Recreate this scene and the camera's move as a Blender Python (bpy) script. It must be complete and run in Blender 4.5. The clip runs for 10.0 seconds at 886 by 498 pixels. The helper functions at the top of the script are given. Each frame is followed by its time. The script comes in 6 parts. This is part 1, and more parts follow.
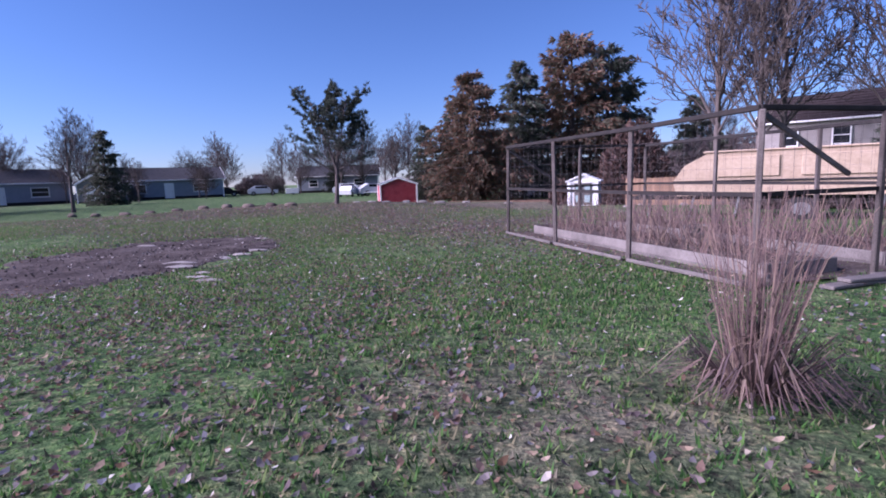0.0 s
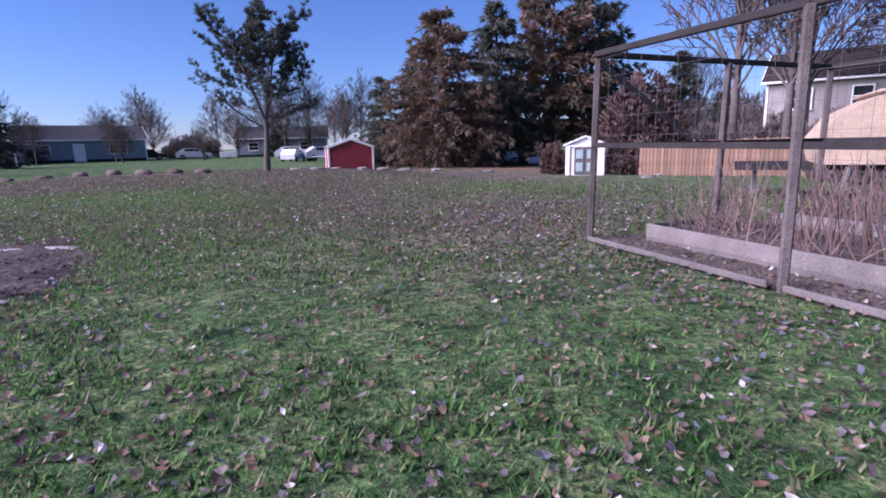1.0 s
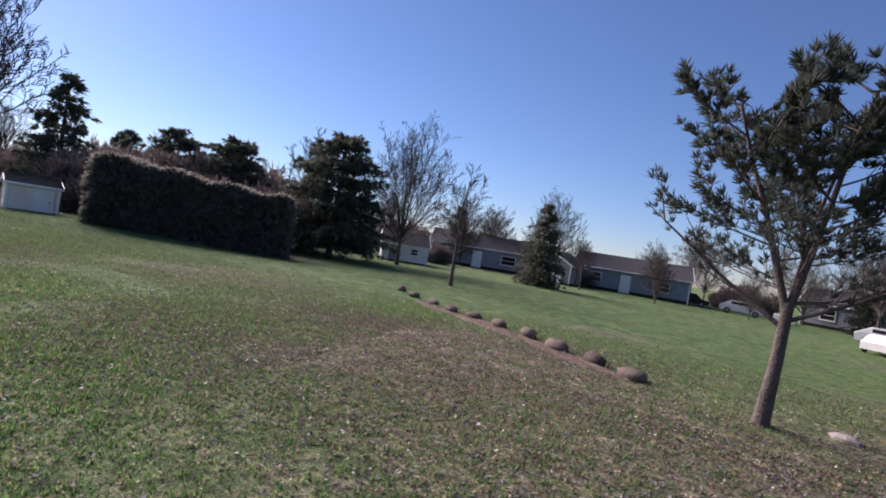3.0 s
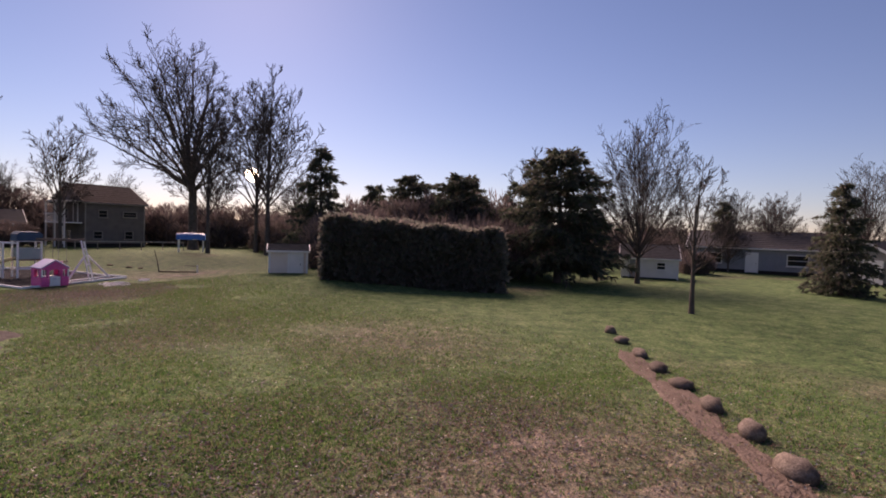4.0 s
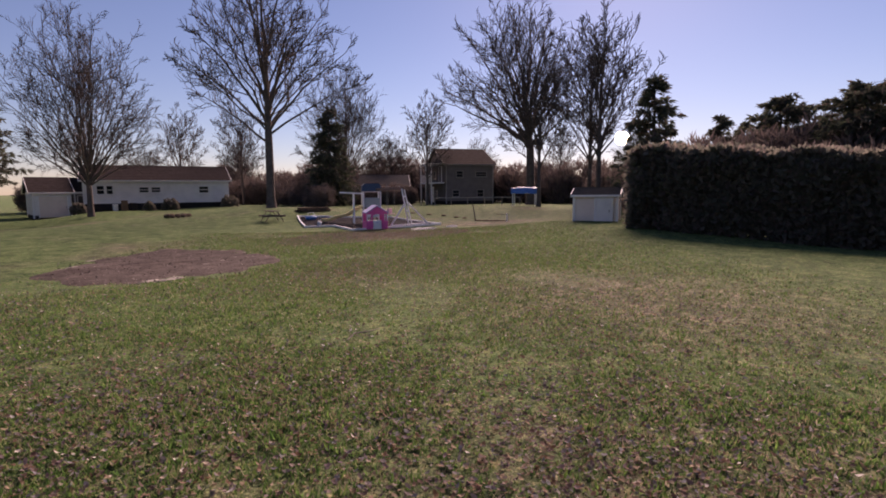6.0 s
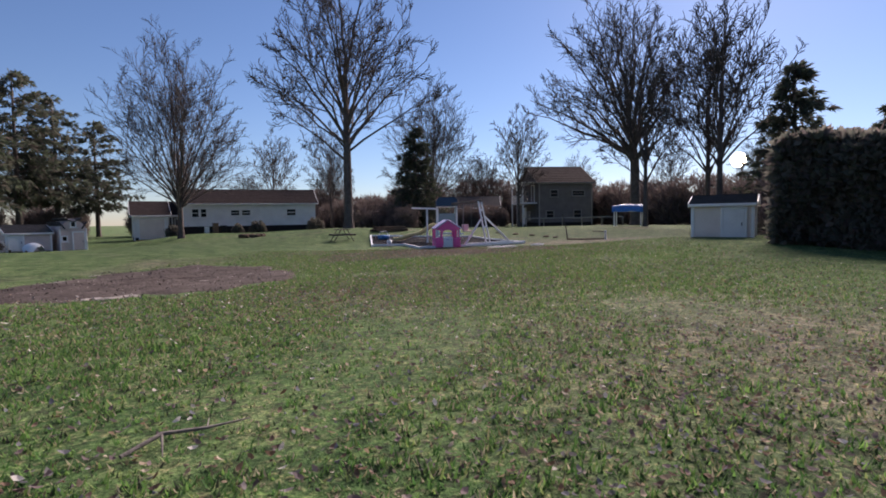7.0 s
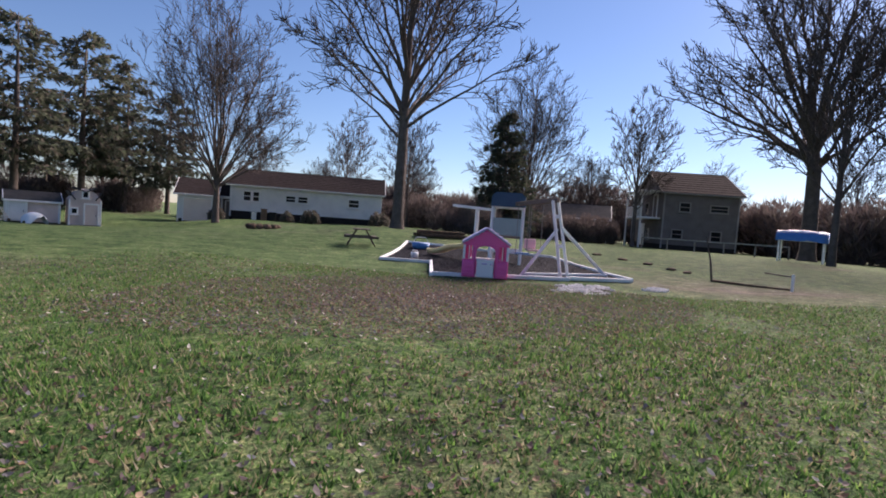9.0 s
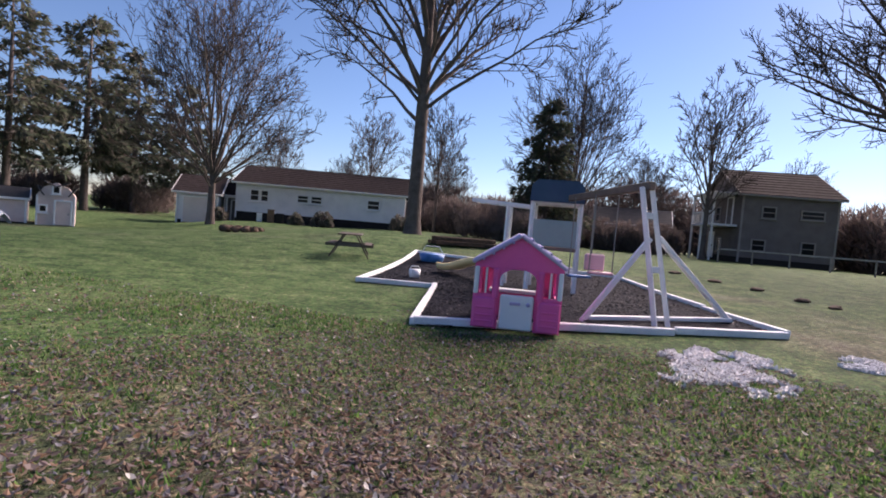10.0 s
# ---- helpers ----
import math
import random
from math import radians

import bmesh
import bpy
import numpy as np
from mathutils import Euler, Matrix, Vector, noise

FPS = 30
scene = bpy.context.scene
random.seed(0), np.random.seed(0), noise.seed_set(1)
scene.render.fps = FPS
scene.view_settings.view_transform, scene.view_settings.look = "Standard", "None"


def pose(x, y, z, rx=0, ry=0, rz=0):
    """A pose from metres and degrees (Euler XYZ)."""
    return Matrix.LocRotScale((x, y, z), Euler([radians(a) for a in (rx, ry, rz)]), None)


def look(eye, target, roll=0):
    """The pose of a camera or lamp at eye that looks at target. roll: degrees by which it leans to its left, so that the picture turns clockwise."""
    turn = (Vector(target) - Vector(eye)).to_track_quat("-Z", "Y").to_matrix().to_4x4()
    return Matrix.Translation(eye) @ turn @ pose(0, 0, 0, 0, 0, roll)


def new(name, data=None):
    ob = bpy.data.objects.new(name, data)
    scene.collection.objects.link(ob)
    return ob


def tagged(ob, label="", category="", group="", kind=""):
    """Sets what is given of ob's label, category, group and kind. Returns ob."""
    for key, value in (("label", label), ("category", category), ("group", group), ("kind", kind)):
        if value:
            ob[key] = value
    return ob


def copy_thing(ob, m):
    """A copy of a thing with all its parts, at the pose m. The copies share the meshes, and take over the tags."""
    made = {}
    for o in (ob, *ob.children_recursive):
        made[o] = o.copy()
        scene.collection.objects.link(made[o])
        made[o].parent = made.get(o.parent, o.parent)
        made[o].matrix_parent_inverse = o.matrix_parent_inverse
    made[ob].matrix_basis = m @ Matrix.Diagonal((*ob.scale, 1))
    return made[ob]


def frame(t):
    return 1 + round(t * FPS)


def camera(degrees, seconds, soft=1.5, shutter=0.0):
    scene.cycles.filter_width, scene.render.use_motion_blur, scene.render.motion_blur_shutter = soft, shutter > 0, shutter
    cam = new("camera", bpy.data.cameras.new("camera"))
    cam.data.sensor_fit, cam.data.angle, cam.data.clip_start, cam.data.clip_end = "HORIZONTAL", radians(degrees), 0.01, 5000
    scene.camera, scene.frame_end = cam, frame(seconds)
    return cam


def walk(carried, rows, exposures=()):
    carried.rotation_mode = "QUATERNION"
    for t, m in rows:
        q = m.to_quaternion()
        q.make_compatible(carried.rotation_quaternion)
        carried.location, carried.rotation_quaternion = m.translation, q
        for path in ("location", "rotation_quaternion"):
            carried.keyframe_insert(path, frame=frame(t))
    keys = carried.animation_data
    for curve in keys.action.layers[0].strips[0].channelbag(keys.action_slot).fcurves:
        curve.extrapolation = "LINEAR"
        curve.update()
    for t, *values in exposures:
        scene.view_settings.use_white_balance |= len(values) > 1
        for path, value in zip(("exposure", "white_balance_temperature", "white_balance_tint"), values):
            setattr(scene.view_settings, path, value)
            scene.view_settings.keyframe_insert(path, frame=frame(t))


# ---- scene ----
cam = camera(80.0, 10.0, soft=1.8)
PATH = [
    (0, (0.86, 0.32, 1.12), (0.26, 10.21, -0.19), -2.0),
    (0.5, (0.27, 3.41, 1.08), (0.17, 13.26, -0.64), -2.8),
    (1, (-0.13, 6.64, 0.91), (0.15, 16.44, -1.04), -1.3),
    (1.5, (-0.59, 9.38, 1.21), (-0.22, 19.32, 0.12), 2.6),
    (2, (-1.08, 12.44, 1.39), (-2.06, 22.35, 0.46), 4.7),
    (2.5, (-1.60, 15.13, 1.67), (-6.76, 23.70, 1.33), 8.6),
    (3, (-2.35, 17.46, 1.98), (-10.53, 23.21, 1.90), 9.3),
    (3.2, (-2.67, 18.06, 2.36), (-11.34, 22.97, 1.49), -0.2),
    (4.3, (-4.94, 22.47, 3.40), (-14.93, 22.46, 2.81), 7.2),
    (4.5, (-5.33, 23.05, 3.58), (-15.26, 22.43, 2.59), 9.4),
    (5, (-6.57, 23.49, 3.48), (-16.29, 21.58, 2.12), 7.5),
    (5.5, (-8.08, 23.57, 2.69), (-17.37, 20.07, 1.45), 1.8),
    (5.7, (-8.78, 23.84, 2.31), (-17.73, 19.56, 1.10), 0.6),
    (6.8, (-13.23, 22.47, 1.24), (-20.79, 15.95, 0.61), -1.2),
    (7, (-14.18, 22.01, 1.09), (-21.56, 15.29, 0.54), -0.9),
    (7.5, (-16.78, 20.86, 0.85), (-23.53, 13.50, 0.41), 4.0),
    (8, (-19.51, 19.37, 0.97), (-25.87, 11.66, 0.65), 2.2),
    (8.5, (-21.87, 17.58, 1.16), (-27.98, 9.67, 0.81), 5.1),
    (9, (-24.04, 15.70, 1.18), (-29.90, 7.61, 0.66), 4.2),
    (9.5, (-26.30, 13.34, 1.17), (-31.80, 4.99, 0.94), 6.6),
    (10, (-28.42, 10.69, 1.15), (-33.66, 2.19, 0.68), 4.9),
]
walk(cam, [(t, look(eye, target, roll)) for t, eye, target, roll in PATH],
    [(0, 1.4, 5300, 42), (1.5, 1.38, 5300, 39), (2.5, 1.42, 5700, 30), (3.0, 1.4, 6300, 30), (4.5, 1.1, 8200, 48), (5.7, 1.15, 8200, 48), (7.0, 1.3, 6700, 26), (8.5, 1.5, 6750, 25), (10, 1.72, 6800, 28)])

# ---- sky and sun: low evening sun in the west-south-west ----
SUN_UP = radians(27.0)
SUN_DIR = Vector((-0.973 * math.cos(SUN_UP), -0.232 * math.cos(SUN_UP), math.sin(SUN_UP)))
world = bpy.data.worlds.new("sky")
scene.world = world
world.use_nodes = True
wn = world.node_tree.nodes
sky = wn.new("ShaderNodeTexSky")
sky.sky_type = "NISHITA"
sky.sun_disc = False
sky.sun_elevation = SUN_UP
sky.sun_rotation = math.atan2(SUN_DIR.x, SUN_DIR.y)
sky.air_density, sky.dust_density, sky.ozone_density = 1.0, 0.12, 6.0
wn["Background"].inputs[1].default_value = 0.046
world.node_tree.links.new(sky.outputs[0], wn["Background"].inputs[0])
sun = new("sun", bpy.data.lights.new("sun", "SUN"))
sun.data.energy, sun.data.angle, sun.data.color = 5.0, radians(50.0), (1.0, 0.90, 0.80)
sun.matrix_world = look(SUN_DIR * 50, (0, 0, 0))

glow = bpy.data.materials.new("sun_surface")
glow.use_nodes = True
glow.node_tree.nodes["Principled BSDF"].inputs["Emission Color"].default_value = (1.0, 0.86, 0.62, 1)
glow.node_tree.nodes["Principled BSDF"].inputs["Emission Strength"].default_value = 12.0
ball = bmesh.new()
bmesh.ops.create_icosphere(ball, subdivisions=3, radius=34.0, matrix=Matrix.Translation((-2810.0, -630.0, 262.0)))
disc = new("sun_disc", bpy.data.meshes.new("sun_disc"))
ball.to_mesh(disc.data)
disc.data.materials.append(glow)
tagged(disc, "low evening sun just above the trees", "sun", kind="structure")


# ---- materials ----
def material(name, colors, rough=0.8, scale=6.0, fine=60.0, bump=0.3, metal=0.0, island=0.0, obrand=0.0, spec=0.3, dist=0.02):
    """Two scales of noise over a colour ramp, with fine relief; island and obrand vary the tone piece by piece."""
    m = bpy.data.materials.new(name)
    m.use_nodes = True
    n, l = m.node_tree.nodes, m.node_tree.links
    b = n["Principled BSDF"]
    tc = n.new("ShaderNodeTexCoord")
    big, small = n.new("ShaderNodeTexNoise"), n.new("ShaderNodeTexNoise")
    for tex, s, d in ((big, scale, 5), (small, fine, 3)):
        l.new(tc.outputs["Object"], tex.inputs["Vector"])
        tex.inputs["Scale"].default_value, tex.inputs["Detail"].default_value = s, d
    mix = n.new("ShaderNodeMath")
    mix.operation = "MULTIPLY_ADD"
    mix.inputs[1].default_value = 0.55
    half = n.new("ShaderNodeMath")
    half.operation = "MULTIPLY"
    half.inputs[1].default_value = 0.45
    l.new(small.outputs["Fac"], half.inputs[0])
    l.new(big.outputs["Fac"], mix.inputs[0])
    l.new(half.outputs[0], mix.inputs[2])
    ramp = n.new("ShaderNodeValToRGB")
    while len(ramp.color_ramp.elements) < len(colors):
        ramp.color_ramp.elements.new(0.5)
    for i, (e, c) in enumerate(zip(ramp.color_ramp.elements, colors)):
        e.position = 0.3 + 0.4 * i / max(1, len(colors) - 1)
        e.color = (*c, 1)
    l.new(mix.outputs[0], ramp.inputs[0])
    out = ramp.outputs[0]
    for amount, kind, socket in ((island, "ShaderNodeNewGeometry", "Random Per Island"), (obrand, "ShaderNodeObjectInfo", "Random")):
        if amount:
            g, hsv, mr = n.new(kind), n.new("ShaderNodeHueSaturation"), n.new("ShaderNodeMapRange")
            mr.inputs[3].default_value, mr.inputs[4].default_value = 1 - amount, 1 + amount
            l.new(g.outputs[socket], mr.inputs[0])
            l.new(mr.outputs[0], hsv.inputs["Value"])
            l.new(out, hsv.inputs["Color"])
            out = hsv.outputs[0]
    l.new(out, b.inputs["Base Color"])
    b.inputs["Roughness"].default_value, b.inputs["Metallic"].default_value = rough, metal
    b.inputs["Specular IOR Level"].default_value = spec
    if bump:
        bm_ = n.new("ShaderNodeBump")
        bm_.inputs["Strength"].default_value, bm_.inputs["Distance"].default_value = bump, dist
        l.new(small.outputs["Fac"], bm_.inputs["Height"])
        l.new(bm_.outputs[0], b.inputs["Normal"])
    return m


def piece_colors(name, colors, rough=0.8, thin=0.0):
    """One of several colours for each loose piece of a mesh."""
    m = bpy.data.materials.new(name)
    m.use_nodes = True
    n, l = m.node_tree.nodes, m.node_tree.links
    g, ramp = n.new("ShaderNodeNewGeometry"), n.new("ShaderNodeValToRGB")
    ramp.color_ramp.interpolation = "CONSTANT"
    while len(ramp.color_ramp.elements) < len(colors):
        ramp.color_ramp.elements.new(0.5)
    for i, (e, c) in enumerate(zip(ramp.color_ramp.elements, colors)):
        e.position, e.color = i / len(colors), (*c, 1)
    l.new(g.outputs["Random Per Island"], ramp.inputs[0])
    l.new(ramp.outputs[0], n["Principled BSDF"].inputs["Base Color"])
    n["Principled BSDF"].inputs["Roughness"].default_value = rough
    n["Principled BSDF"].inputs["Specular IOR Level"].default_value = 0.2
    if thin:
        tr, mx = n.new("ShaderNodeBsdfTranslucent"), n.new("ShaderNodeMixShader")
        l.new(ramp.outputs[0], tr.inputs["Color"])
        mx.inputs[0].default_value = thin
        l.new(n["Principled BSDF"].outputs[0], mx.inputs[1])
        l.new(tr.outputs[0], mx.inputs[2])
        l.new(mx.outputs[0], n["Material Output"].inputs["Surface"])
    return m



WORN = ((-4.5, 22.6, 7.8), (-11.0, 24.3, 4.8), (-40.0, 9.0, 5.0), (-1.0, 33.0, 8.0), (2.5, 27.0, 8.0), (6.0, 34.5, 6.0), (-29.0, 8.5, 3.6), (1.2, 3.0, 1.9), (0.2, 14.0, 4.5), (-20.5, 21.8, 4.6))


def worn_at(x, y):
    """How worn the lawn is at a place: 0 is green, 1 is thatch and litter."""
    return min(1.0, sum(max(0.0, min(1.0, (r - math.hypot(x - cx, y - cy)) / (0.7 * r))) for cx, cy, r in WORN))


def lawn_material():
    """Worn lawn: green and brown areas, clumps, thatch and fine relief."""
    m = bpy.data.materials.new("lawn")
    m.use_nodes = True
    n, l = m.node_tree.nodes, m.node_tree.links
    b, tc = n["Principled BSDF"], n.new("ShaderNodeTexCoord")

    def tex(scale, detail, rough=0.6):
        t = n.new("ShaderNodeTexNoise")
        t.inputs["Scale"].default_value, t.inputs["Detail"].default_value, t.inputs["Roughness"].default_value = scale, detail, rough
        l.new(tc.outputs["Object"], t.inputs["Vector"])
        return t.outputs["Fac"]

    def ramp(fac, stops):
        r = n.new("ShaderNodeValToRGB")
        while len(r.color_ramp.elements) < len(stops):
            r.color_ramp.elements.new(0.5)
        for e, (p, c) in zip(r.color_ramp.elements, stops):
            e.position, e.color = p, (*c, 1)
        l.new(fac, r.inputs[0])
        return r.outputs[0]

    def mix(fac, a, c, kind="MIX"):
        x = n.new("ShaderNodeMix")
        x.data_type, x.blend_type = "RGBA", kind
        if isinstance(fac, float):
            x.inputs[0].default_value = fac
        else:
            l.new(fac, x.inputs[0])
        l.new(a, x.inputs[6])
        l.new(c, x.inputs[7])
        return x.outputs[2]

    area, clump, tuft, fine = tex(0.11, 3), tex(1.7, 5), tex(9.0, 3, 0.7), tex(34.0, 4, 0.75)
    green = ramp(clump, [(0.30, (0.031, 0.078, 0.028)), (0.5, (0.075, 0.148, 0.050)), (0.7, (0.14, 0.205, 0.085))])
    brown = ramp(clump, [(0.30, (0.085, 0.072, 0.060)), (0.5, (0.165, 0.138, 0.115)), (0.7, (0.25, 0.21, 0.18))])
    worn = ramp(area, [(0.56, (0, 0, 0)), (0.74, (0.8, 0.8, 0.8))])
    for x, y, reach in WORN:
        dist, fade, join = n.new("ShaderNodeVectorMath"), n.new("ShaderNodeMapRange"), n.new("ShaderNodeMath")
        dist.operation, join.operation = "DISTANCE", "MULTIPLY_ADD"
        dist.inputs[1].default_value = (x, y, 0)
        l.new(tc.outputs["Object"], dist.inputs[0])
        fade.inputs[1].default_value, fade.inputs[2].default_value, fade.inputs[3].default_value, fade.inputs[4].default_value = reach * 0.2, reach, 1.2, 0.0
        l.new(dist.outputs["Value"], fade.inputs[0])
        l.new(fade.outputs[0], join.inputs[0])
        l.new(clump, join.inputs[1])
        l.new(worn, join.inputs[2])
        worn = join.outputs[0]
    base = mix(worn, green, brown)
    base = mix(ramp(tex(17.0, 4, 0.65), [(0.52, (0, 0, 0)), (0.66, (0.45, 0.45, 0.45))]), base, ramp(clump, [(0.35, (0.17, 0.145, 0.085)), (0.65, (0.31, 0.26, 0.165))]))
    base = mix(ramp(tex(12.0, 4, 0.65), [(0.34, (0.85, 0.85, 0.85)), (0.46, (0, 0, 0))]), base, ramp(clump, [(0.3, (0.035, 0.03, 0.026)), (0.7, (0.075, 0.058, 0.05))]))
    base = mix(1.0, base, ramp(tuft, [(0.30, (0.36, 0.40, 0.42)), (0.5, (1, 1, 1)), (0.68, (1.65, 1.5, 1.4))]), "MULTIPLY")
    speck = ramp(fine, [(0.32, (0.30, 0.30, 0.33)), (0.5, (0.9, 0.9, 0.88)), (0.68, (1.8, 1.7, 1.6))])
    l.new(mix(0.9, base, speck, "MULTIPLY"), b.inputs["Base Color"])
    b.inputs["Roughness"].default_value, b.inputs["Specular IOR Level"].default_value = 0.95, 0.1
    bump = n.new("ShaderNodeBump")
    bump.inputs["Strength"].default_value, bump.inputs["Distance"].default_value = 0.8, 0.06
    l.new(fine, bump.inputs["Height"])
    l.new(bump.outputs[0], b.inputs["Normal"])
    return m


M = {}
M["grass"] = lawn_material()
M["blade"] = piece_colors("grass_blades", [(0.088, 0.205, 0.046), (0.145, 0.27, 0.066), (0.044, 0.11, 0.032), (0.25, 0.23, 0.13), (0.066, 0.16, 0.042), (0.32, 0.285, 0.20), (0.19, 0.26, 0.085), (0.04, 0.05, 0.032), (0.053, 0.135, 0.036), (0.105, 0.22, 0.056), (0.122, 0.24, 0.062), (0.03, 0.065, 0.022)], thin=0.5)
M["leaf"] = piece_colors("fallen_leaves", [(0.16, 0.105, 0.07), (0.25, 0.185, 0.13), (0.085, 0.055, 0.046), (0.18, 0.16, 0.155), (0.20, 0.13, 0.10), (0.12, 0.125, 0.15), (0.10, 0.078, 0.082), (0.28, 0.21, 0.145), (0.14, 0.085, 0.05), (0.15, 0.148, 0.165), (0.18, 0.115, 0.08), (0.065, 0.05, 0.05), (0.20, 0.16, 0.145), (0.17, 0.125, 0.13), (0.13, 0.098, 0.098), (0.115, 0.082, 0.07), (0.16, 0.15, 0.15)], thin=0.3)
M["pale_leaf"] = piece_colors("bleached_leaves", [(0.46, 0.42, 0.37), (0.38, 0.32, 0.25), (0.56, 0.53, 0.49), (0.33, 0.26, 0.19)], thin=0.3)
M["dirt"] = material("bare_soil", [(0.026, 0.021, 0.02), (0.05, 0.041, 0.038), (0.085, 0.072, 0.066), (0.14, 0.122, 0.11)], 0.95, 1.6, 14, 0.8, spec=0.05, dist=0.05)
M["stone"] = material("field_stone", [(0.12, 0.10, 0.09), (0.24, 0.21, 0.18), (0.36, 0.33, 0.29)], 0.85, 5, 50, 0.5, obrand=0.3)
M["boulder"] = material("brown_field_stone", [(0.055, 0.044, 0.037), (0.115, 0.093, 0.077), (0.22, 0.187, 0.158)], 0.95, 6, 40, 0.8, obrand=0.3, spec=0.1, dist=0.03)
M["slab"] = material("pale_slab", [(0.14, 0.125, 0.112), (0.25, 0.228, 0.208), (0.35, 0.33, 0.30)], 0.85, 4, 40, 0.5, obrand=0.25)
M["log"] = material("log_bark", [(0.045, 0.03, 0.022), (0.10, 0.065, 0.045), (0.16, 0.11, 0.08)], 0.95, 6, 40, 0.8, obrand=0.25, dist=0.03)
M["wood"] = material("weathered_timber", [(0.055, 0.046, 0.042), (0.10, 0.086, 0.078), (0.16, 0.14, 0.128)], 0.95, 3, 60, 0.4, obrand=0.25, spec=0.08)
M["board"] = material("grey_board", [(0.08, 0.07, 0.064), (0.135, 0.12, 0.11), (0.20, 0.18, 0.165)], 0.9, 3, 60, 0.4, obrand=0.2)
M["fence"] = material("weathered_cedar", [(0.12, 0.075, 0.048), (0.19, 0.118, 0.075), (0.26, 0.17, 0.115)], 0.9, 3, 50, 0.4, obrand=0.25)
M["wire"] = material("dark_wire", [(0.06, 0.06, 0.06), (0.10, 0.09, 0.09)], 0.6, metal=0.5, bump=0)
M["white"] = material("white_siding", [(0.62, 0.62, 0.61), (0.74, 0.73, 0.71), (0.80, 0.79, 0.77)], 0.6, 1.5, 30, 0.1)
M["trim"] = material("white_trim", [(0.72, 0.72, 0.70), (0.82, 0.81, 0.79)], 0.55, 3, 40, 0.08)
M["cream"] = material("cream_siding", [(0.66, 0.56, 0.49), (0.80, 0.70, 0.62)], 0.7, 1.5, 30, 0.1)
M["tan"] = material("faded_tan_canvas", [(0.28, 0.205, 0.135), (0.38, 0.29, 0.20), (0.46, 0.36, 0.26)], 0.85, 1.6, 14, 0.3, obrand=0.12)
M["bed_soil"] = material("pale_garden_soil", [(0.055, 0.042, 0.038), (0.10, 0.08, 0.07), (0.17, 0.14, 0.125)], 0.95, 4, 30, 0.9, spec=0.1, dist=0.05)
M["russet"] = piece_colors("russet_leaves", [(0.12, 0.075, 0.062), (0.15, 0.092, 0.075), (0.095, 0.065, 0.06), (0.12, 0.09, 0.075)], thin=0.3)
M["red_soil"] = material("reddish_bare_soil", [(0.075, 0.056, 0.046), (0.12, 0.09, 0.075), (0.17, 0.13, 0.108)], 0.95, 3, 24, 0.9, spec=0.1, dist=0.05)
M["litter"] = material("rusty_needle_litter", [(0.10, 0.06, 0.042), (0.17, 0.105, 0.072), (0.23, 0.155, 0.11)], 0.95, 2.5, 30, 0.8, spec=0.05, dist=0.04)
M["brownwall"] = material("brown_siding", [(0.13, 0.112, 0.105), (0.165, 0.145, 0.136), (0.20, 0.178, 0.166)], 0.85, 1.5, 30, 0.2, spec=0.1)
M["stonewall"] = material("pale_brown_siding", [(0.22, 0.20, 0.18), (0.28, 0.255, 0.235), (0.33, 0.305, 0.28)], 0.8, 1.5, 30, 0.2)
M["barnwall"] = material("faded_pink_cream_siding", [(0.56, 0.43, 0.385), (0.66, 0.52, 0.47), (0.72, 0.59, 0.53)], 0.75, 1.5, 30, 0.15)
M["teal"] = material("pale_teal_siding", [(0.25, 0.31, 0.33), (0.33, 0.40, 0.42)], 0.75, 1.5, 30, 0.15)
M["pale_pink"] = material("faded_pink_plastic", [(0.62, 0.36, 0.42), (0.72, 0.47, 0.52)], 0.5, 3, 60, 0.05)
M["greywall"] = material("blue_grey_siding", [(0.20, 0.22, 0.25), (0.28, 0.30, 0.33)], 0.75, 1.5, 30, 0.15)
M["roof"] = material("dark_shingles", [(0.022, 0.017, 0.017), (0.038, 0.03, 0.03), (0.055, 0.045, 0.043)], 0.95, 3, 25, 0.6, spec=0.05)
M["roof2"] = material("grey_shingles", [(0.05, 0.05, 0.053), (0.09, 0.09, 0.093)], 0.95, 3, 25, 0.6, spec=0.05)
M["red"] = material("barn_red_paint", [(0.24, 0.035, 0.045), (0.33, 0.05, 0.06), (0.38, 0.075, 0.085)], 0.75, 2, 40, 0.2)
M["pink"] = material("pink_plastic", [(0.75, 0.10, 0.33), (0.85, 0.14, 0.40)], 0.45, 3, 80, 0.03, spec=0.4)
M["lilac"] = material("lilac_plastic", [(0.42, 0.38, 0.60), (0.50, 0.46, 0.68)], 0.5, 3, 80, 0.05, spec=0.4)
M["plastic"] = material("white_plastic", [(0.66, 0.72, 0.76), (0.76, 0.80, 0.82)], 0.45, 3, 80, 0.03, spec=0.4)
M["rubber"] = material("black_rubber_mulch", [(0.008, 0.009, 0.014), (0.017, 0.018, 0.026), (0.03, 0.031, 0.042)], 0.95, 8, 60, 1.0, spec=0.05, dist=0.05)
M["timber_white"] = material("white_painted_timber", [(0.62, 0.65, 0.67), (0.74, 0.77, 0.79), (0.82, 0.84, 0.85)], 0.7, 3, 40, 0.2, obrand=0.08)
M["canopy"] = material("blue_canvas", [(0.035, 0.07, 0.12), (0.05, 0.10, 0.16)], 0.85, 3, 60, 0.2)
M["panel"] = material("sea_green_panel", [(0.24, 0.33, 0.33), (0.32, 0.42, 0.41)], 0.7, 3, 60, 0.1)
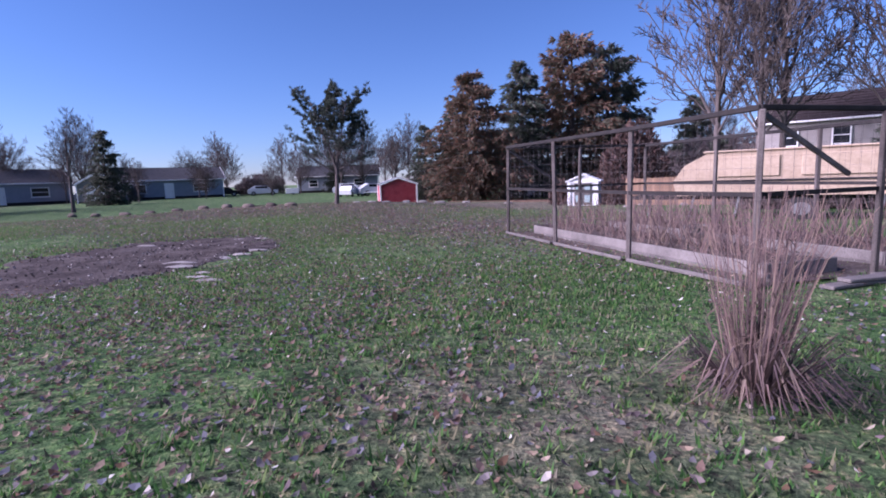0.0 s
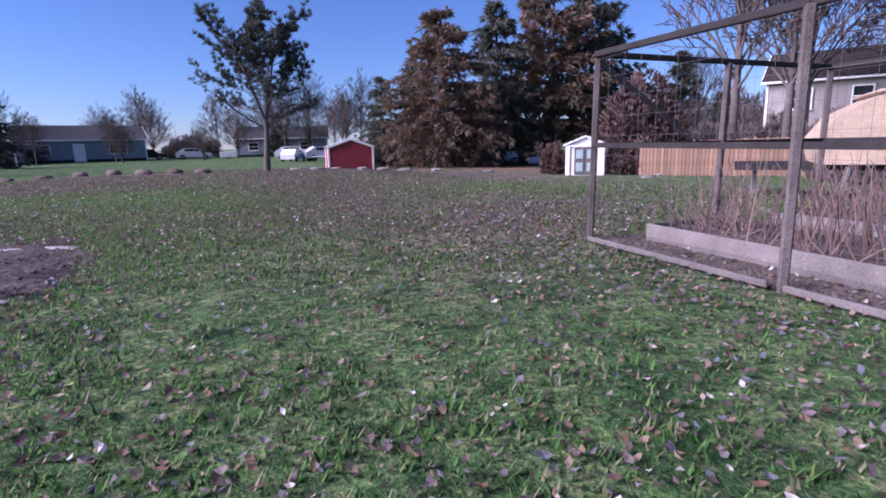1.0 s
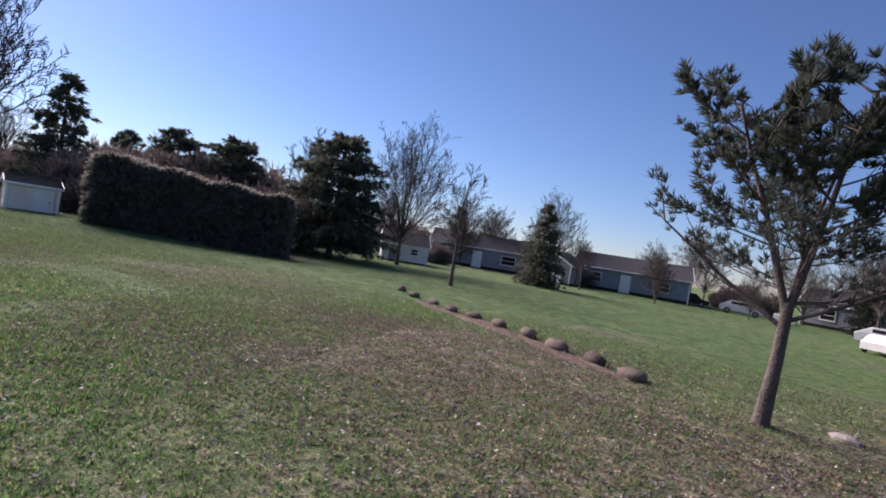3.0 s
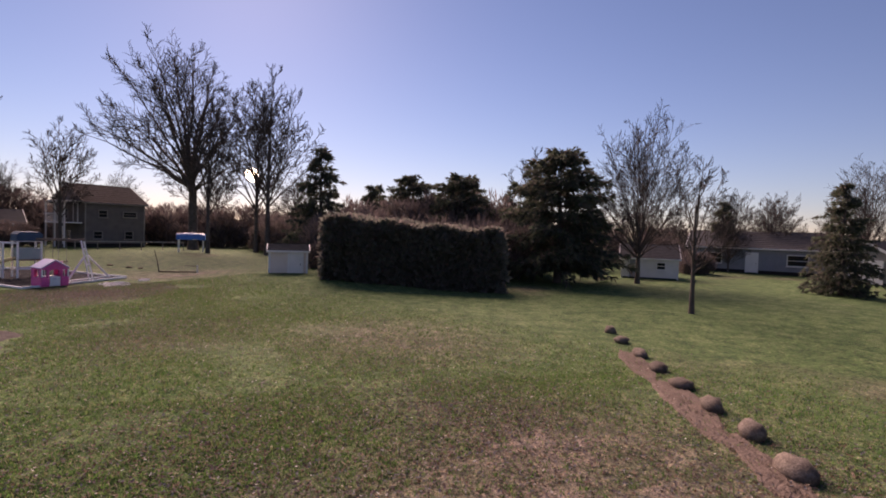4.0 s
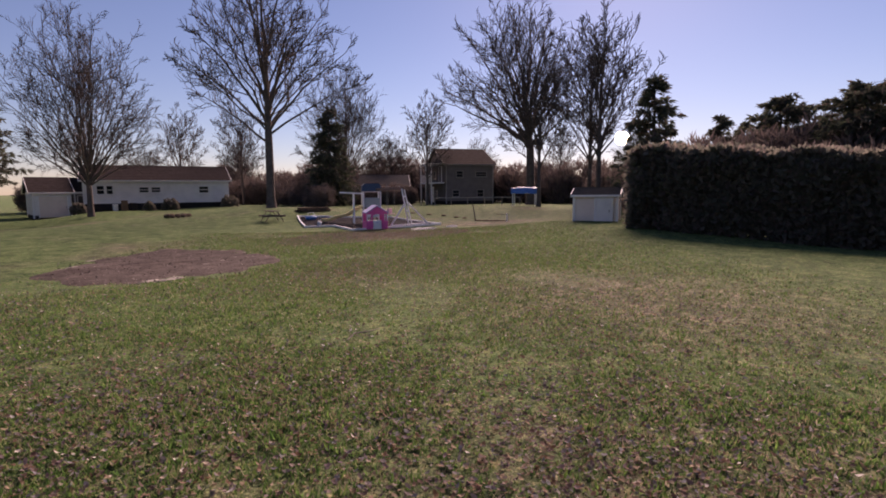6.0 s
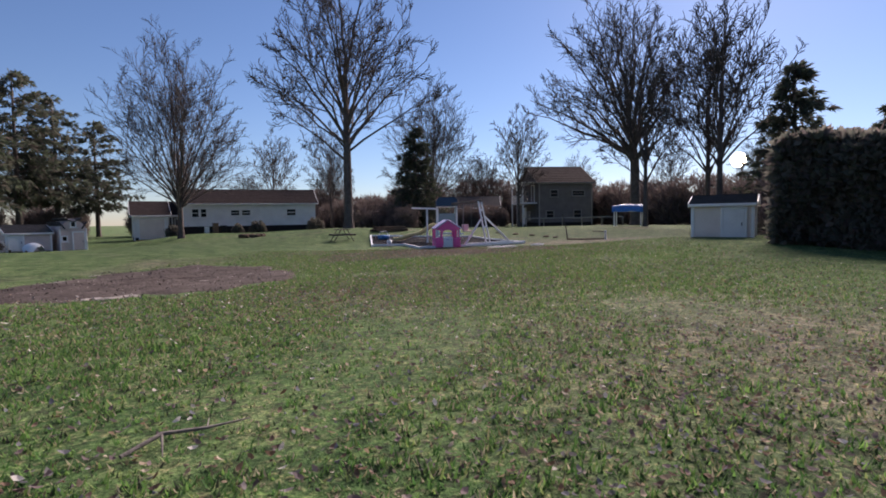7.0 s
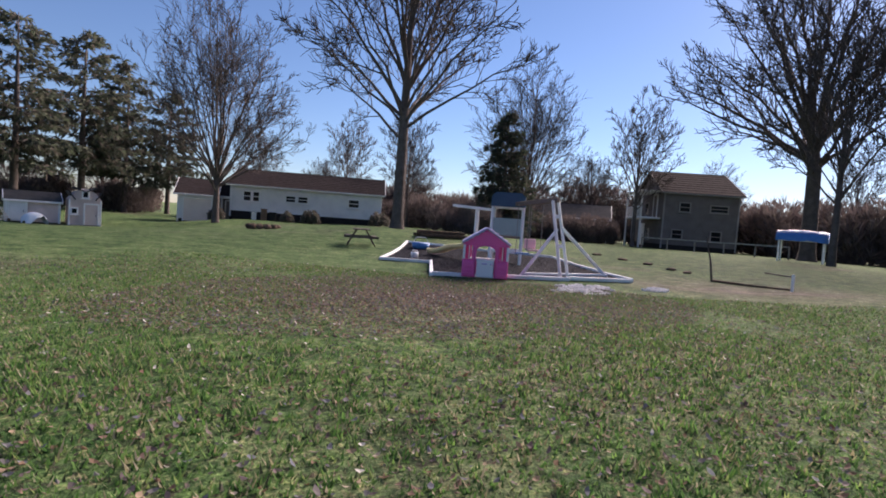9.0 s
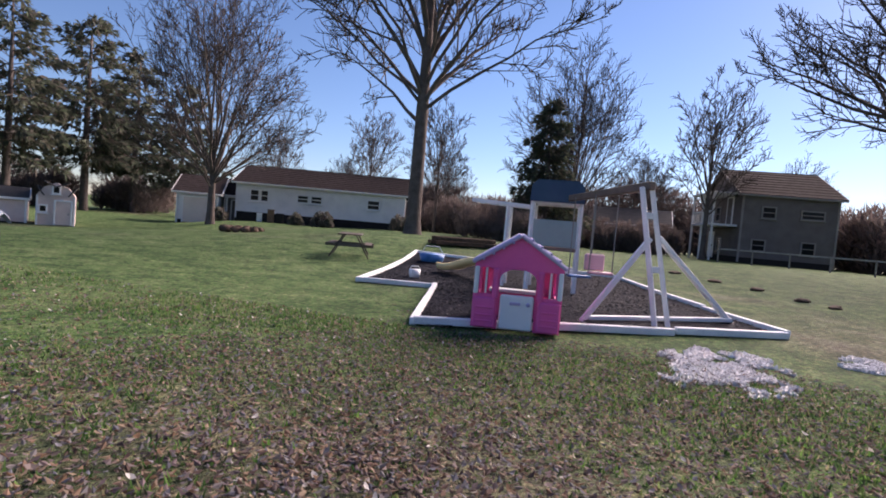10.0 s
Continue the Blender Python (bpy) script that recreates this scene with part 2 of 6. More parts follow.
M["yellow"] = material("yellow_plastic", [(0.66, 0.55, 0.26), (0.78, 0.67, 0.36)], 0.45, 3, 60, 0.03, spec=0.4)
M["cedar"] = material("play_cedar", [(0.16, 0.12, 0.10), (0.25, 0.19, 0.15)], 0.85, 4, 50, 0.3, obrand=0.2)
M["blue"] = material("blue_tarpaulin", [(0.03, 0.14, 0.38), (0.05, 0.22, 0.52)], 0.5, 3, 60, 0.2, spec=0.4)
M["metal"] = material("dull_steel", [(0.18, 0.18, 0.18), (0.28, 0.27, 0.26)], 0.5, 4, 50, 0.1, metal=0.7)
M["dark"] = material("dark_metal", [(0.02, 0.018, 0.018), (0.04, 0.036, 0.034)], 0.9, 4, 50, 0.1, spec=0.1)
M["tyre"] = material("tyre_rubber", [(0.02, 0.02, 0.02), (0.035, 0.035, 0.035)], 0.9, 4, 50, 0.2)
M["bark"] = material("grey_bark", [(0.06, 0.048, 0.043), (0.105, 0.088, 0.08), (0.15, 0.13, 0.12)], 0.95, 3, 25, 0.8, dist=0.04, spec=0.1)
M["twig"] = material("winter_twigs", [(0.05, 0.04, 0.036), (0.09, 0.075, 0.066)], 0.95, 2, 20, 0, island=0.3, spec=0.1)
M["needle"] = piece_colors("dark_needles", [(0.07, 0.085, 0.06), (0.085, 0.11, 0.07), (0.06, 0.072, 0.06), (0.11, 0.12, 0.085), (0.12, 0.105, 0.09)], thin=0.35)
# warm low sunlight is put into these rusty needle colours
M["needle_sunset"] = piece_colors("sunset_lit_needles", [(0.16, 0.10, 0.068), (0.17, 0.10, 0.065), (0.095, 0.095, 0.062), (0.13, 0.10, 0.07), (0.20, 0.125, 0.082), (0.11, 0.105, 0.07)], thin=0.3)
M["pine"] = piece_colors("pine_needles", [(0.045, 0.06, 0.048), (0.06, 0.08, 0.058), (0.085, 0.10, 0.072), (0.05, 0.055, 0.05)], thin=0.35)
M["hedge"] = piece_colors("hedge_leaves", [(0.14, 0.15, 0.12), (0.17, 0.17, 0.14), (0.20, 0.19, 0.16), (0.21, 0.175, 0.16)], thin=0.5)
M["brush"] = piece_colors("winter_brush", [(0.14, 0.11, 0.105), (0.17, 0.135, 0.125), (0.11, 0.095, 0.095), (0.15, 0.13, 0.115)], thin=0.3)
M["straw"] = piece_colors("dry_stems", [(0.12, 0.085, 0.075), (0.085, 0.058, 0.056), (0.19, 0.14, 0.105), (0.07, 0.05, 0.05), (0.15, 0.10, 0.085)])
M["gravel"] = piece_colors("white_gravel", [(0.72, 0.70, 0.68), (0.80, 0.79, 0.77), (0.55, 0.53, 0.52), (0.76, 0.73, 0.70)])
M["chips"] = piece_colors("rubber_chips", [(0.008, 0.009, 0.013), (0.016, 0.017, 0.024), (0.028, 0.03, 0.04)])
M["glass"] = material("window_glass", [(0.010, 0.012, 0.014), (0.018, 0.02, 0.022)], 0.12, 2, 20, 0, spec=0.25)
M["asphalt"] = material("asphalt", [(0.04, 0.04, 0.042), (0.06, 0.06, 0.062)], 0.95, 1, 30, 0.4)
M["carpaint"] = material("car_paint", [(0.45, 0.46, 0.48), (0.5, 0.51, 0.53)], 0.3, 1, 10, 0, spec=0.6)


# ---- terrain ----
KNOLLS = np.array([(0, 0, 0), (1.5, 12, -.15), (3, 8.3, -.2), (6.5, 30, -.62), (-5.5, 43, -.65), (-6.3, 26.2, .1), (-10, 27, 0), (-20.7, 30, -.35),
    (-25, 34.5, -.3), (-38, 30, -.58), (-39.9, 15, .2), (-14.5, 14, 0), (-33, 5, -.30), (-38, 6, -.22), (-33, 0, -.36), (-41.4, -12, .55), (-50, -29, .3),
    (-37, -31.5, .2), (-26, -27, -.9), (-33, -36, -.7), (-27, 11, 0), (-60, 0, .3), (2, 50, -.7), (12, 40, -.7), (-20.3, 6.0, -.42), (-17.2, 9.4, -.3)])


def gz(x, y):
    """Height of the ground."""
    w = 1 / ((KNOLLS[:, 0] - x) ** 2 + (KNOLLS[:, 1] - y) ** 2 + 9) ** 1.5
    return float((w * KNOLLS[:, 2]).sum() / w.sum())


# ---- mesh tools ----
class MB:
    """Collects vertices and faces for one mesh."""

    def __init__(self):
        self.v, self.f, self.smooth = [], [], False

    def add(self, verts, faces):
        k = len(self.v)
        self.v += [tuple(p) for p in verts]
        self.f += [tuple(i + k for i in f) for f in faces]
        return self

    def box(self, c, s, rz=0.0, bevel=0.0, m=None):
        """A box with centre c and size s; bevel cuts its edges."""
        hx, hy, hz = s[0] / 2, s[1] / 2, s[2] / 2
        t = m if m is not None else Matrix.Translation(c) @ Matrix.Rotation(rz, 4, "Z")
        if not bevel:
            p = [(x, y, z) for z in (-hz, hz) for x, y in ((-hx, -hy), (hx, -hy), (hx, hy), (-hx, hy))]
            fs = [(3, 2, 1, 0), (4, 5, 6, 7), (0, 1, 5, 4), (1, 2, 6, 5), (2, 3, 7, 6), (3, 0, 4, 7)]
            return self.add([t @ Vector(q) for q in p], fs)
        b, p, at = min(bevel, hx * .9, hy * .9, hz * .9), [], {}
        for sx in (-1, 1):
            for sy in (-1, 1):
                for sz in (-1, 1):
                    for ax in range(3):
                        q = [sx * (hx - b), sy * (hy - b), sz * (hz - b)]
                        q[ax] = (sx * hx, sy * hy, sz * hz)[ax]
                        at[sx, sy, sz, ax] = len(p)
                        p.append(q)
        fs = []
        ring = ((-1, -1), (1, -1), (1, 1), (-1, 1))
        for ax in range(3):
            o = [i for i in range(3) if i != ax]
            for s_ in (-1, 1):
                face = []
                for a, c2 in ring:
                    k = [0, 0, 0]
                    k[ax], k[o[0]], k[o[1]] = s_, a, c2
                    face.append(at[k[0], k[1], k[2], ax])
                fs.append(face)
            for a, c2 in ring:
                k0, k1 = [0, 0, 0], [0, 0, 0]
                k0[ax], k1[ax] = -1, 1
                k0[o[0]] = k1[o[0]] = a
                k0[o[1]] = k1[o[1]] = c2
                fs.append((at[(*k0, o[0])], at[(*k1, o[0])], at[(*k1, o[1])], at[(*k0, o[1])]))
        for sx in (-1, 1):
            for sy in (-1, 1):
                for sz in (-1, 1):
                    fs.append([at[sx, sy, sz, i] for i in range(3)])
        return self.add([t @ Vector(q) for q in p], fs)

    def beam(self, p, q, w, h, bevel=0.0, roll=0.0):
        """A squared timber from p to q."""
        p, q = Vector(p), Vector(q)
        d = q - p
        m = Matrix.Translation((p + q) / 2) @ d.to_track_quat("Z", "Y").to_matrix().to_4x4() @ Matrix.Rotation(roll, 4, "Z")
        return self.box((0, 0, 0), (w, h, d.length), bevel=bevel, m=m)

    def tube(self, pts, radii, n=6, cap=True):
        k, rows = len(self.v), []
        pts = [Vector(p) for p in pts]
        for i, p in enumerate(pts):
            d = (pts[min(i + 1, len(pts) - 1)] - pts[max(i - 1, 0)]).normalized()
            a = d.orthogonal().normalized() if i == 0 else (a - d * a.dot(d)).normalized()
            b, r = d.cross(a), radii[i]
            self.v += [tuple(p + r * (math.cos(j * math.tau / n) * a + math.sin(j * math.tau / n) * b)) for j in range(n)]
        for i in range(len(pts) - 1):
            for j in range(n):
                self.f.append((k + i * n + j, k + i * n + (j + 1) % n, k + (i + 1) * n + (j + 1) % n, k + (i + 1) * n + j))
        if cap:
            self.f.append(tuple(k + j for j in reversed(range(n))))
            self.f.append(tuple(k + (len(pts) - 1) * n + j for j in range(n)))
        return self

    def slab(self, poly, z0, z1):
        """An upright prism over a flat polygon."""
        n = len(poly)
        vs = [(x, y, z0) for x, y in poly] + [(x, y, z1) for x, y in poly]
        return self.add(vs, [tuple(reversed(range(n))), tuple(range(n, 2 * n))] + [(i, (i + 1) % n, n + (i + 1) % n, n + i) for i in range(n)])

    def mesh(self, name):
        me = bpy.data.meshes.new(name)
        me.from_pydata(self.v, [], self.f)
        if self.smooth:
            me.polygons.foreach_set("use_smooth", [True] * len(me.polygons))
        me.update()
        return me


def part(name, mb, mat, parent=None, label=""):
    ob = new(name, mb.mesh(name))
    ob.data.materials.append(M[mat])
    if parent is not None:
        ob.parent = parent
    return tagged(ob, label)


def thing(name, label, category, at=None, group="", kind=""):
    """An Empty at the base of a thing."""
    ob = new(name)
    ob.empty_display_size = 0.2
    if at is not None:
        ob.matrix_world = at
    return tagged(ob, label, category, group, kind)


def place(x, y, rz=0.0, dz=0.0, s=1.0):
    return Matrix.Translation((x, y, gz(x, y) + dz)) @ Matrix.Rotation(radians(rz), 4, "Z") @ Matrix.Scale(s, 4)


# ---- ground: one sheet to the horizon ----
def axis(lo, hi, step):
    fine = np.arange(lo, hi + step / 2, step)
    out = np.cumsum(np.geomspace(1.5, 160, 22))
    return np.concatenate([lo - out[::-1], fine, hi + out])


def ground():
    xs, ys = axis(-62, 24, 0.6), axis(-44, 56, 0.6)
    X, Y = np.meshgrid(xs, ys)
    d2 = (KNOLLS[:, 0] - X[..., None]) ** 2 + (KNOLLS[:, 1] - Y[..., None]) ** 2 + 9
    w = d2 ** -1.5
    Z = (w * KNOLLS[:, 2]).sum(-1) / w.sum(-1)
    n, m = X.shape
    idx = np.arange(n * m).reshape(n, m)
    faces = np.stack([idx[:-1, :-1], idx[:-1, 1:], idx[1:, 1:], idx[1:, :-1]], -1).reshape(-1, 4)
    me = bpy.data.meshes.new("ground")
    me.from_pydata(np.stack([X, Y, Z], -1).reshape(-1, 3).tolist(), [], faces.tolist())
    me.polygons.foreach_set("use_smooth", [True] * len(me.polygons))
    me.materials.append(M["grass"])
    return tagged(new("ground", me), "patchy late autumn lawn with worn brown spots", "lawn", kind="structure")


ground()


def lumpy_disc(cx, cy, a, b, rz, seed, rise=0.02, rings=9, seg=64):
    """A soil patch with an uneven outline, lying on the ground."""
    rnd, mb = random.Random(seed), MB()
    ph = [rnd.uniform(0, 6.28) for _ in range(4)]
    c, s = math.cos(rz), math.sin(rz)
    vs = [(cx, cy, gz(cx, cy) + rise)]
    for i in range(1, rings + 1):
        for j in range(seg):
            t = j * math.tau / seg
            k = i / rings * (1 + 0.12 * math.sin(2 * t + ph[0]) + 0.09 * math.sin(3 * t + ph[1]) + 0.06 * math.sin(7 * t + ph[2]) + 0.05 * math.sin(13 * t + ph[3]))
            x, y = a * k * math.cos(t), b * k * math.sin(t)
            X, Y = cx + c * x - s * y, cy + s * x + c * y
            vs.append((X, Y, gz(X, Y) + (rise + rnd.uniform(0, 0.04) if i < rings else -0.03)))
    fs = [(0, 1 + j, 1 + (j + 1) % seg) for j in range(seg)]
    for i in range(rings - 1):
        for j in range(seg):
            p, q = 1 + i * seg, 1 + (i + 1) * seg
            fs.append((p + j, q + j, q + (j + 1) % seg, p + (j + 1) % seg))
    mb.add(vs, fs)
    mb.smooth = True
    return mb


def rock(mb, x, y, z, sx, sy, sz, seed):
    """An uneven stone: a squashed, jittered sphere of few faces."""
    rnd = random.Random(seed)
    vs, n, k = [], 8, 5
    rot = rnd.uniform(0, 6.28)
    for i in range(1, k):
        p = math.pi * i / k
        for j in range(n):
            t = j * math.tau / n + rot
            r = rnd.uniform(0.82, 1.12)
            vs.append((x + sx * r * math.sin(p) * math.cos(t), y + sy * r * math.sin(p) * math.sin(t), z + sz * r * math.cos(p)))
    top, bot = len(vs), len(vs) + 1
    vs += [(x, y, z + sz * 0.88), (x, y, z - sz * 0.88)]
    fs = [(top, j, (j + 1) % n) for j in range(n)] + [(bot, (k - 2) * n + (j + 1) % n, (k - 2) * n + j) for j in range(n)]
    for i in range(k - 2):
        for j in range(n):
            fs.append((i * n + j, (i + 1) * n + j, (i + 1) * n + (j + 1) % n, i * n + (j + 1) % n))
    return mb.add(vs, fs)


for cx, cy, a, b, rz, seed in ((-5.4, 9.8, 3.2, 2.4, 1.45, 3), (-19.4, 7.8, 5.0, 2.9, 1.1, 5)):
    tagged(part("dirt_patch", lumpy_disc(cx, cy, a, b, rz, seed, 0.015), "dirt"), "bare brown soil patch in the lawn", "soil patch", kind="structure")
for cx, cy, a, b, rz, seed in ((4.4, 38.0, 5.5, 2.6, -0.25, 11), (9.8, 30.2, 3.4, 1.0, -0.75, 13)):
    tagged(part("dirt_patch", lumpy_disc(cx, cy, a, b, rz, seed, 0.012), "litter"), "reddish needle litter under the evergreens", "soil patch", kind="structure")
for cx, cy, a, b, rz, seed in ((-10.2, 26.55, 1.9, 0.32, -0.22, 8), (-13.8, 27.3, 2.2, 0.4, -0.24, 9), (-17.6, 28.25, 2.2, 0.35, -0.26, 10)):
    tagged(part("dirt_patch", lumpy_disc(cx, cy, a, b, rz, seed, 0.012), "red_soil"), "reddish bare soil strip beside the stone row", "soil patch", kind="structure")


# ---- trees ----
def crown_tree(seed, h, fork, rx, trunk_r, limbs, low=1.3, lean=(0, 0), twig=0.02, kids=(8, 6, 4), leader=0.35, arch=0.08):
    """Meshes of a leafless tree whose limbs fan out from the fork to an egg-shaped outline."""
    rnd, wood, crown = random.Random(seed), MB(), MB()
    wood.smooth = True

    def off(tangent, wide, up):
        side = tangent.orthogonal().normalized()
        side.rotate(Matrix.Rotation(rnd.uniform(0, 6.28), 3, tangent).to_quaternion())
        return (tangent * 0.85 + side * wide + Vector((0, 0, up))).normalized()

    def twigs(p, d, length, r, level):
        mid = p + d * length * 0.5 + Vector((rnd.uniform(-1, 1), rnd.uniform(-1, 1), rnd.uniform(-1, 1))) * length * 0.06
        tip = mid + (d + Vector((rnd.uniform(-.25, .25), rnd.uniform(-.25, .25), rnd.uniform(-.05, .3)))).normalized() * length * 0.5
        (wood if level == 0 else crown).tube([p, mid, tip], [r, r * 0.75, max(twig * 0.5, r * 0.4)], 4 if level == 0 else 3, cap=False)
        if level < 2:
            n = kids[level + 1]
            for k in range(n):
                f = 0.25 + 0.75 * (k + rnd.random()) / n
                q = p.lerp(mid, f * 2) if f < 0.5 else mid.lerp(tip, f * 2 - 1)
                twigs(q, off((tip - p).normalized(), 0.75, 0.18), length * rnd.uniform(0.35, 0.55), max(twig, r * 0.55), level + 1)

    top = Vector((lean[0] * 0.4, lean[1] * 0.4, fork + (h - fork) * leader))
    wood.tube([(0, 0, -0.25), (0, 0, 0.2), (0, 0, 0.8), (lean[0] * 0.05, lean[1] * 0.05, fork), top], [trunk_r * 1.5, trunk_r * 1.22, trunk_r, trunk_r * 0.85, trunk_r * 0.4], 9, cap=False)
    for k in range(limbs):
        ph, az = low * ((k + rnd.random()) / limbs) ** 0.65, k * 2.4 + rnd.uniform(-0.4, 0.4)
        g = rnd.uniform(0.82, 1.06)
        s = Vector((lean[0] * 0.05, lean[1] * 0.05, fork)).lerp(top, (1 - ph / low) * rnd.uniform(0.5, 1.0) + 0.02)
        s.z -= rnd.uniform(0, 0.12) * fork
        tip = Vector((lean[0] + rx * g * math.sin(ph) * math.cos(az), lean[1] + rx * g * math.sin(ph) * math.sin(az), fork + (h - fork) * g * math.cos(ph)))
        L = (tip - s).length
        ctrl = s.lerp(tip, 0.45) + Vector((0, 0, arch * L))
        n, pts, rad = 6, [], []
        r0 = trunk_r * rnd.uniform(0.24, 0.42)
        for i in range(n + 1):
            f = i / n
            q = s.lerp(ctrl, f).lerp(ctrl.lerp(tip, f), f)
            if i:
                q += Vector((rnd.uniform(-1, 1), rnd.uniform(-1, 1), rnd.uniform(-1, 1))) * L * 0.018
            pts.append(q)
            rad.append(max(twig, r0 * (1 - 0.86 * f)))
        wood.tube(pts, rad, 5, cap=False)
        m = kids[0]
        for j in range(m):
            f = 0.28 + 0.72 * (j + rnd.random()) / m
            i = min(int(f * n), n - 1)
            q, d = pts[i].lerp(pts[i + 1], f * n - i), (pts[i + 1] - pts[i]).normalized()
            twigs(q, off(d, 0.7, 0.12), L * (0.34 * (1.1 - f) + 0.08) * rnd.uniform(0.8, 1.2), max(twig * 1.2, rad[i] * 0.45), 0)
    return wood, crown


def spray(mb, p, d, size, n, rnd, droop=0.1, width=0.22):
    """A clump of n narrow leaves round the direction d."""
    k = len(mb.v)
    d = d.normalized()
    for i in range(n):
        e = (d + Vector((rnd.uniform(-1, 1), rnd.uniform(-1, 1), rnd.uniform(-1, 0.8))) * 0.75).normalized()
        s = e.orthogonal().normalized()
        s.rotate(Matrix.Rotation(rnd.uniform(0, 6.28), 3, e).to_quaternion())
        L, w = size * rnd.uniform(0.7, 1.2), size * width
        tip = p + e * L - Vector((0, 0, droop * L))
        mid = p + e * L * 0.5
        mb.v += [tuple(p), tuple(mid + s * w), tuple(tip), tuple(mid - s * w)]
        mb.f.append((k, k + 1, k + 2, k + 3))
        k += 4


def conifer(seed, h, r, base=0.08, trunk_r=0.22, tiers=18, arms=9, size=0.5, power=0.9, droop=0.25, gap=0.0, clumps=5, leaves=5):
    """Meshes of an evergreen: trunk with arms, and a crown of needle sprays on them."""
    rnd, wood, crown = random.Random(seed), MB(), MB()
    wood.smooth = True
    wood.tube([(0, 0, -0.2), (0, 0, 0.3), (0.05, 0.03, h * 0.5), (0, 0, h * 0.97)], [trunk_r * 1.3, trunk_r, trunk_r * 0.6, 0.03], 8)
    for i in range(tiers):
        f = (i + rnd.uniform(0, 0.7)) / tiers
        z = h * (base + (0.97 - base) * f)
        reach = r * max(0.06, (1 - f) ** power) * (1 - 0.25 * (f < 0.12))
        for j in range(max(4, int(arms * (1 - 0.45 * f)))):
            if rnd.random() < gap:
                continue
            a = j * math.tau / arms + i * 1.3 + rnd.uniform(-0.35, 0.35)
            L = reach * rnd.uniform(0.6, 1.12)
            d = Vector((math.cos(a), math.sin(a), rnd.uniform(-0.15, 0.15) + 0.25 * f))
            p0 = Vector((0, 0, z))
            tip = p0 + d * L - Vector((0, 0, droop * L * (1 - f)))
            mid = p0.lerp(tip, 0.5) + Vector((0, 0, 0.06 * L))
            wood.tube([p0, mid, tip], [0.035 + 0.02 * (1 - f), 0.025, 0.01], 3, cap=False)
            n = max(2, int(clumps * (0.4 + L / max(r, 0.1))))
            for c in range(n):
                g = (c + 0.6 + rnd.uniform(-0.3, 0.3)) / n
                g = 0.18 + 0.82 * g
                p = (p0.lerp(mid, g * 2) if g < 0.5 else mid.lerp(tip, g * 2 - 1)) + Vector((rnd.uniform(-1, 1), rnd.uniform(-1, 1), rnd.uniform(-0.8, 0.3))) * size * 0.45
                spray(crown, p, d + Vector((0, 0, -0.15)), size * rnd.uniform(0.7, 1.15), leaves, rnd, 0.15, 0.11)
    spray(crown, Vector((0, 0, h * 0.93)), Vector((0, 0, 1)), size * 0.9, 7, rnd, 0)
    return wood, crown


def tree(name, label, wood, crown, m, bark="bark", leaf="twig", category="tree", group=""):
    t = thing(name, label, category, m, group)
    part("trunk", wood, bark, t)
    part("crown", crown, leaf, t)
    return t


def bush_mesh(seed, rx, ry, h, n, size, flat=0.0, wide=0.12):
    """A rounded or clipped mass of leaf sprays, with stems inside."""
    rnd, stems, crown = random.Random(seed), MB(), MB()
    for i in range(14):
        a = rnd.uniform(0, 6.28)
        stems.tube([(0.1 * math.cos(a) * rx, 0.1 * math.sin(a) * ry, -0.15), (0.45 * rx * math.cos(a), 0.45 * ry * math.sin(a), h * 0.45),
            (0.75 * rx * math.cos(a), 0.75 * ry * math.sin(a), h * rnd.uniform(0.65, 0.92))], [0.05, 0.03, 0.01], 4, cap=False)
    for i in range(n):
        a, u = rnd.uniform(0, 6.28), rnd.random()
        k = rnd.uniform(0.55, 1.0) ** 0.5 * (1 + 0.12 * math.sin(3 * a + seed) + 0.08 * math.sin(7 * a))
        z = h * u
        f = (1 - max(0, (u - 0.35) / 0.65) ** 2.2) ** 0.5 if not flat else 1.0
        lift = 1 + 0.22 * math.sin(2.3 * a + seed) + 0.16 * math.sin(5 * a + 2 * seed)
        p = Vector((rx * k * f * math.cos(a), ry * k * f * math.sin(a), z * lift))
        spray(crown, p, Vector((math.cos(a), math.sin(a), 0.9 + 1.4 * u)), size * rnd.uniform(0.6, 1.5), 5, rnd, 0.0, wide)
    return stems, crown


def brush_mesh(seed, rx, ry, h, clumps, leaves):
    """Upright winter brush: several clumps of bare shoots of different height with fine twigs."""
    rnd, stems, crown = random.Random(seed), MB(), MB()
    for c in range(clumps):
        a, k = rnd.uniform(0, 6.28), rnd.random() ** 0.5
        cx, cy = rx * k * math.cos(a), ry * k * math.sin(a)
        ch, cr = h * rnd.uniform(0.45, 1.1) * (1 - 0.25 * k), rnd.uniform(0.16, 0.32) * rx
        for i in range(6):
            b = rnd.uniform(0, 6.28)
            stems.tube([(cx, cy, -0.2), (cx + cr * 0.3 * math.cos(b), cy + cr * 0.3 * math.sin(b), ch * 0.5), (cx + cr * 0.8 * math.cos(b), cy + cr * 0.8 * math.sin(b), ch * rnd.uniform(0.8, 1.12))], [0.05, 0.032, 0.012], 4, cap=False)
        for i in range(leaves):
            b, u = rnd.uniform(0, 6.28), rnd.random() ** 0.8
            w = cr * rnd.random() ** 0.4 * (0.55 + 0.9 * u - 0.75 * u ** 3)
            spray(crown, Vector((cx + w * math.cos(b), cy + w * math.sin(b), ch * u)), Vector((math.cos(b) * 0.5, math.sin(b) * 0.5, 0.8 + u)), rnd.uniform(0.35, 0.95), 5, rnd, 0.0, 0.055)
    return stems, crown


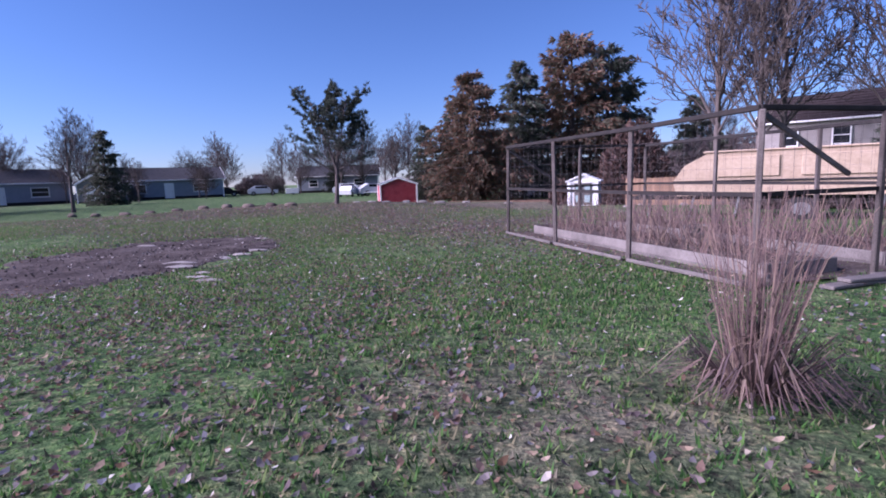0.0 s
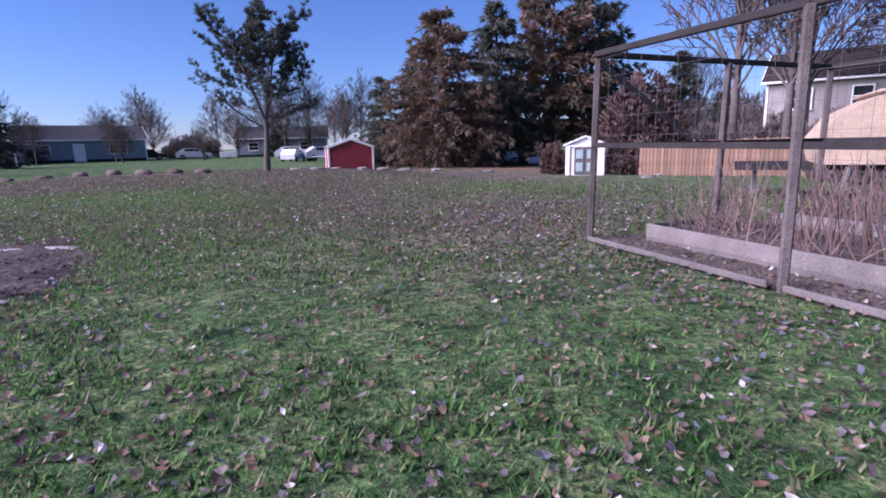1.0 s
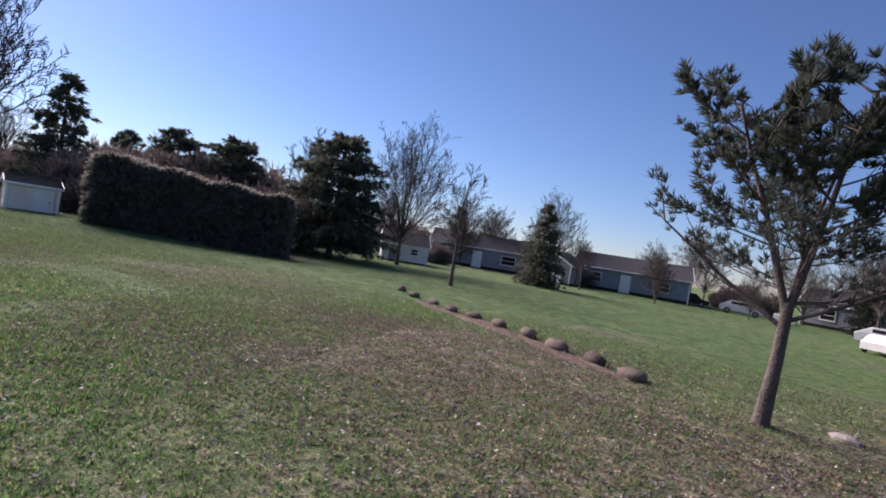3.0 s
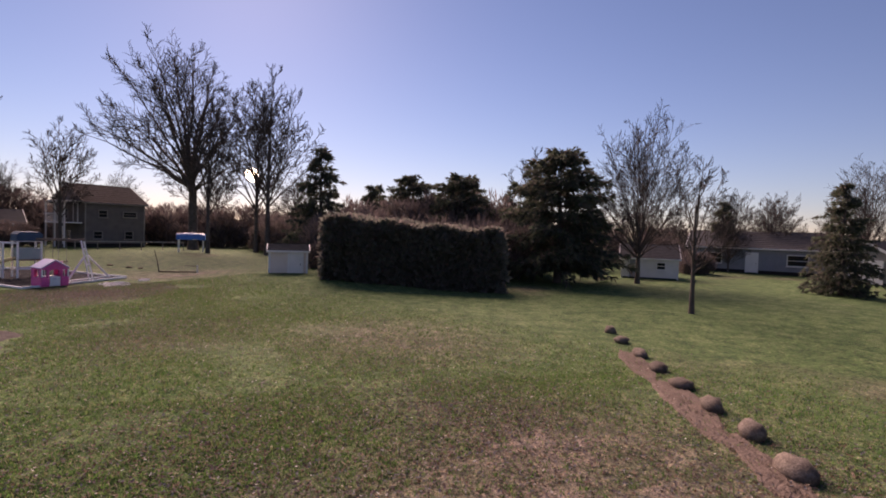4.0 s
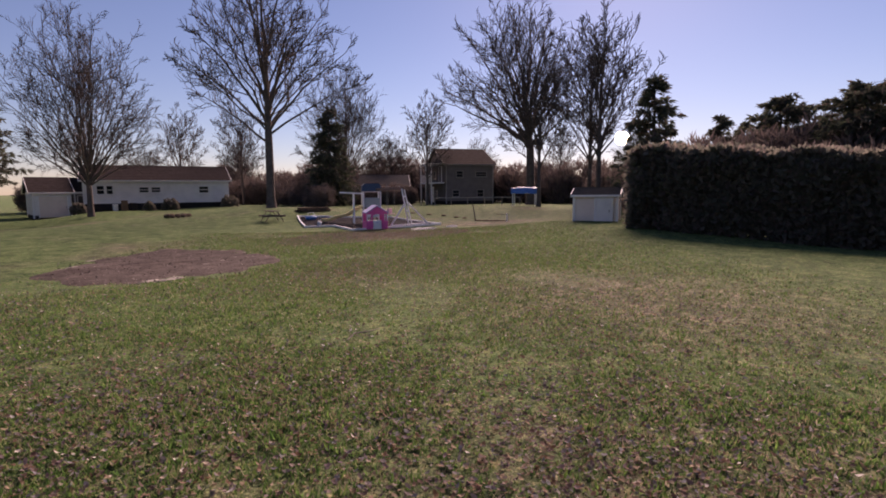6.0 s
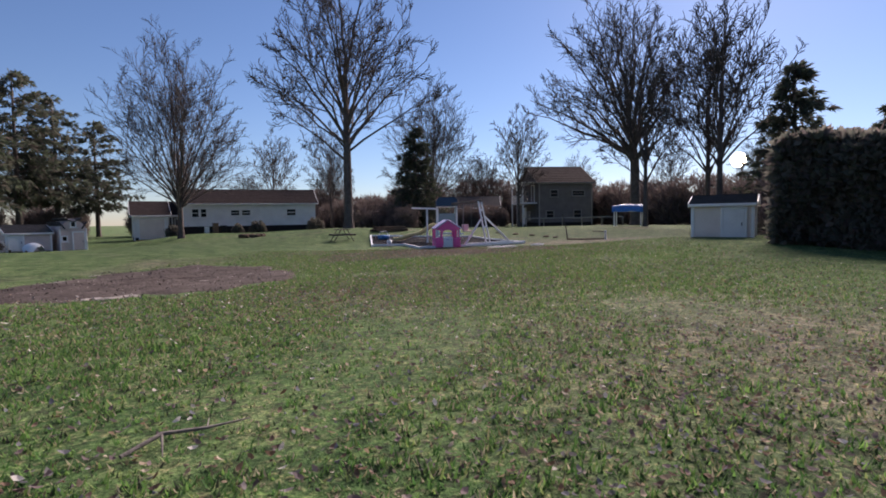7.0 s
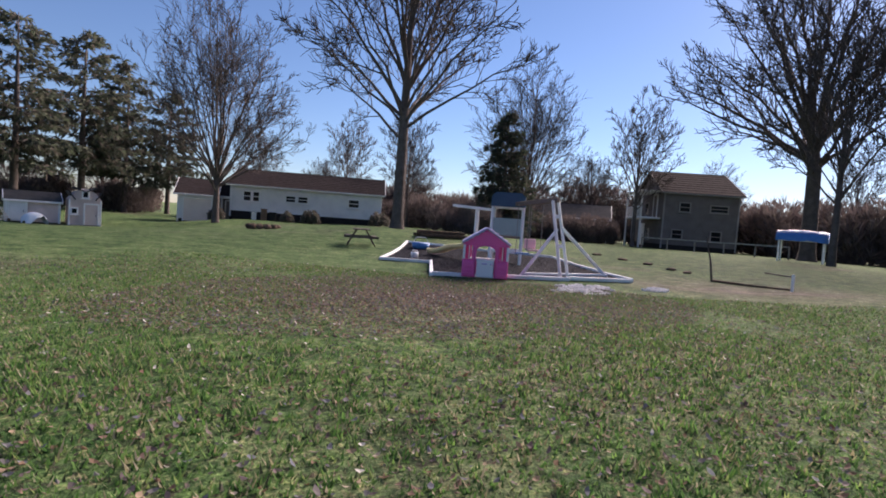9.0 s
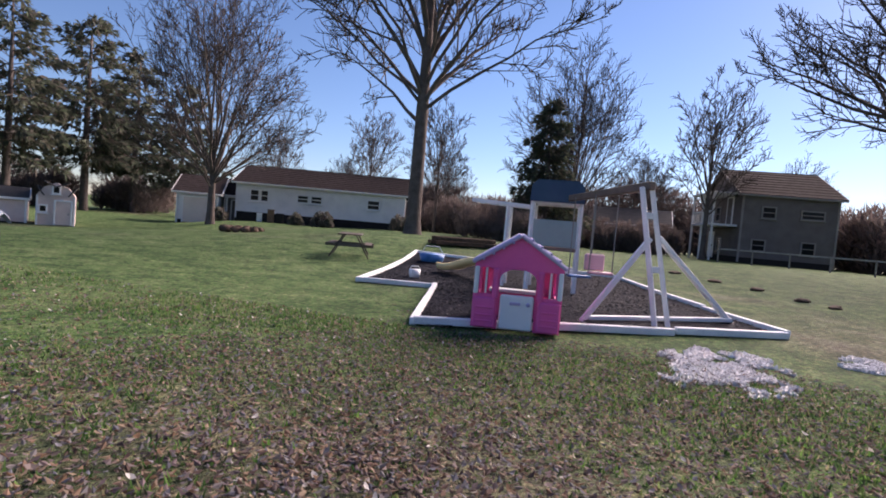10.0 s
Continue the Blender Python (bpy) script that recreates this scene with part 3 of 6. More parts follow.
# forked pine on the lawn
def forked_pine():
    rnd, wood, crown = random.Random(11), MB(), MB()
    wood.smooth = True
    tips = []

    def limb(p, d, length, r, level):
        pts, rad, q, e = [p], [r], Vector(p), Vector(d)
        for i in range(4):
            e = (e + Vector((rnd.uniform(-1, 1), rnd.uniform(-1, 1), rnd.uniform(-0.1, 0.6))) * 0.14).normalized()
            q = q + e * length / 4
            pts.append(q.copy())
            rad.append(r * (1 - 0.16 * (i + 1)))
        wood.tube(pts, rad, 6 if level < 1 else 4, cap=False)
        if level == 0:
            for k in range(15):
                f = 0.05 + 0.93 * k / 14
                i = min(int(f * 4), 3)
                a = k * 2.4
                side = Vector((math.cos(a), math.sin(a), 0.12 + 0.5 * f))
                limb(pts[i].lerp(pts[i + 1], f * 4 - i), side.normalized(), length * 0.50 * (1.1 - 0.5 * f), r * 0.34, 1)
        elif level == 1:
            for k in range(6):
                f = 0.3 + 0.7 * k / 5
                i = min(int(f * 4), 3)
                side = (e + Vector((rnd.uniform(-1, 1), rnd.uniform(-1, 1), rnd.uniform(-0.1, 0.9)))).normalized()
                s = pts[i].lerp(pts[i + 1], f * 4 - i)
                L = length * 0.38
                wood.tube([s, s + side * L], [r * 0.35, 0.008], 3, cap=False)
                tips.append((s + side * L, side, s.z))
                tips.append((s + side * L * 0.5, side, s.z))

    wood.tube([(0, 0, -0.2), (0.02, 0, 0.1), (0.08, 0.02, 0.9), (0.12, 0.04, 1.9)], [0.17, 0.125, 0.095, 0.08], 9, cap=False)
    limb(Vector((0.12, 0.04, 1.7)), Vector((-0.33, -0.05, 1)), 3.35, 0.065, 0)
    limb(Vector((0.12, 0.04, 1.75)), Vector((0.30, 0.1, 1)), 3.4, 0.065, 0)
    limb(Vector((0.12, 0.04, 1.75)), Vector((0.0, 0.12, 1)), 2.9, 0.05, 0)
    limb(Vector((0.1, 0.03, 1.5)), Vector((-1, 0.2, 0.6)), 2.4, 0.05, 1)
    limb(Vector((0.1, 0.03, 1.6)), Vector((1, -0.1, 0.6)), 1.9, 0.05, 1)
    for p, d, z in tips:
        n = 11 if z > 3.2 else 7
        if z > 2.6 or rnd.random() < 0.6:
            for k in range(3):
                q = p - d * 0.10 * k + Vector((rnd.uniform(-1, 1), rnd.uniform(-1, 1), rnd.uniform(-1, 1))) * 0.09
                spray(crown, q, d + Vector((0, 0, 0.3)), 0.19 if z > 3.0 else 0.16, 2 * n, rnd, 0.0, 0.065)
    return wood, crown


tree("pine_tree", "young two-stemmed pine with open crown on the lawn", *forked_pine(), place(-5.92, 26.26, 20), "bark", "pine")

# evergreens behind the sheds
CON_A = conifer(21, 9.6, 4.8, 0.05, 0.28, 28, 13, 0.46, 0.6, 0.15, 0.05, 11, 9)
CON_B = conifer(22, 14.0, 5.4, 0.13, 0.34, 26, 11, 0.75, 0.5, 0.1, 0.12, 8, 9)
CON_C = conifer(23, 12.5, 4.4, 0.03, 0.30, 26, 11, 0.65, 0.8, 0.25, 0.03, 8, 9)
CON_D = conifer(24, 17.0, 5.6, 0.22, 0.34, 22, 11, 0.75, 0.5, 0.05, 0.28, 9, 8)
CON_E = conifer(25, 11.0, 6.0, 0.10, 0.30, 26, 13, 0.65, 0.5, 0.15, 0.03, 10, 10)
# two crowns take the needle colours that hold the sunset light
tree("conifer", "broad evergreen beyond the lawn, needles coloured as sunset-lit", *CON_A, place(1.0, 40.5), leaf="needle_sunset")
tree("conifer", "tall dark evergreen with crown coloured as sunset-lit", *CON_B, place(9.5, 47.5), leaf="needle_sunset")
tree("conifer", "tall dark evergreen with bare lower trunk", *CON_B, place(13.2, 50, 110, 0, 0.95), leaf="needle")
con_c = tree("conifer", "pointed dense dark evergreen", *CON_C, place(-52.8, 16.0, 50, 0, 0.86), leaf="needle")
con_e = tree("conifer", "broad dense dark evergreen at the lot's edge", *CON_E, place(-43.0, 34.8, 30, 0, 0.94), leaf="needle")
copy_thing(con_e, place(-51.5, 28.5, 80, 0, 0.85))
copy_thing(con_e, place(-56.0, 24.5, 190, 0, 0.85))
con_d = tree("pine_tree", "tall dark pine with layered branches", *CON_D, place(-25.5, -49, 0, 0, 1.08), leaf="needle")
for x, y, rz, s in ((-3.2, 46.5, 40, 0.62), (-0.8, 48.5, 140, 0.75), (5.0, 45.0, 80, 1.06), (17.5, 45, 10, 0.42), (20.5, 44, 70, 0.45), (22, 53, 0, 0.85), (-36, 52, 200, 0.72),
        (-53, 20.5, 90, 0.70), (-78, 21, 10, 0.9), (-76, 34, 60, 0.95), (-72, 38, 160, 0.8), (-57, -21, 20, 1.1), (-62, 46, 5, 0.62), (-60, 60, 35, 0.75), (-21, 84, 10, 0.6)):
    copy_thing(con_c, place(x, y, rz, 0, s))
for x, y, rz, s in ((-20.5, -44, 130, 0.95), (-15.5, -41, 60, 0.9), (-29.5, -52, 200, 0.9), (-11.5, -37, 260, 0.85), (-34, -54, 20, 0.8)):
    copy_thing(con_d, place(x, y, rz, 0, s))

# leafless broadleaf trees
tree("oak_tree", "big leafless oak with a thick trunk behind the play area", *crown_tree(36, 20.5, 5.8, 8.4, 0.37, 24, 1.28, twig=0.026, kids=(8, 6, 4), leader=0.5, arch=0.10), place(-40.95, -12.7))
maple = tree("maple_tree", "wide leafless maple with spreading limbs", *crown_tree(32, 22.5, 6.5, 9.4, 0.5, 30, 1.35, (0.7, -1.9), 0.028, (7, 6, 4), 0.3), place(-66, 0.8))
vase = tree("maple_tree", "vase-shaped leafless maple before the white house", *crown_tree(33, 17.2, 2.5, 6.9, 0.25, 38, 1.32, (0, 0), 0.02, (8, 5, 4), 0.2, 0.03), place(-33.6, -27.7))
slim = tree("bare_tree", "slim leafless tree with fine twigs", *crown_tree(34, 13.0, 3.2, 4.0, 0.18, 18, 1.25, (0, 0), 0.022, (7, 5, 4), 0.5), place(-64.5, -12.1))
small = tree("bare_tree", "small leafless tree standing alone on the grass", *crown_tree(35, 7.2, 1.7, 2.3, 0.11, 14, 1.3, (0, 0), 0.010, (6, 5, 4), 0.6), place(-27.0, 35.7))
copy_thing(slim, place(16.0, 34.5, 120, 0, 1.25))
copy_thing(slim, place(17.5, 32.5, 200, 0, 1.1))
copy_thing(slim, place(24.0, 31.0, 20, 0, 1.3))
copy_thing(slim, place(20.5, 35.5, 300, 0, 1.2))
copy_thing(vase, place(-42.5, 41.0, 75, 0, 0.72))
copy_thing(slim, place(-60.0, 10.0, 40, 0, 1.4))
copy_thing(slim, place(-59.0, 4.5, 140, 0, 1.1))
copy_thing(slim, place(-64.0, 8.0, 240, 0, 1.3))
copy_thing(slim, place(-49.0, 34.5, 10, 0, 0.8))
copy_thing(vase, place(-62.7, -23.7, 90, 0, 1.0))
copy_thing(slim, place(-50.4, -40.5, 30, 0, 0.95))
copy_thing(slim, place(-55, -34.5, 200, 0, 1.0))
for i, (x, y) in enumerate(((-31, 88), (-24, 92), (-13, 95), (-40, 84), (-52, 70), (-64, 64), (-8, 74), (-17, 86), (2, 84), (8, 70), (-70, 55), (26, 58), (34, 48), (-44, 95),
        (-80, 10), (-84, -2), (-82, -14), (-76, -26), (-70, -34), (-62, -44), (-50, -48), (-44, -52), (-88, 26), (-86, 44), (-79, 52), (-28, -62), (-58, 64))):
    copy_thing((slim, vase, maple)[i % 3], place(x, y, 47 * i, 0, (0.85, 0.6, 0.42)[i % 3] * (0.85 + 0.3 * ((i * 37) % 10) / 10)))

copy_thing(con_c, place(19.0, 24.0, 0, 0, 0.5))
russet = thing("bush", "large rounded russet bush beyond the garden", "bush", place(10.6, 33.4, 0, 0, 0.82))
for nm, mb, mt in zip(("wood", "crown"), bush_mesh(91, 2.4, 2.2, 4.6, 2200, 0.34, 0, 0.2), ("bark", "russet")):
    part(nm, mb, mt, russet)

for i, (x, y, sx, h) in enumerate(((5.85, 31.7, 0.45, 1.05), (8.6, 30.0, 0.5, 1.0), (9.3, 29.7, 0.5, 1.2))):
    shed_bush = thing("bush", "dark purple-brown rounded bush beside the white shed", "bush", place(x, y), "bushes by the white shed")
    for nm, mb, mt in zip(("wood", "crown"), bush_mesh(95 + i, sx, sx * 0.9, h, 420, 0.2, 0, 0.24), ("bark", "russet")):
        part(nm, mb, mt, shed_bush)

# clipped evergreen hedge
def hedge():
    rnd, core, leaves = random.Random(7), MB(), MB()
    a, b = Vector((-35.6, 28.8, 0)), Vector((-36.2, 18.1, 0))
    u = (b - a).normalized()
    w, L, depth, H = Vector((u.y, -u.x, 0)), (b - a).length, 3.0, 3.6
    n, k = 22, 6
    for i in range(n):
        c = a + u * (L * (i + 0.5) / n) - w * -depth / 2
        z = gz(c.x, c.y)
        core.tube([(c.x, c.y, z - 0.2), (c.x, c.y, z + 0.8), (c.x + rnd.uniform(-.2, .2), c.y + rnd.uniform(-.2, .2), z + H * 0.9)], [0.10, 0.09, 0.03], 6, cap=False)
    for i in range(9000):
        s, t, v = rnd.random(), rnd.random(), rnd.random()
        side = rnd.random()
        bulge = 0.14 * math.sin(s * 30) + 0.12 * math.sin(v * 9 + s * 14)
        if side < 0.62:
            p, d = a + u * L * s + w * (-0.0 + bulge), -w
            z = v ** 0.9 * H
        elif side < 0.8:
            p, d = a + u * L * s + w * depth * t, Vector((0, 0, 1))
            z = H * (1 + 0.04 * math.sin(s * 22 + t * 4)) - 0.1
        else:
            e = 0 if side < 0.9 else 1
            p, d = a + u * (L * e + bulge) + w * depth * t, u * (2 * e - 1)
            z = v * H
        edge = 0.35 * max(0, min(1, (z / H - 0.8) / 0.2)) ** 2
        p = p - d * edge if abs(d.z) < 0.5 else p
        p = p - d * rnd.uniform(0, 0.35)
        p.z = gz(p.x, p.y) + z + 0.05
        spray(leaves, p, d + Vector((0, 0, 0.35)), 0.42 * rnd.uniform(0.6, 1.2), 4, rnd, 0.05, 0.26)
    for i in range(15000):
        s, t, v, side = rnd.random(), rnd.random(), rnd.random(), rnd.random()
        if side < 0.62:
            p, d, z = a + u * L * s + w * (0.14 * math.sin(s * 30) + 0.12 * math.sin(v * 9 + s * 14)), -w, v * H
        elif side < 0.8:
            p, d, z = a + u * L * s + w * depth * t, Vector((0, 0, 1)), H
        else:
            e = 0 if side < 0.9 else 1
            p, d, z = a + u * L * e + w * depth * t, u * (2 * e - 1), v * H
        p = p - d * (0.35 * max(0, min(1, (z / H - 0.8) / 0.2)) ** 2 if abs(d.z) < 0.5 else 0) + d * rnd.uniform(-0.12, 0.06)
        nrm = (d + Vector((rnd.uniform(-.7, .7), rnd.uniform(-.7, .7), rnd.uniform(-0.1, 1.1)))).normalized()
        x1 = nrm.orthogonal().normalized()
        x1.rotate(Matrix.Rotation(rnd.uniform(0, 6.28), 3, nrm).to_quaternion())
        y1 = nrm.cross(x1)
        c = Vector((p.x, p.y, gz(p.x, p.y) + z + 0.05))
        q = rnd.uniform(0.05, 0.10)
        leaves.add([c - x1 * q, c - y1 * q * 0.5, c + x1 * q, c + y1 * q * 0.5], [(0, 1, 2, 3)])
    # dense inner mass of shaded growth
    mass = MB()
    for i in range(n):
        c = a + u * (L * (i + 0.5) / n) + w * depth / 2
        rock(mass, c.x, c.y, gz(c.x, c.y) + H * 0.40, 0.8, 0.8, H * 0.42, i)
    t = thing("hedge", "long clipped dark evergreen hedge at the lawn's edge", "hedge", Matrix.Identity(4))
    part("wood", core, "bark", t)
    part("inner_growth", mass, "brush", t)
    part("foliage", leaves, "hedge", t)


hedge()

# brush and shrubs behind the lots
shrubs = []
for k in range(3):
    shrub = thing("shrub", "dense leafless brush at the lot's edge", "shrub", place(-90, 60 + 9 * k))
    for nm, mb, mt in zip(("wood", "crown"), brush_mesh(41 + k, 5.4, 3.8, (4.8, 5.6, 4.2)[k], 34, 120), ("bark", "brush")):
        part(nm, mb, mt, shrub)
    shrubs.append(shrub)
for i, (x, y, s) in enumerate(((-46, 24, .75), (-52, 26, .9), (-58, 24, 1), (-46, 19.5, .7), (-60, 30, 1.1), (-66, 20, 1.1), (-72, 28, 1.2), (-52, 33, .8), (-58, 38, 1), 
        (-80, 4, 1.2), (-70, 9, .7), (-83, -6, 1.3), (-79, -16, 1.2), (-66, -18, .5), (-50, 29, 1.25), (-53, 24, 1.25), (-56, 30, 1.35), (-50, 20, 1.1), (-60, 20, 1.3), (-66, 14, .9), (-42, 64, .7), (-46, 68, .7), (-36, 70, .7), (-26, 70, .6), (-54, 52, .7), (-66, -30, 1), (-59, -36, .9), (-55, -24, .6), (-53, -19, .45), (-64, -20, .6),
        (-3, 52, .9), (4, 56, .9), (-9, 60, .8), (10, 60, 1), (16, 54, .9), (18, 47, .8), (22, 44, .75), (25, 48, .9), (13, 37, .45), (16, 36, .5),
        (-18, 76, 1), (-26, 82, 1), (-34, 86, 1), (-42, 78, .9), (-10, 72, 1), (-2, 68, 1), (-50, 64, .8), (-56, 58, .8), (-62, 52, .8), (-68, 46, .9), (-64, 70, 1), (-75, 60, 1.1),
        (-38, 60, .6), (-32, 64, .6), (-20, -54, .9), (-10, -46, .9), (-30, -57, .9), (-40, -48, .8), (-46, -44, .7), (-4, -36, .9), (31, 40, .8), (36, 34, .9), (20, 20, .5), (-84, 16, 1.0), (-86, 6, 0.95), (-88, -8, 1.3), (-85, -20, 1.5), (-80, -30, 1.4), (-72, -40, 1.4), (-64, -48, 1.3), (-86, 28, 1.5), (-82, 38, 1.4),
        (-48, 22, .9), (-45, 27, .8), (-54, -46, 1.1), (14, 19, .4), (11.5, 20.5, .35), (15.5, 21, .5))):
    if y > 50 and i % 3:
        copy_thing((slim, vase)[i % 2], place(x, y, 53 * i, 0, (0.62, 0.44)[i % 2] * s))
    else:
        copy_thing(shrubs[i % 3], place(x, y, 53 * i, 0, s * (0.7 if y > 50 else 1.0)))


# ---- buildings ----
def window(parent, m, w, h, frame_mat="trim", bars=1):
    """A window on the wall plane x-z of m, facing -y: frame, sill and panes."""
    f = MB()
    for x in (-w / 2, w / 2):
        f.box((0, 0, 0), (0.09, 0.10, h + 0.09), bevel=0.01, m=m @ Matrix.Translation((x, 0, 0)))
    for z in (-h / 2, h / 2):
        f.box((0, 0, 0), (w + 0.09, 0.10, 0.09), bevel=0.01, m=m @ Matrix.Translation((0, 0.002, z)))
    if bars:
        f.box((0, 0, 0), (w, 0.06, 0.05), m=m @ Matrix.Translation((0, 0.01, 0)))
    win = part("window", f, frame_mat, parent)
    for z in ((-h / 4, h / 4) if bars else (0,)):
        part("pane", MB().box((0, 0, 0), (w - 0.09, 0.02, (h / 2 if bars else h) - 0.06), m=m @ Matrix.Translation((0, 0.03, z))), "glass", win, "dark glass pane")
    part("sill", MB().box((0, 0, 0), (w + 0.22, 0.14, 0.05), bevel=0.01, m=m @ Matrix.Translation((0, -0.03, -h / 2 - 0.075))), frame_mat, win)
    return win


def door(parent, m, w, h, mat="white", handle=True):
    d = part("door", MB().box((0, 0, 0), (w, 0.06, h), bevel=0.012, m=m @ Matrix.Translation((0, 0, h / 2))), mat, parent)
    f = MB()
    for x in (-w / 2 - 0.05, w / 2 + 0.05):
        f.box((0, 0, 0), (0.10, 0.10, h + 0.1), bevel=0.01, m=m @ Matrix.Translation((x, 0, h / 2 + 0.03)))
    f.box((0, 0, 0), (w, 0.10, 0.10), bevel=0.01, m=m @ Matrix.Translation((0, 0, h + 0.05)))
    part("door_frame", f, "trim", d)
    if handle:
        part("handle", MB().box((0, 0, 0), (0.04, 0.07, 0.14), bevel=0.01, m=m @ Matrix.Translation((w / 2 - 0.1, -0.06, h * 0.48))), "metal", d)
    return d


def gable_wall(L, W, H, rise, lap=0.18):
    """Siding of a gabled block: lapped courses round four sides. Ridge along x; front is -y."""
    mb, n = MB(), max(3, int(H / lap))
    for i in range(n):
        for z, o in ((H * i / n, 0.028), (H * (i + 1) / n, 0.004)):
            mb.v += [(sx * (L / 2 + o), sy * (W / 2 + o), z) for sx, sy in ((-1, -1), (1, -1), (1, 1), (-1, 1))]
    for r in range(2 * n - 1):
        for k in range(4):
            mb.f.append((4 * r + k, 4 * r + (k + 1) % 4, 4 * r + 4 + (k + 1) % 4, 4 * r + 4 + k))
    t = 4 * (2 * n - 1)
    mb.v += [(-L / 2, 0, H + rise), (L / 2, 0, H + rise)]
    a, b = len(mb.v) - 2, len(mb.v) - 1
    mb.f += [(t + 3, t, a), (t + 1, t + 2, b), (t, t + 1, b, a), (t + 2, t + 3, a, b)]
    return mb


def gable_roof(L, W, H, rise, over=0.35, thick=0.12, courses=9):
    """Two pitches of stepped shingle courses with overhang, in one piece."""
    mb = MB()
    run, half = W / 2 + over, L / 2 + over
    drop = rise * over / (W / 2)
    line = []
    for i in range(courses):
        f0, f1 = i / courses, (i + 1) / courses
        line += [(run * (1 - f0), H - drop + (rise + drop) * f0 + thick + 0.035), (run * (1 - f1), H - drop + (rise + drop) * f1 + thick)]
    prof = [(-y, z) for y, z in line] + [(0, H + rise + thick + 0.05)] + line[::-1] + [(run, H - drop), (0, H + rise), (-run, H - drop)]
    n = len(prof)
    mb.v = [(-half, y, z) for y, z in prof] + [(half, y, z) for y, z in prof]
    mb.f = [(i, (i + 1) % n, n + (i + 1) % n, n + i) for i in range(n)]
    k = 2 * courses
    for o, turn in ((0, 1), (n, -1)):
        left = [*range(0, k + 1), n - 2, n - 1]
        right = [*range(k, 2 * k + 1), n - 3, n - 2]
        for loop in (left, right):
            loop = [o + q for q in loop]
            mb.f.append(tuple(loop if turn > 0 else loop[::-1]))
    return mb


def house(name, label, m, L, W, H, rise, wall, roof, openings=(), base=0.35, over=0.35, category="house", edge="trim"):
    """A gabled house. openings: (side, along, height, w, h, kind)."""
    t = thing(name, label, category, m)
    shell = gable_wall(L, W, H, rise)
    part("wall", shell, wall, t)
    part("roof", gable_roof(L, W, H, rise, over), roof, t)
    drop = rise * over / (W / 2)
    for sx in (-1, 1):
        x = sx * (L / 2 + over + 0.02)
        for sy in (-1, 1):
            part("gable_board", MB().beam((x, sy * (W / 2 + over), H - drop + 0.03), (x, 0, H + rise + 0.03), 0.05, 0.2), edge, t)
    for sy in (-1, 1):
        part("gutter", MB().box((0, sy * (W / 2 + over + 0.05), H - drop + 0.02), (L + 2 * over, 0.1, 0.13), bevel=0.02), edge, t)
    if base:
        part("foundation", MB().box((0, 0, -0.4 + base / 2), (L + 0.06, W + 0.06, 0.8 + base)), "dark", t, "dark low foundation")
    for sx in (-1, 1):
        for sy in (-1, 1):
            part("corner_trim", MB().box((sx * (L / 2 + 0.01), sy * (W / 2 + 0.01), H / 2), (0.13, 0.13, H), bevel=0.01), edge, t)
    for side, u, z, w, h, kind in openings:
        turn = {"front": 0, "right": 90, "back": 180, "left": -90}[side]
        off = W / 2 if side in ("front", "back") else L / 2
        mm = Matrix.Rotation(radians(turn), 4, "Z") @ Matrix.Translation((u, -off - 0.08, z))
        if kind == "window":
            window(t, mm, w, h, edge)
        else:
            door(t, mm, w, h, kind)
    return t


def facing(x, y, tx, ty, dz=0.0):
    """A pose on the ground at x, y whose front (-y) looks towards tx, ty."""
    a = math.atan2(ty - y, tx - x) + math.pi / 2
    return Matrix.Translation((x, y, gz(x, y) + dz)) @ Matrix.Rotation(a, 4, "Z")


# white ranch house to the south, with its lower wing
def along(a, b, back, dz=0.0):
    """A pose for a block whose front lower edge runs from a to b (its front's right to its left, seen from the front)."""
    a, b = Vector((*a, 0)), Vector((*b, 0))
    u = (b - a).normalized()
    c = (a + b) / 2 + Vector((-u.y, u.x, 0)) * back / 2
    return Matrix.Translation((c.x, c.y, dz)) @ Matrix.Rotation(math.atan2(u.y, u.x), 4, "Z")


R, MID, LEFT, LEFT2 = (-48.7, -28.9), (-36.5, -35.3), (-37.6, -33.9), (-32.4, -35.4)
house("ranch_house", "long white ranch house with dark shingle roof", along(MID, R, 0.0, 0.25) @ Matrix.Translation((0, 3.6, 0)), 13.7, 7.2, 3.0, 1.5, "white", "roof",
    [("front", -1.5, 1.95, 0.9, 0.6, "window"), ("front", -0.4, 1.95, 0.9, 0.6, "window"), ("front", 4.3, 1.95, 1.0, 0.75, "window"), ("front", -5.4, 1.95, 0.7, 0.9, "window"), ("front", -4.6, 1.95, 0.6, 0.9, "window")], 0.55)
wing = along(LEFT2, LEFT, 0.0, -0.5) @ Matrix.Translation((0, 3.0, 0))
house("garage_wing", "low white wing of the house with a garage door", wing @ Matrix.Translation((-1.45, 0, 0)), 2.9, 6.0, 2.55, 1.3, "white", "roof",
    [("front", 0.1, 0.1, 2.2, 2.0, "cream")], 0.3)
# brown wall and door colour stands in for the shade of the recess
porch = house("entry_porch", "recessed entry between garage and house, its shade put into brown walls", wing @ Matrix.Translation((1.75, 0.9, 0)), 2.9, 4.2, 2.55, 1.3, "brownwall", "roof",
    [("front", -0.4, 0.1, 0.9, 2.0, "brownwall"), ("front", 0.8, 1.3, 0.7, 0.9, "window")], 0.3, 0.35, "porch")
for x in (-1.2, 0.1, 1.35):
    part("porch_post", MB().box((x, -2.75, 1.2), (0.12, 0.12, 2.5), bevel=0.015), "trim", porch)
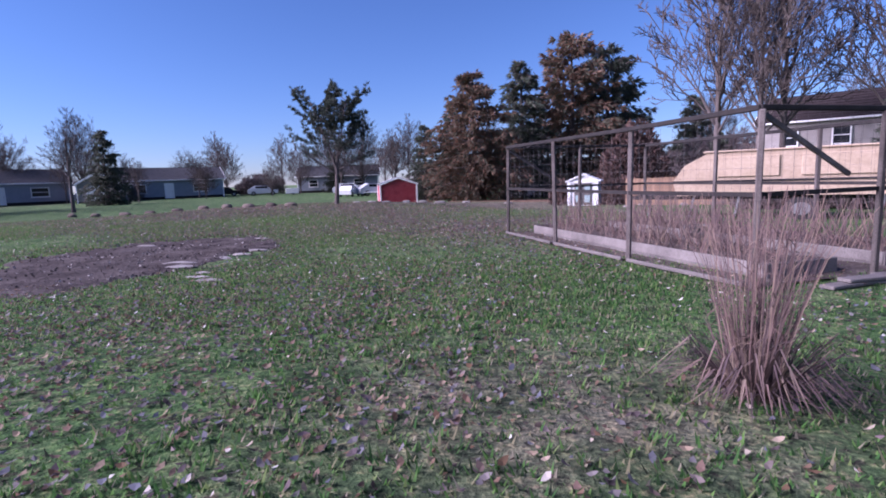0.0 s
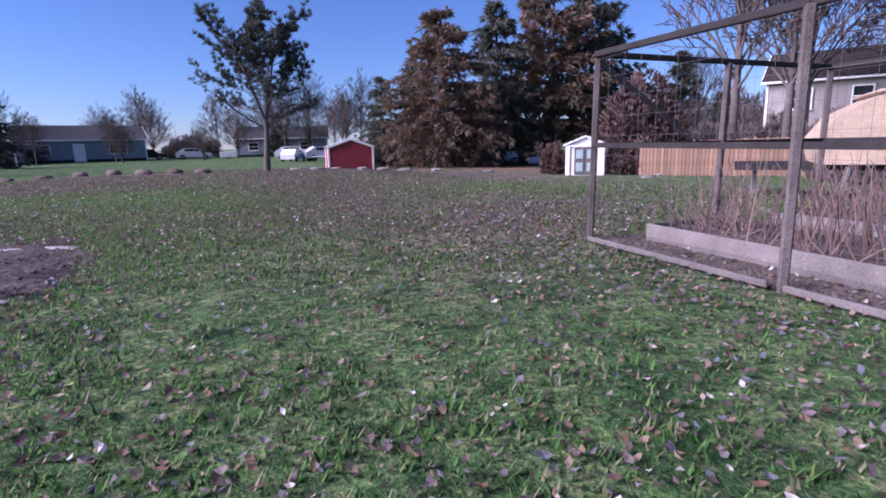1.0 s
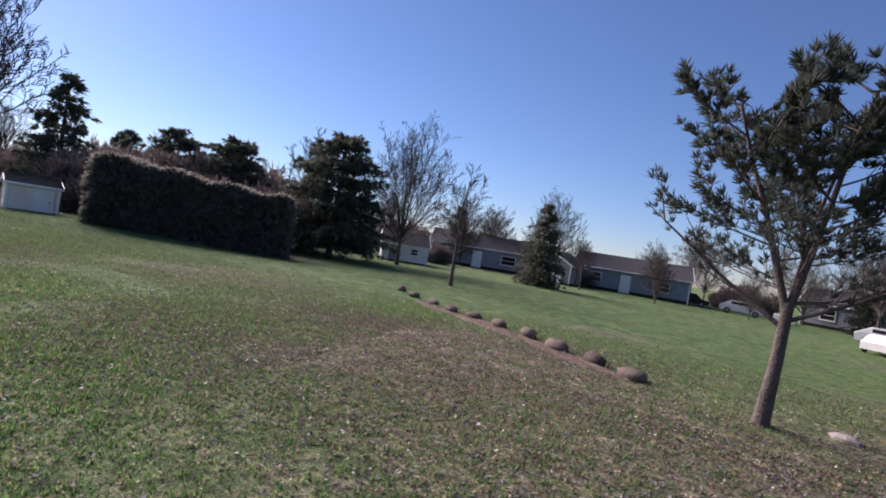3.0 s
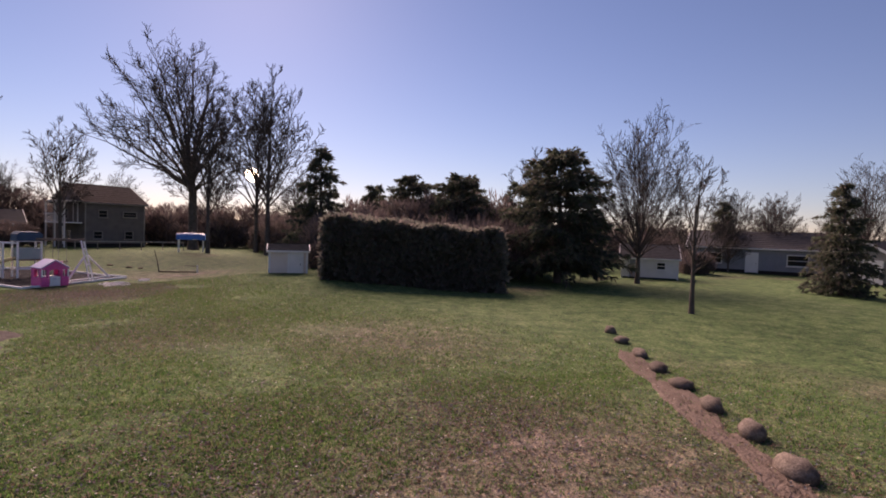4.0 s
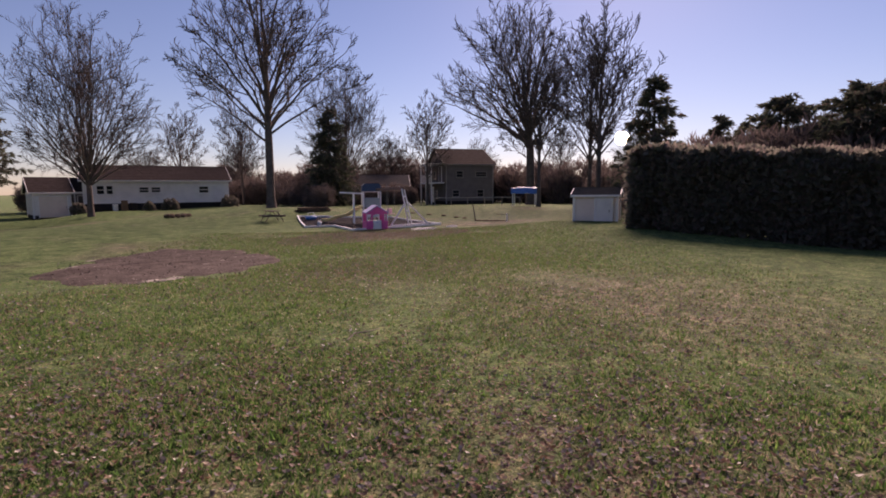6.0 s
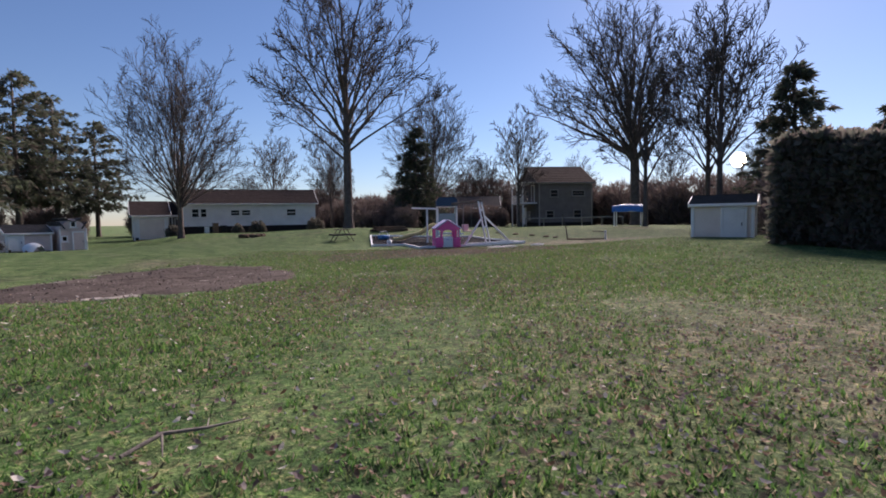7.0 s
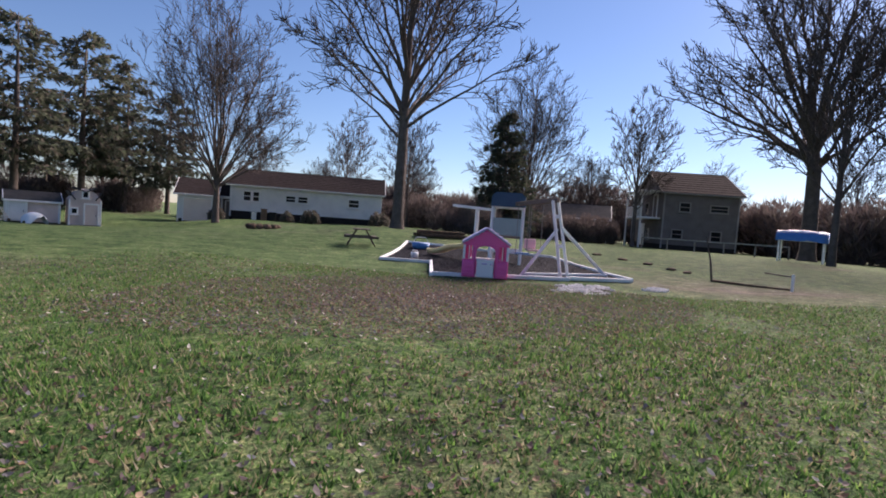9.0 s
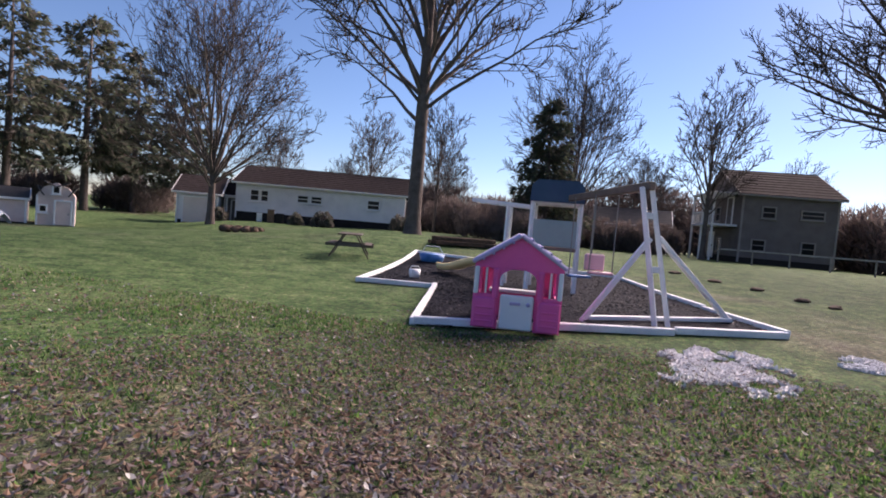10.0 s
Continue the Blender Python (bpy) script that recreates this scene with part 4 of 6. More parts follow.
part("porch_beam", MB().box((0.05, -2.75, 2.46), (2.8, 0.14, 0.14), bevel=0.015), "trim", porch)

# brown two-storey house with a balcony
brown = house("brown_house", "brown two-storey house with a timber balcony", along((-66.8, -10.8), (-71.6, -6.7), 0.0, 0.25) @ Matrix.Translation((0, 4.1, 0)), 6.3, 8.2, 5.0, 2.0, "brownwall", "roof",
    [("front", -1.9, 1.3, 0.9, 0.8, "window"), ("front", 1.4, 1.3, 0.9, 0.9, "window"), ("front", -1.4, 3.7, 0.9, 0.8, "window"), ("front", 1.5, 3.7, 1.5, 0.6, "window"),
    ("left", 0.2, 1.2, 0.9, 1.1, "window"), ("left", 1.9, 2.75, 0.95, 2.0, "brownwall"), ("left", -1.6, 0.1, 0.95, 2.0, "trim"), ("left", -0.6, 3.6, 1.0, 1.1, "window")], edge="stonewall")
part("balcony_floor", MB().box((-4.1, -1.0, 2.62), (1.8, 5.0, 0.16), bevel=0.02), "trim", brown, "pale weathered balcony deck")
part("balcony_roof", MB().box((-4.1, -1.0, 5.0), (1.9, 5.1, 0.14), bevel=0.02), "trim", brown)
for y in (-3.4, -1.0, 1.4):
    part("balcony_post", MB().beam((-4.9, y, -0.3), (-4.9, y, 4.95), 0.14, 0.14, 0.015), "trim", brown)
part("balcony_rail", MB().box((-4.9, -1.0, 3.6), (0.09, 4.8, 0.1)), "trim", brown)
for i in range(15):
    part("baluster", MB().box((-4.9, -3.2 + 0.31 * i, 3.13), (0.04, 0.04, 0.86)), "trim", brown)

# two-storey house beyond the garden
house("white_house", "pale two-storey house with dark hipped roof beyond the fence", facing(30.0, 41.0, 3, 6) @ Matrix.Translation((0, 0, -0.1)), 13.0, 9.0, 5.0, 2.0, "stonewall", "roof",
    [("front", -4.6, 3.8, 1.0, 1.2, "window"), ("front", -1.6, 3.8, 1.0, 1.2, "window"), ("front", 1.6, 3.8, 1.0, 1.2, "window"), ("front", 4.6, 3.8, 1.0, 1.2, "window"), ("front", -4.4, 1.4, 1.3, 1.2, "window"), ("front", 0.0, 0.1, 1.0, 2.1, "red"), ("front", 3.6, 1.4, 1.6, 1.2, "window"), ("left", 0, 3.8, 1.0, 1.2, "window"), ("left", 0, 1.4, 1.0, 1.2, "window")])

# far houses along the north-west road
far_house = house("far_house", "low grey-blue ranch house across the road", facing(-49, 83, -10, 20), 13, 8, 2.7, 1.6, "greywall", "roof2",
    [("front", -4, 1.5, 1.4, 1.1, "window"), ("front", -0.5, 0.1, 1.0, 2.0, "trim"), ("front", 3.5, 1.5, 1.8, 1.1, "window")])
for x, y, tx, ty in ((-43.0, 75.3, -2, 15), (-58, 63, -5, 20), (-22, 91, -10, 20), (-66, 74, -10, 20)):
    copy_thing(far_house, facing(x, y, tx, ty))
house("teal_house", "pale teal low house behind the trees", facing(-70.5, -24.5, -25, 12), 8.0, 6.0, 2.6, 1.4, "teal", "roof2",
    [("front", -2.4, 1.4, 0.9, 1.0, "window"), ("front", 0.2, 0.1, 0.9, 2.0, "trim"), ("front", 2.4, 1.4, 0.9, 1.0, "window")])
house("far_garage", "pale grey gabled garage across the road", facing(-45.9, 65.4, -2, 10) @ Matrix.Rotation(radians(75), 4, "Z"), 6.0, 4.6, 2.3, 1.3, "stonewall", "roof2", [("left", 0, 0.1, 2.4, 1.9, "white")], 0.2, 0.25, "garage")
house("white_cottage", "small white gabled outbuilding across the field", facing(-48.2, 44.9, -10, 20) @ Matrix.Rotation(radians(8), 4, "Z"), 4.4, 3.6, 1.75, 1.0, "white", "roof2", [("front", -1.2, 0.1, 0.8, 1.5, "greywall"), ("front", 0.9, 1.1, 0.7, 0.6, "window")], 0.1, 0.2, "outbuilding")


# ---- sheds ----
def red_shed():
    m = facing(-5.3, 43.05, 1.9, 15) @ Matrix.Rotation(radians(90), 4, "Z") @ Matrix.Scale(0.86, 4)
    t = thing("red_shed", "barn-red garden shed with white corner trim", "shed", m)
    L, W, H, rise = 2.8, 3.3, 1.72, 0.55
    wall = gable_wall(L, W, H, rise, 0.5)
    part("wall", wall, "red", t)
    for i in range(1, 14):
        for sx in (-1, 1):
            part("batten", MB().box((sx * (L / 2 + 0.03), -W / 2 + W * i / 14, H / 2), (0.02, 0.025, H)), "red", t)
    part("roof", gable_roof(L, W, H, rise, 0.14, 0.07, 5), "roof2", t, "grey shingle roof")
    for sx in (-1, 1):
        for sy in (-1, 1):
            part("corner_trim", MB().box((sx * (L / 2 + 0.02), sy * (W / 2 + 0.02), H / 2), (0.14, 0.14, H), bevel=0.012), "trim", t, "white corner board")
            part("gable_board", MB().beam((sx * (L / 2 + 0.16), sy * (W / 2 + 0.14), H - 0.02), (sx * (L / 2 + 0.16), 0, H + rise + 0.05), 0.05, 0.16, 0.01), "trim", t, "white gable board")
    for k in (-1, 0, 1):
        part("skid", MB().beam((-L / 2, k * 1.3, -0.06), (L / 2, k * 1.3, -0.06), 0.12, 0.2), "wood", t)


red_shed()


def small_shed():
    m = facing(7.2, 31.0, 0.5, 10) @ Matrix.Scale(0.93, 4)
    t = thing("storage_shed", "small white resin storage shed with a grey door", "shed", m)
    L, W, H, rise = 1.75, 1.8, 1.45, 0.36
    wall = gable_wall(W, L, H, rise, 0.3)
    ob = part("wall", wall, "white", t)
    ob.matrix_local = Matrix.Rotation(radians(90), 4, "Z")
    rf = part("roof", gable_roof(W, L, H, rise, 0.14, 0.06, 4), "trim", t, "pale ribbed roof")
    rf.matrix_local = Matrix.Rotation(radians(90), 4, "Z")
    for sx in (-1, 1):
        p = part("door", MB().box((sx * 0.255, -W / 2 - 0.05, 0.68), (0.49, 0.05, 1.28), bevel=0.015), "board", t, "grey plastic door leaf")
        for z in (0.4, 1.0):
            part("door_panel", MB().box((sx * 0.255, -W / 2 - 0.085, z), (0.33, 0.03, 0.42), bevel=0.012), "panel", p)
        part("corner_post", MB().box((sx * 0.80, -W / 2 - 0.02, H / 2), (0.2, 0.14, H), bevel=0.02), "trim", t)
    part("header", MB().box((0, -W / 2 - 0.03, 1.39), (1.45, 0.1, 0.1), bevel=0.015), "trim", t)


small_shed()


def gambrel_shed(m):
    """A small barn-roofed shed."""
    t = thing("barn_shed", "small cream barn-shaped garden shed", "shed", m)
    W, D, H = 1.85, 3.0, 1.7
    prof = [(-W / 2, 0), (W / 2, 0), (W / 2, H), (W / 2 - 0.35, H + 0.5), (0, H + 0.78), (-W / 2 + 0.35, H + 0.5), (-W / 2, H)]
    mb = MB()
    n = len(prof)
    vs = [(x, -D / 2, z) for x, z in prof] + [(x, D / 2, z) for x, z in prof]
    mb.add(vs, [tuple(range(n)), tuple(reversed(range(n, 2 * n)))] + [(i, n + i, n + (i + 1) % n, (i + 1) % n) for i in range(n)])
    part("wall", mb, "barnwall", t)
    rf = MB()
    top = prof[2:]
    for a, b in zip(top[:-1], top[1:]):
        p, q = Vector((a[0], 0, a[1] + 0.03)), Vector((b[0], 0, b[1] + 0.03))
        c, d = (p + q) / 2, q - p
        mm = Matrix.Translation(c) @ Matrix.Rotation(math.atan2(d.z, -d.x) * -1 + math.pi, 4, "Y")
        rf.box((0, 0, 0), (d.length + 0.06, D + 0.3, 0.07), m=mm)
    part("roof", rf, "roof2", t)
    for sx in (-1, 1):
        part("corner_trim", MB().box((sx * (W / 2 - 0.05), -D / 2 - 0.02, H / 2), (0.1, 0.06, H), bevel=0.01), "trim", t)
    window(t, Matrix.Translation((0, -D / 2 - 0.03, H + 0.35)), 0.35, 0.4, bars=0)
    door(t, Matrix.Translation((0.35, -D / 2 - 0.03, 0.05)), 0.7, 1.35, "barnwall")
    window(t, Matrix.Translation((-0.6, -D / 2 - 0.03, 0.95)), 0.36, 0.4, bars=0)
    return t


gambrel_shed(facing(-25.2, -28.6, -27, 10))
house("lean_shed", "low pale outbuilding beside the barn shed", facing(-22.4, -28.6, -26, 10), 2.7, 2.6, 1.4, 0.5, "barnwall", "roof2", [("front", -0.8, 0.1, 0.8, 1.3, "white")], 0.05, 0.15, "shed")
house("garden_shed", "white garden shed at the end of the hedge", facing(-40.2, 15.4, -12, 20) @ Matrix.Translation((0, 0, -0.15)), 2.3, 2.0, 1.55, 0.3, "cream", "roof2", [("front", 0.45, 0.1, 0.8, 1.25, "white")], 0.05, 0.15, "shed")


# ---- timber fence beside the small shed ----
def picket_fence():
    a, b, H = Vector((9.0, 29.2, 0)), Vector((15.0, 23.0, 0)), 1.38
    u = (b - a).normalized()
    L = (b - a).length
    ang = math.atan2(u.y, u.x)
    t = thing("board_fence", "tan cedar board privacy fence", "fence", Matrix.Identity(4))
    for i in range(5):
        p = a + u * L * i / 4 + Vector((u.y, -u.x, 0)) * -0.09
        part("post", MB().box((p.x, p.y, gz(p.x, p.y) + H / 2), (0.1, 0.1, H + 0.1), ang, 0.01), "fence", t)
    for z in (0.35, 1.2):
        for i in range(4):
            p, q = a + u * L * i / 4, a + u * L * (i + 1) / 4
            off = Vector((u.y, -u.x, 0)) * -0.04
            part("rail", MB().beam(p + off + Vector((0, 0, gz(p.x, p.y) + z)), q + off + Vector((0, 0, gz(q.x, q.y) + z)), 0.04, 0.09), "fence", t)
    board = MB().box((0, 0, H / 2), (0.135, 0.02, H), bevel=0.006).mesh("fence_board")
    board.materials.append(M["fence"])
    n = int(L / 0.145)
    rnd = random.Random(4)
    for i in range(n):
        p = a + u * (i + 0.5) * L / n
        ob = new("board", board)
        ob.parent = t
        ob.matrix_local = Matrix.Translation((p.x, p.y, gz(p.x, p.y) + rnd.uniform(-0.02, 0.02))) @ Matrix.Rotation(ang + rnd.uniform(-0.02, 0.02), 4, "Z")


picket_fence()


# ---- fenced vegetable garden ----
def garden():
    p1, p4 = Vector((1.62, 12.2, 0)), Vector((3.85, 6.1, 0))
    u = (p4 - p1).normalized()
    w = Vector((-u.y, u.x, 0))
    L, D, H = (p4 - p1).length, 3.6, 1.9
    t = thing("garden_fence", "tall weathered timber frame fence round a vegetable garden", "fence", Matrix.Identity(4))

    def at(s, d, z=0.0):
        q = p1 + u * s + w * d
        return Vector((q.x, q.y, gz(q.x, q.y) + z))

    rnd = random.Random(2)
    posts = [(L * i / 3, 0) for i in range(4)] + [(L * i / 3, D) for i in range(4)] + [(0, D / 2), (L, D / 2)]
    for s, d in posts:
        lean = Vector((rnd.uniform(-.04, .04), rnd.uniform(-.04, .04), 0))
        part("post", MB().beam(at(s, d, -0.1), at(s, d, H) + lean, 0.065, 0.065, 0.01, 0.4), "wood", t)
    for (s0, d0), (s1, d1) in (((0, 0), (L / 3, 0)), ((L / 3, 0), (2 * L / 3, 0)), ((2 * L / 3, 0), (L, 0)), ((0, D), (L, D)), ((0, 0), (0, D)), ((L, 0), (L, D))):
        part("top_rail", MB().beam(at(s0, d0, H + 0.02), at(s1, d1, H + 0.02), 0.05, 0.06, 0.008), "dark", t)
        part("mid_rail", MB().beam(at(s0, d0, 1.02), at(s1, d1, 1.02), 0.035, 0.05), "dark", t)
    part("brace", MB().beam(at(0, 0.05, H - 0.05), at(0, 1.3, 1.1), 0.035, 0.05), "wood", t)
    part("brace", MB().beam(at(L, 0.05, H - 0.05), at(L, 1.3, 1.2), 0.035, 0.05), "wood", t)
    for i in range(3):
        s0, s1 = L * i / 3 + 0.06, L * (i + 1) / 3 - 0.06
        part("ground_rail", MB().beam(at(s0, -0.07, 0.05), at(s1, -0.07, 0.05), 0.04, 0.055, 0.01), "board", t, "pale edging board")
    # wire netting: thin strands
    net = MB()
    for d in (0.0, D):
        for i in range(1, 30):
            net.tube([at(L * i / 30, d, 0.3), at(L * i / 30, d, H)], [0.0013] * 2, 3, False)
        for j in range(9):
            z = 0.35 + j * 0.19
            net.tube([at(0, d, z), at(L, d, z)], [0.0013] * 2, 3, False)
    for s in (0.0, L):
        for i in range(1, 22):
            net.tube([at(s, D * i / 22, 0.3), at(s, D * i / 22, H)], [0.0013] * 2, 3, False)
    part("netting", net, "wire", t, "thin rusty wire netting")
    # raised beds
    soil = MB()
    for s, d, a, b in ((0.3, 0.5, L - 0.6, 1.1), (0.3, 2.4, L - 0.6, 1.2)):
        bed = thing("raised_bed", "raised vegetable bed of grey boards with dead plants", "planter", Matrix.Identity(4), "raised beds in the garden")
        bm1 = MB()
        for z in (0.0, 0.13):
            part("board", MB().beam(at(s, d, z), at(s + a, d, z), 0.035, 0.14, 0.008), "board", bed)
            part("board", MB().beam(at(s, d + b, z), at(s + a, d + b, z), 0.035, 0.14, 0.008), "board", bed)
            part("board", MB().beam(at(s, d, z), at(s, d + b, z), 0.035, 0.14, 0.008), "board", bed)
            part("board", MB().beam(at(s + a, d, z), at(s + a, d + b, z), 0.035, 0.14, 0.008), "board", bed)
        n, m = 16, 6
        vs = [tuple(at(s + 0.03 + (a - 0.06) * i / n, d + 0.03 + (b - 0.06) * j / m, 0.15 + rnd.uniform(-0.03, 0.04))) for i in range(n + 1) for j in range(m + 1)]
        bm1.add(vs, [(i * (m + 1) + j, (i + 1) * (m + 1) + j, (i + 1) * (m + 1) + j + 1, i * (m + 1) + j + 1) for i in range(n) for j in range(m)])
        part("soil", bm1, "bed_soil", bed)
        dead = MB()
        for k in range(900):
            if noise.noise(Vector((k * 0.11, s, d))) < -0.25:
                continue
            q = at(s + rnd.uniform(0.1, a - 0.1), d + rnd.uniform(0.1, b - 0.1), 0.15)
            tip = q + Vector((rnd.uniform(-.25, .25), rnd.uniform(-.25, .25), rnd.uniform(0.15, 0.75)))
            dead.tube([q, q.lerp(tip, 0.6) + Vector((rnd.uniform(-.06, .06), rnd.uniform(-.06, .06), 0)), tip], [0.006, 0.005, 0.003], 3, False)
        tagged(part("dry_growth", dead, "straw", bed, "dry leafless stems"), kind="stuff")
    path = MB()
    n, m = 20, 14
    vs = [tuple(at(L * i / n, D * j / m, 0.015 + rnd.uniform(0, 0.02))) for i in range(n + 1) for j in range(m + 1)]
    path.add(vs, [(i * (m + 1) + j, (i + 1) * (m + 1) + j, (i + 1) * (m + 1) + j + 1, i * (m + 1) + j + 1) for i in range(n) for j in range(m)])
    tagged(part("dirt_path", path, "bed_soil"), "trodden bare soil inside the garden", "soil patch", kind="structure")
    # planter tub and loose planks by the corner
    q = at(L + 0.35, 0.6)
    for k in range(4):
        a = Vector((q.x + 0.25 * k, q.y + 0.12 * k, gz(q.x, q.y) + 0.03 + 0.045 * (k % 2)))
        tagged(part("plank", MB().beam(a, a + w * (1.9 - 0.2 * k) + u * (0.15 * k - 0.1), 0.16, 0.04, 0.008), "board"), "loose weathered plank on the ground by the garden", "plank", "loose planks")
    box = at(L * 0.55, 1.9, 0.0)
    tb = thing("planter_box", "small pale wooden planter box", "planter", Matrix.Translation(box))
    for k, (cx, cy, sx, sy) in enumerate(((0, -0.16, 0.36, 0.03), (0, 0.16, 0.36, 0.03), (-0.17, 0, 0.03, 0.30), (0.17, 0, 0.03, 0.30))):
        part("side", MB().box((cx, cy, 0.2), (sx, sy, 0.36), bevel=0.006), "board", tb)
    part("soil", MB().box((0, 0, 0.28), (0.31, 0.29, 0.1)), "dirt", tb)


garden()


# ---- covered camping trailer beyond the garden ----
def camper():
    m = Matrix.Translation((6.4, 15.45, gz(8, 16.4))) @ Matrix.Rotation(math.atan2(-0.5, 0.87), 4, "Z") @ Matrix.Diagonal((1.15, 1.0, 0.88, 1.0))
    t = thing("camping_trailer", "parked tan and white camping trailer with sloped nose", "trailer", m)
    L, W = 4.4, 2.0
    lower, upper = [(0.1, 0.72), (L, 0.72), (L, 1.15), (0.0, 1.15)], [(0.0, 1.16), (L, 1.16), (L, 2.0), (0.75, 2.0), (0.25, 1.65)]
    for nm, prof, mat in (("lower_body", lower, "tan"), ("upper_body", upper, "tan")):
        mb, n = MB(), len(prof)
        ins = 0.0 if nm == "lower_body" else 0.02
        vs = [(x, ins, z) for x, z in prof] + [(x, W - ins, z) for x, z in prof]
        mb.add(vs, [tuple(range(n)), tuple(reversed(range(n, 2 * n)))] + [(i, n + i, n + (i + 1) % n, (i + 1) % n) for i in range(n)])
        part(nm, mb, mat, t)
    part("roof", MB().box((L / 2 + 0.35, W / 2, 2.03), (L - 0.6, W + 0.06, 0.07), bevel=0.03), "tan", t)
    part("cover_panel", MB().box((1.55, -0.012, 1.58), (1.25, 0.03, 0.6), bevel=0.012), "tan", t, "faded tan window cover")
    part("cover_panel", MB().box((3.25, -0.012, 1.58), (1.35, 0.03, 0.6), bevel=0.012), "tan", t, "faded tan window cover")
    part("trim_strip", MB().box((L / 2, -0.015, 1.155), (L, 0.03, 0.06), bevel=0.008), "dark", t)
    for x in (2.6,):
        wh = part("wheel", MB().tube([(x, 0.02, 0.33), (x, 0.22, 0.33)], [0.33, 0.33], 20), "tyre", t)
        part("rim", MB().tube([(x, 0.0, 0.33), (x, 0.05, 0.33)], [0.18, 0.19], 14), "metal", wh)
    for x in (0.35, 1.3, 3.9):
        part("stabiliser_leg", MB().beam((x, 0.12, -0.1), (x + 0.12, 0.12, 0.72), 0.05, 0.05, 0.006), "metal", t)
    part("chassis", MB().box((L / 2 - 0.5, W / 2, 0.66), (L + 1.0, W - 0.5, 0.12)), "dark", t)
    part("jack", MB().beam((-0.7, W / 2, 0.0), (-0.7, W / 2, 0.55), 0.08, 0.08, 0.01), "metal", t)


camper()


# ---- vehicles and trailers under the evergreens and by the road ----
def trailer(m, label):
    t = thing("utility_trailer", label, "trailer", m)
    part("body", MB().box((0, 0, 1.15), (3.6, 2.0, 1.5), bevel=0.06), "white", t)
    part("chassis", MB().box((0.4, 0, 0.36), (4.6, 1.5, 0.10)), "dark", t)
    for y in (-1.0, 1.0):
        wh = part("wheel", MB().tube([(0.2, y - 0.1, 0.3), (0.2, y + 0.1, 0.3)], [0.3, 0.3], 16), "tyre", t)
        part("rim", MB().tube([(0.2, y - 0.11, 0.3), (0.2, y + 0.11, 0.3)], [0.16, 0.16], 12), "metal", wh)
    part("side_rail", MB().box((0, -1.02, 0.45), (3.6, 0.05, 0.08)), "metal", t)
    return t


tr = trailer(facing(5.4, 43.9, -1, 10) @ Matrix.Scale(0.5, 4), "white box trailer parked under the evergreens")
copy_thing(tr, facing(7.5, 43.4, -1, 10) @ Matrix.Scale(0.55, 4))
copy_thing(tr, facing(-25.0, 75.0, -1, 10))
copy_thing(tr, facing(15.5, 47.0, 0, 12))


def car(m, label, paint):
    t = thing("car", label, "car", m)
    body = MB()
    prof = [(-2.1, 0.3), (2.1, 0.3), (2.15, 0.75), (1.3, 0.9), (0.7, 1.42), (-1.1, 1.45), (-1.9, 0.98), (-2.15, 0.85)]
    n = len(prof)
    vs = [(x, -0.85 + 0.12 * (z > 1.2), z) for x, z in prof] + [(x, 0.85 - 0.12 * (z > 1.2), z) for x, z in prof]
    body.add(vs, [tuple(range(n)), tuple(reversed(range(n, 2 * n)))] + [(i, n + i, n + (i + 1) % n, (i + 1) % n) for i in range(n)])
    part("body", body, paint, t)
    for sy in (-1, 1):
        part("side_window", MB().box((-0.2, sy * 0.80, 1.17), (1.7, 0.05, 0.34), bevel=0.02), "glass", t)
        for x in (-1.35, 1.35):
            wh = part("wheel", MB().tube([(x, sy * 0.72, 0.32), (x, sy * 0.9, 0.32)], [0.32, 0.32], 16), "tyre", t)
            part("rim", MB().tube([(x, sy * 0.74, 0.32), (x, sy * 0.915, 0.32)], [0.18, 0.18], 12), "metal", wh)
    for sy in (-0.6, 0.6):
        part("headlight", MB().box((2.12, sy, 0.68), (0.08, 0.3, 0.14), bevel=0.02), "glass", t)
    return t


car(facing(-15.6, 70, 0, 12), "white car parked by the far houses", "white")
car(facing(-36, 77, 0, 12), "dark car parked by the far houses", "dark")
car(facing(-30.5, 78, 0, 12), "silver car parked by the far houses", "carpaint")
car(facing(-53, 72, 0, 12), "white car parked on the far drive", "white")
car(facing(-13.4, 61.0, -2, 12) @ Matrix.Rotation(1.25, 4, "Z") @ Matrix.Scale(0.85, 4), "white car parked beyond the red shed", "white")


def flat_trailer(m):
    """A long low white trailer with its draw bar."""
    t = thing("flat_trailer", "long low white flat trailer beyond the red shed", "trailer", m)
    part("deck", MB().box((0, 0, 0.62), (3.4, 1.5, 0.14), bevel=0.02), "white", t)
    part("draw_bar", MB().beam((-1.7, 0, 0.6), (-2.9, 0, 0.5), 0.09, 0.09, 0.01), "white", t)
    part("jack", MB().beam((-2.7, 0, -0.05), (-2.7, 0, 0.6), 0.06, 0.06, 0.006), "metal", t)
    for y in (-0.8, 0.8):
        wh = part("wheel", MB().tube([(0.4, y - 0.09, 0.3), (0.4, y + 0.09, 0.3)], [0.3, 0.3], 16), "tyre", t)
        part("rim", MB().tube([(0.4, y - 0.1, 0.3), (0.4, y + 0.1, 0.3)], [0.16, 0.16], 12), "metal", wh)


flat_trailer(facing(-10.4, 60.9, -2, 12) @ Matrix.Scale(0.72, 4))
car(facing(-10.5, 62, 0, 12) @ Matrix.Rotation(0.3, 4, "Z"), "pale car parked behind the red shed", "carpaint")


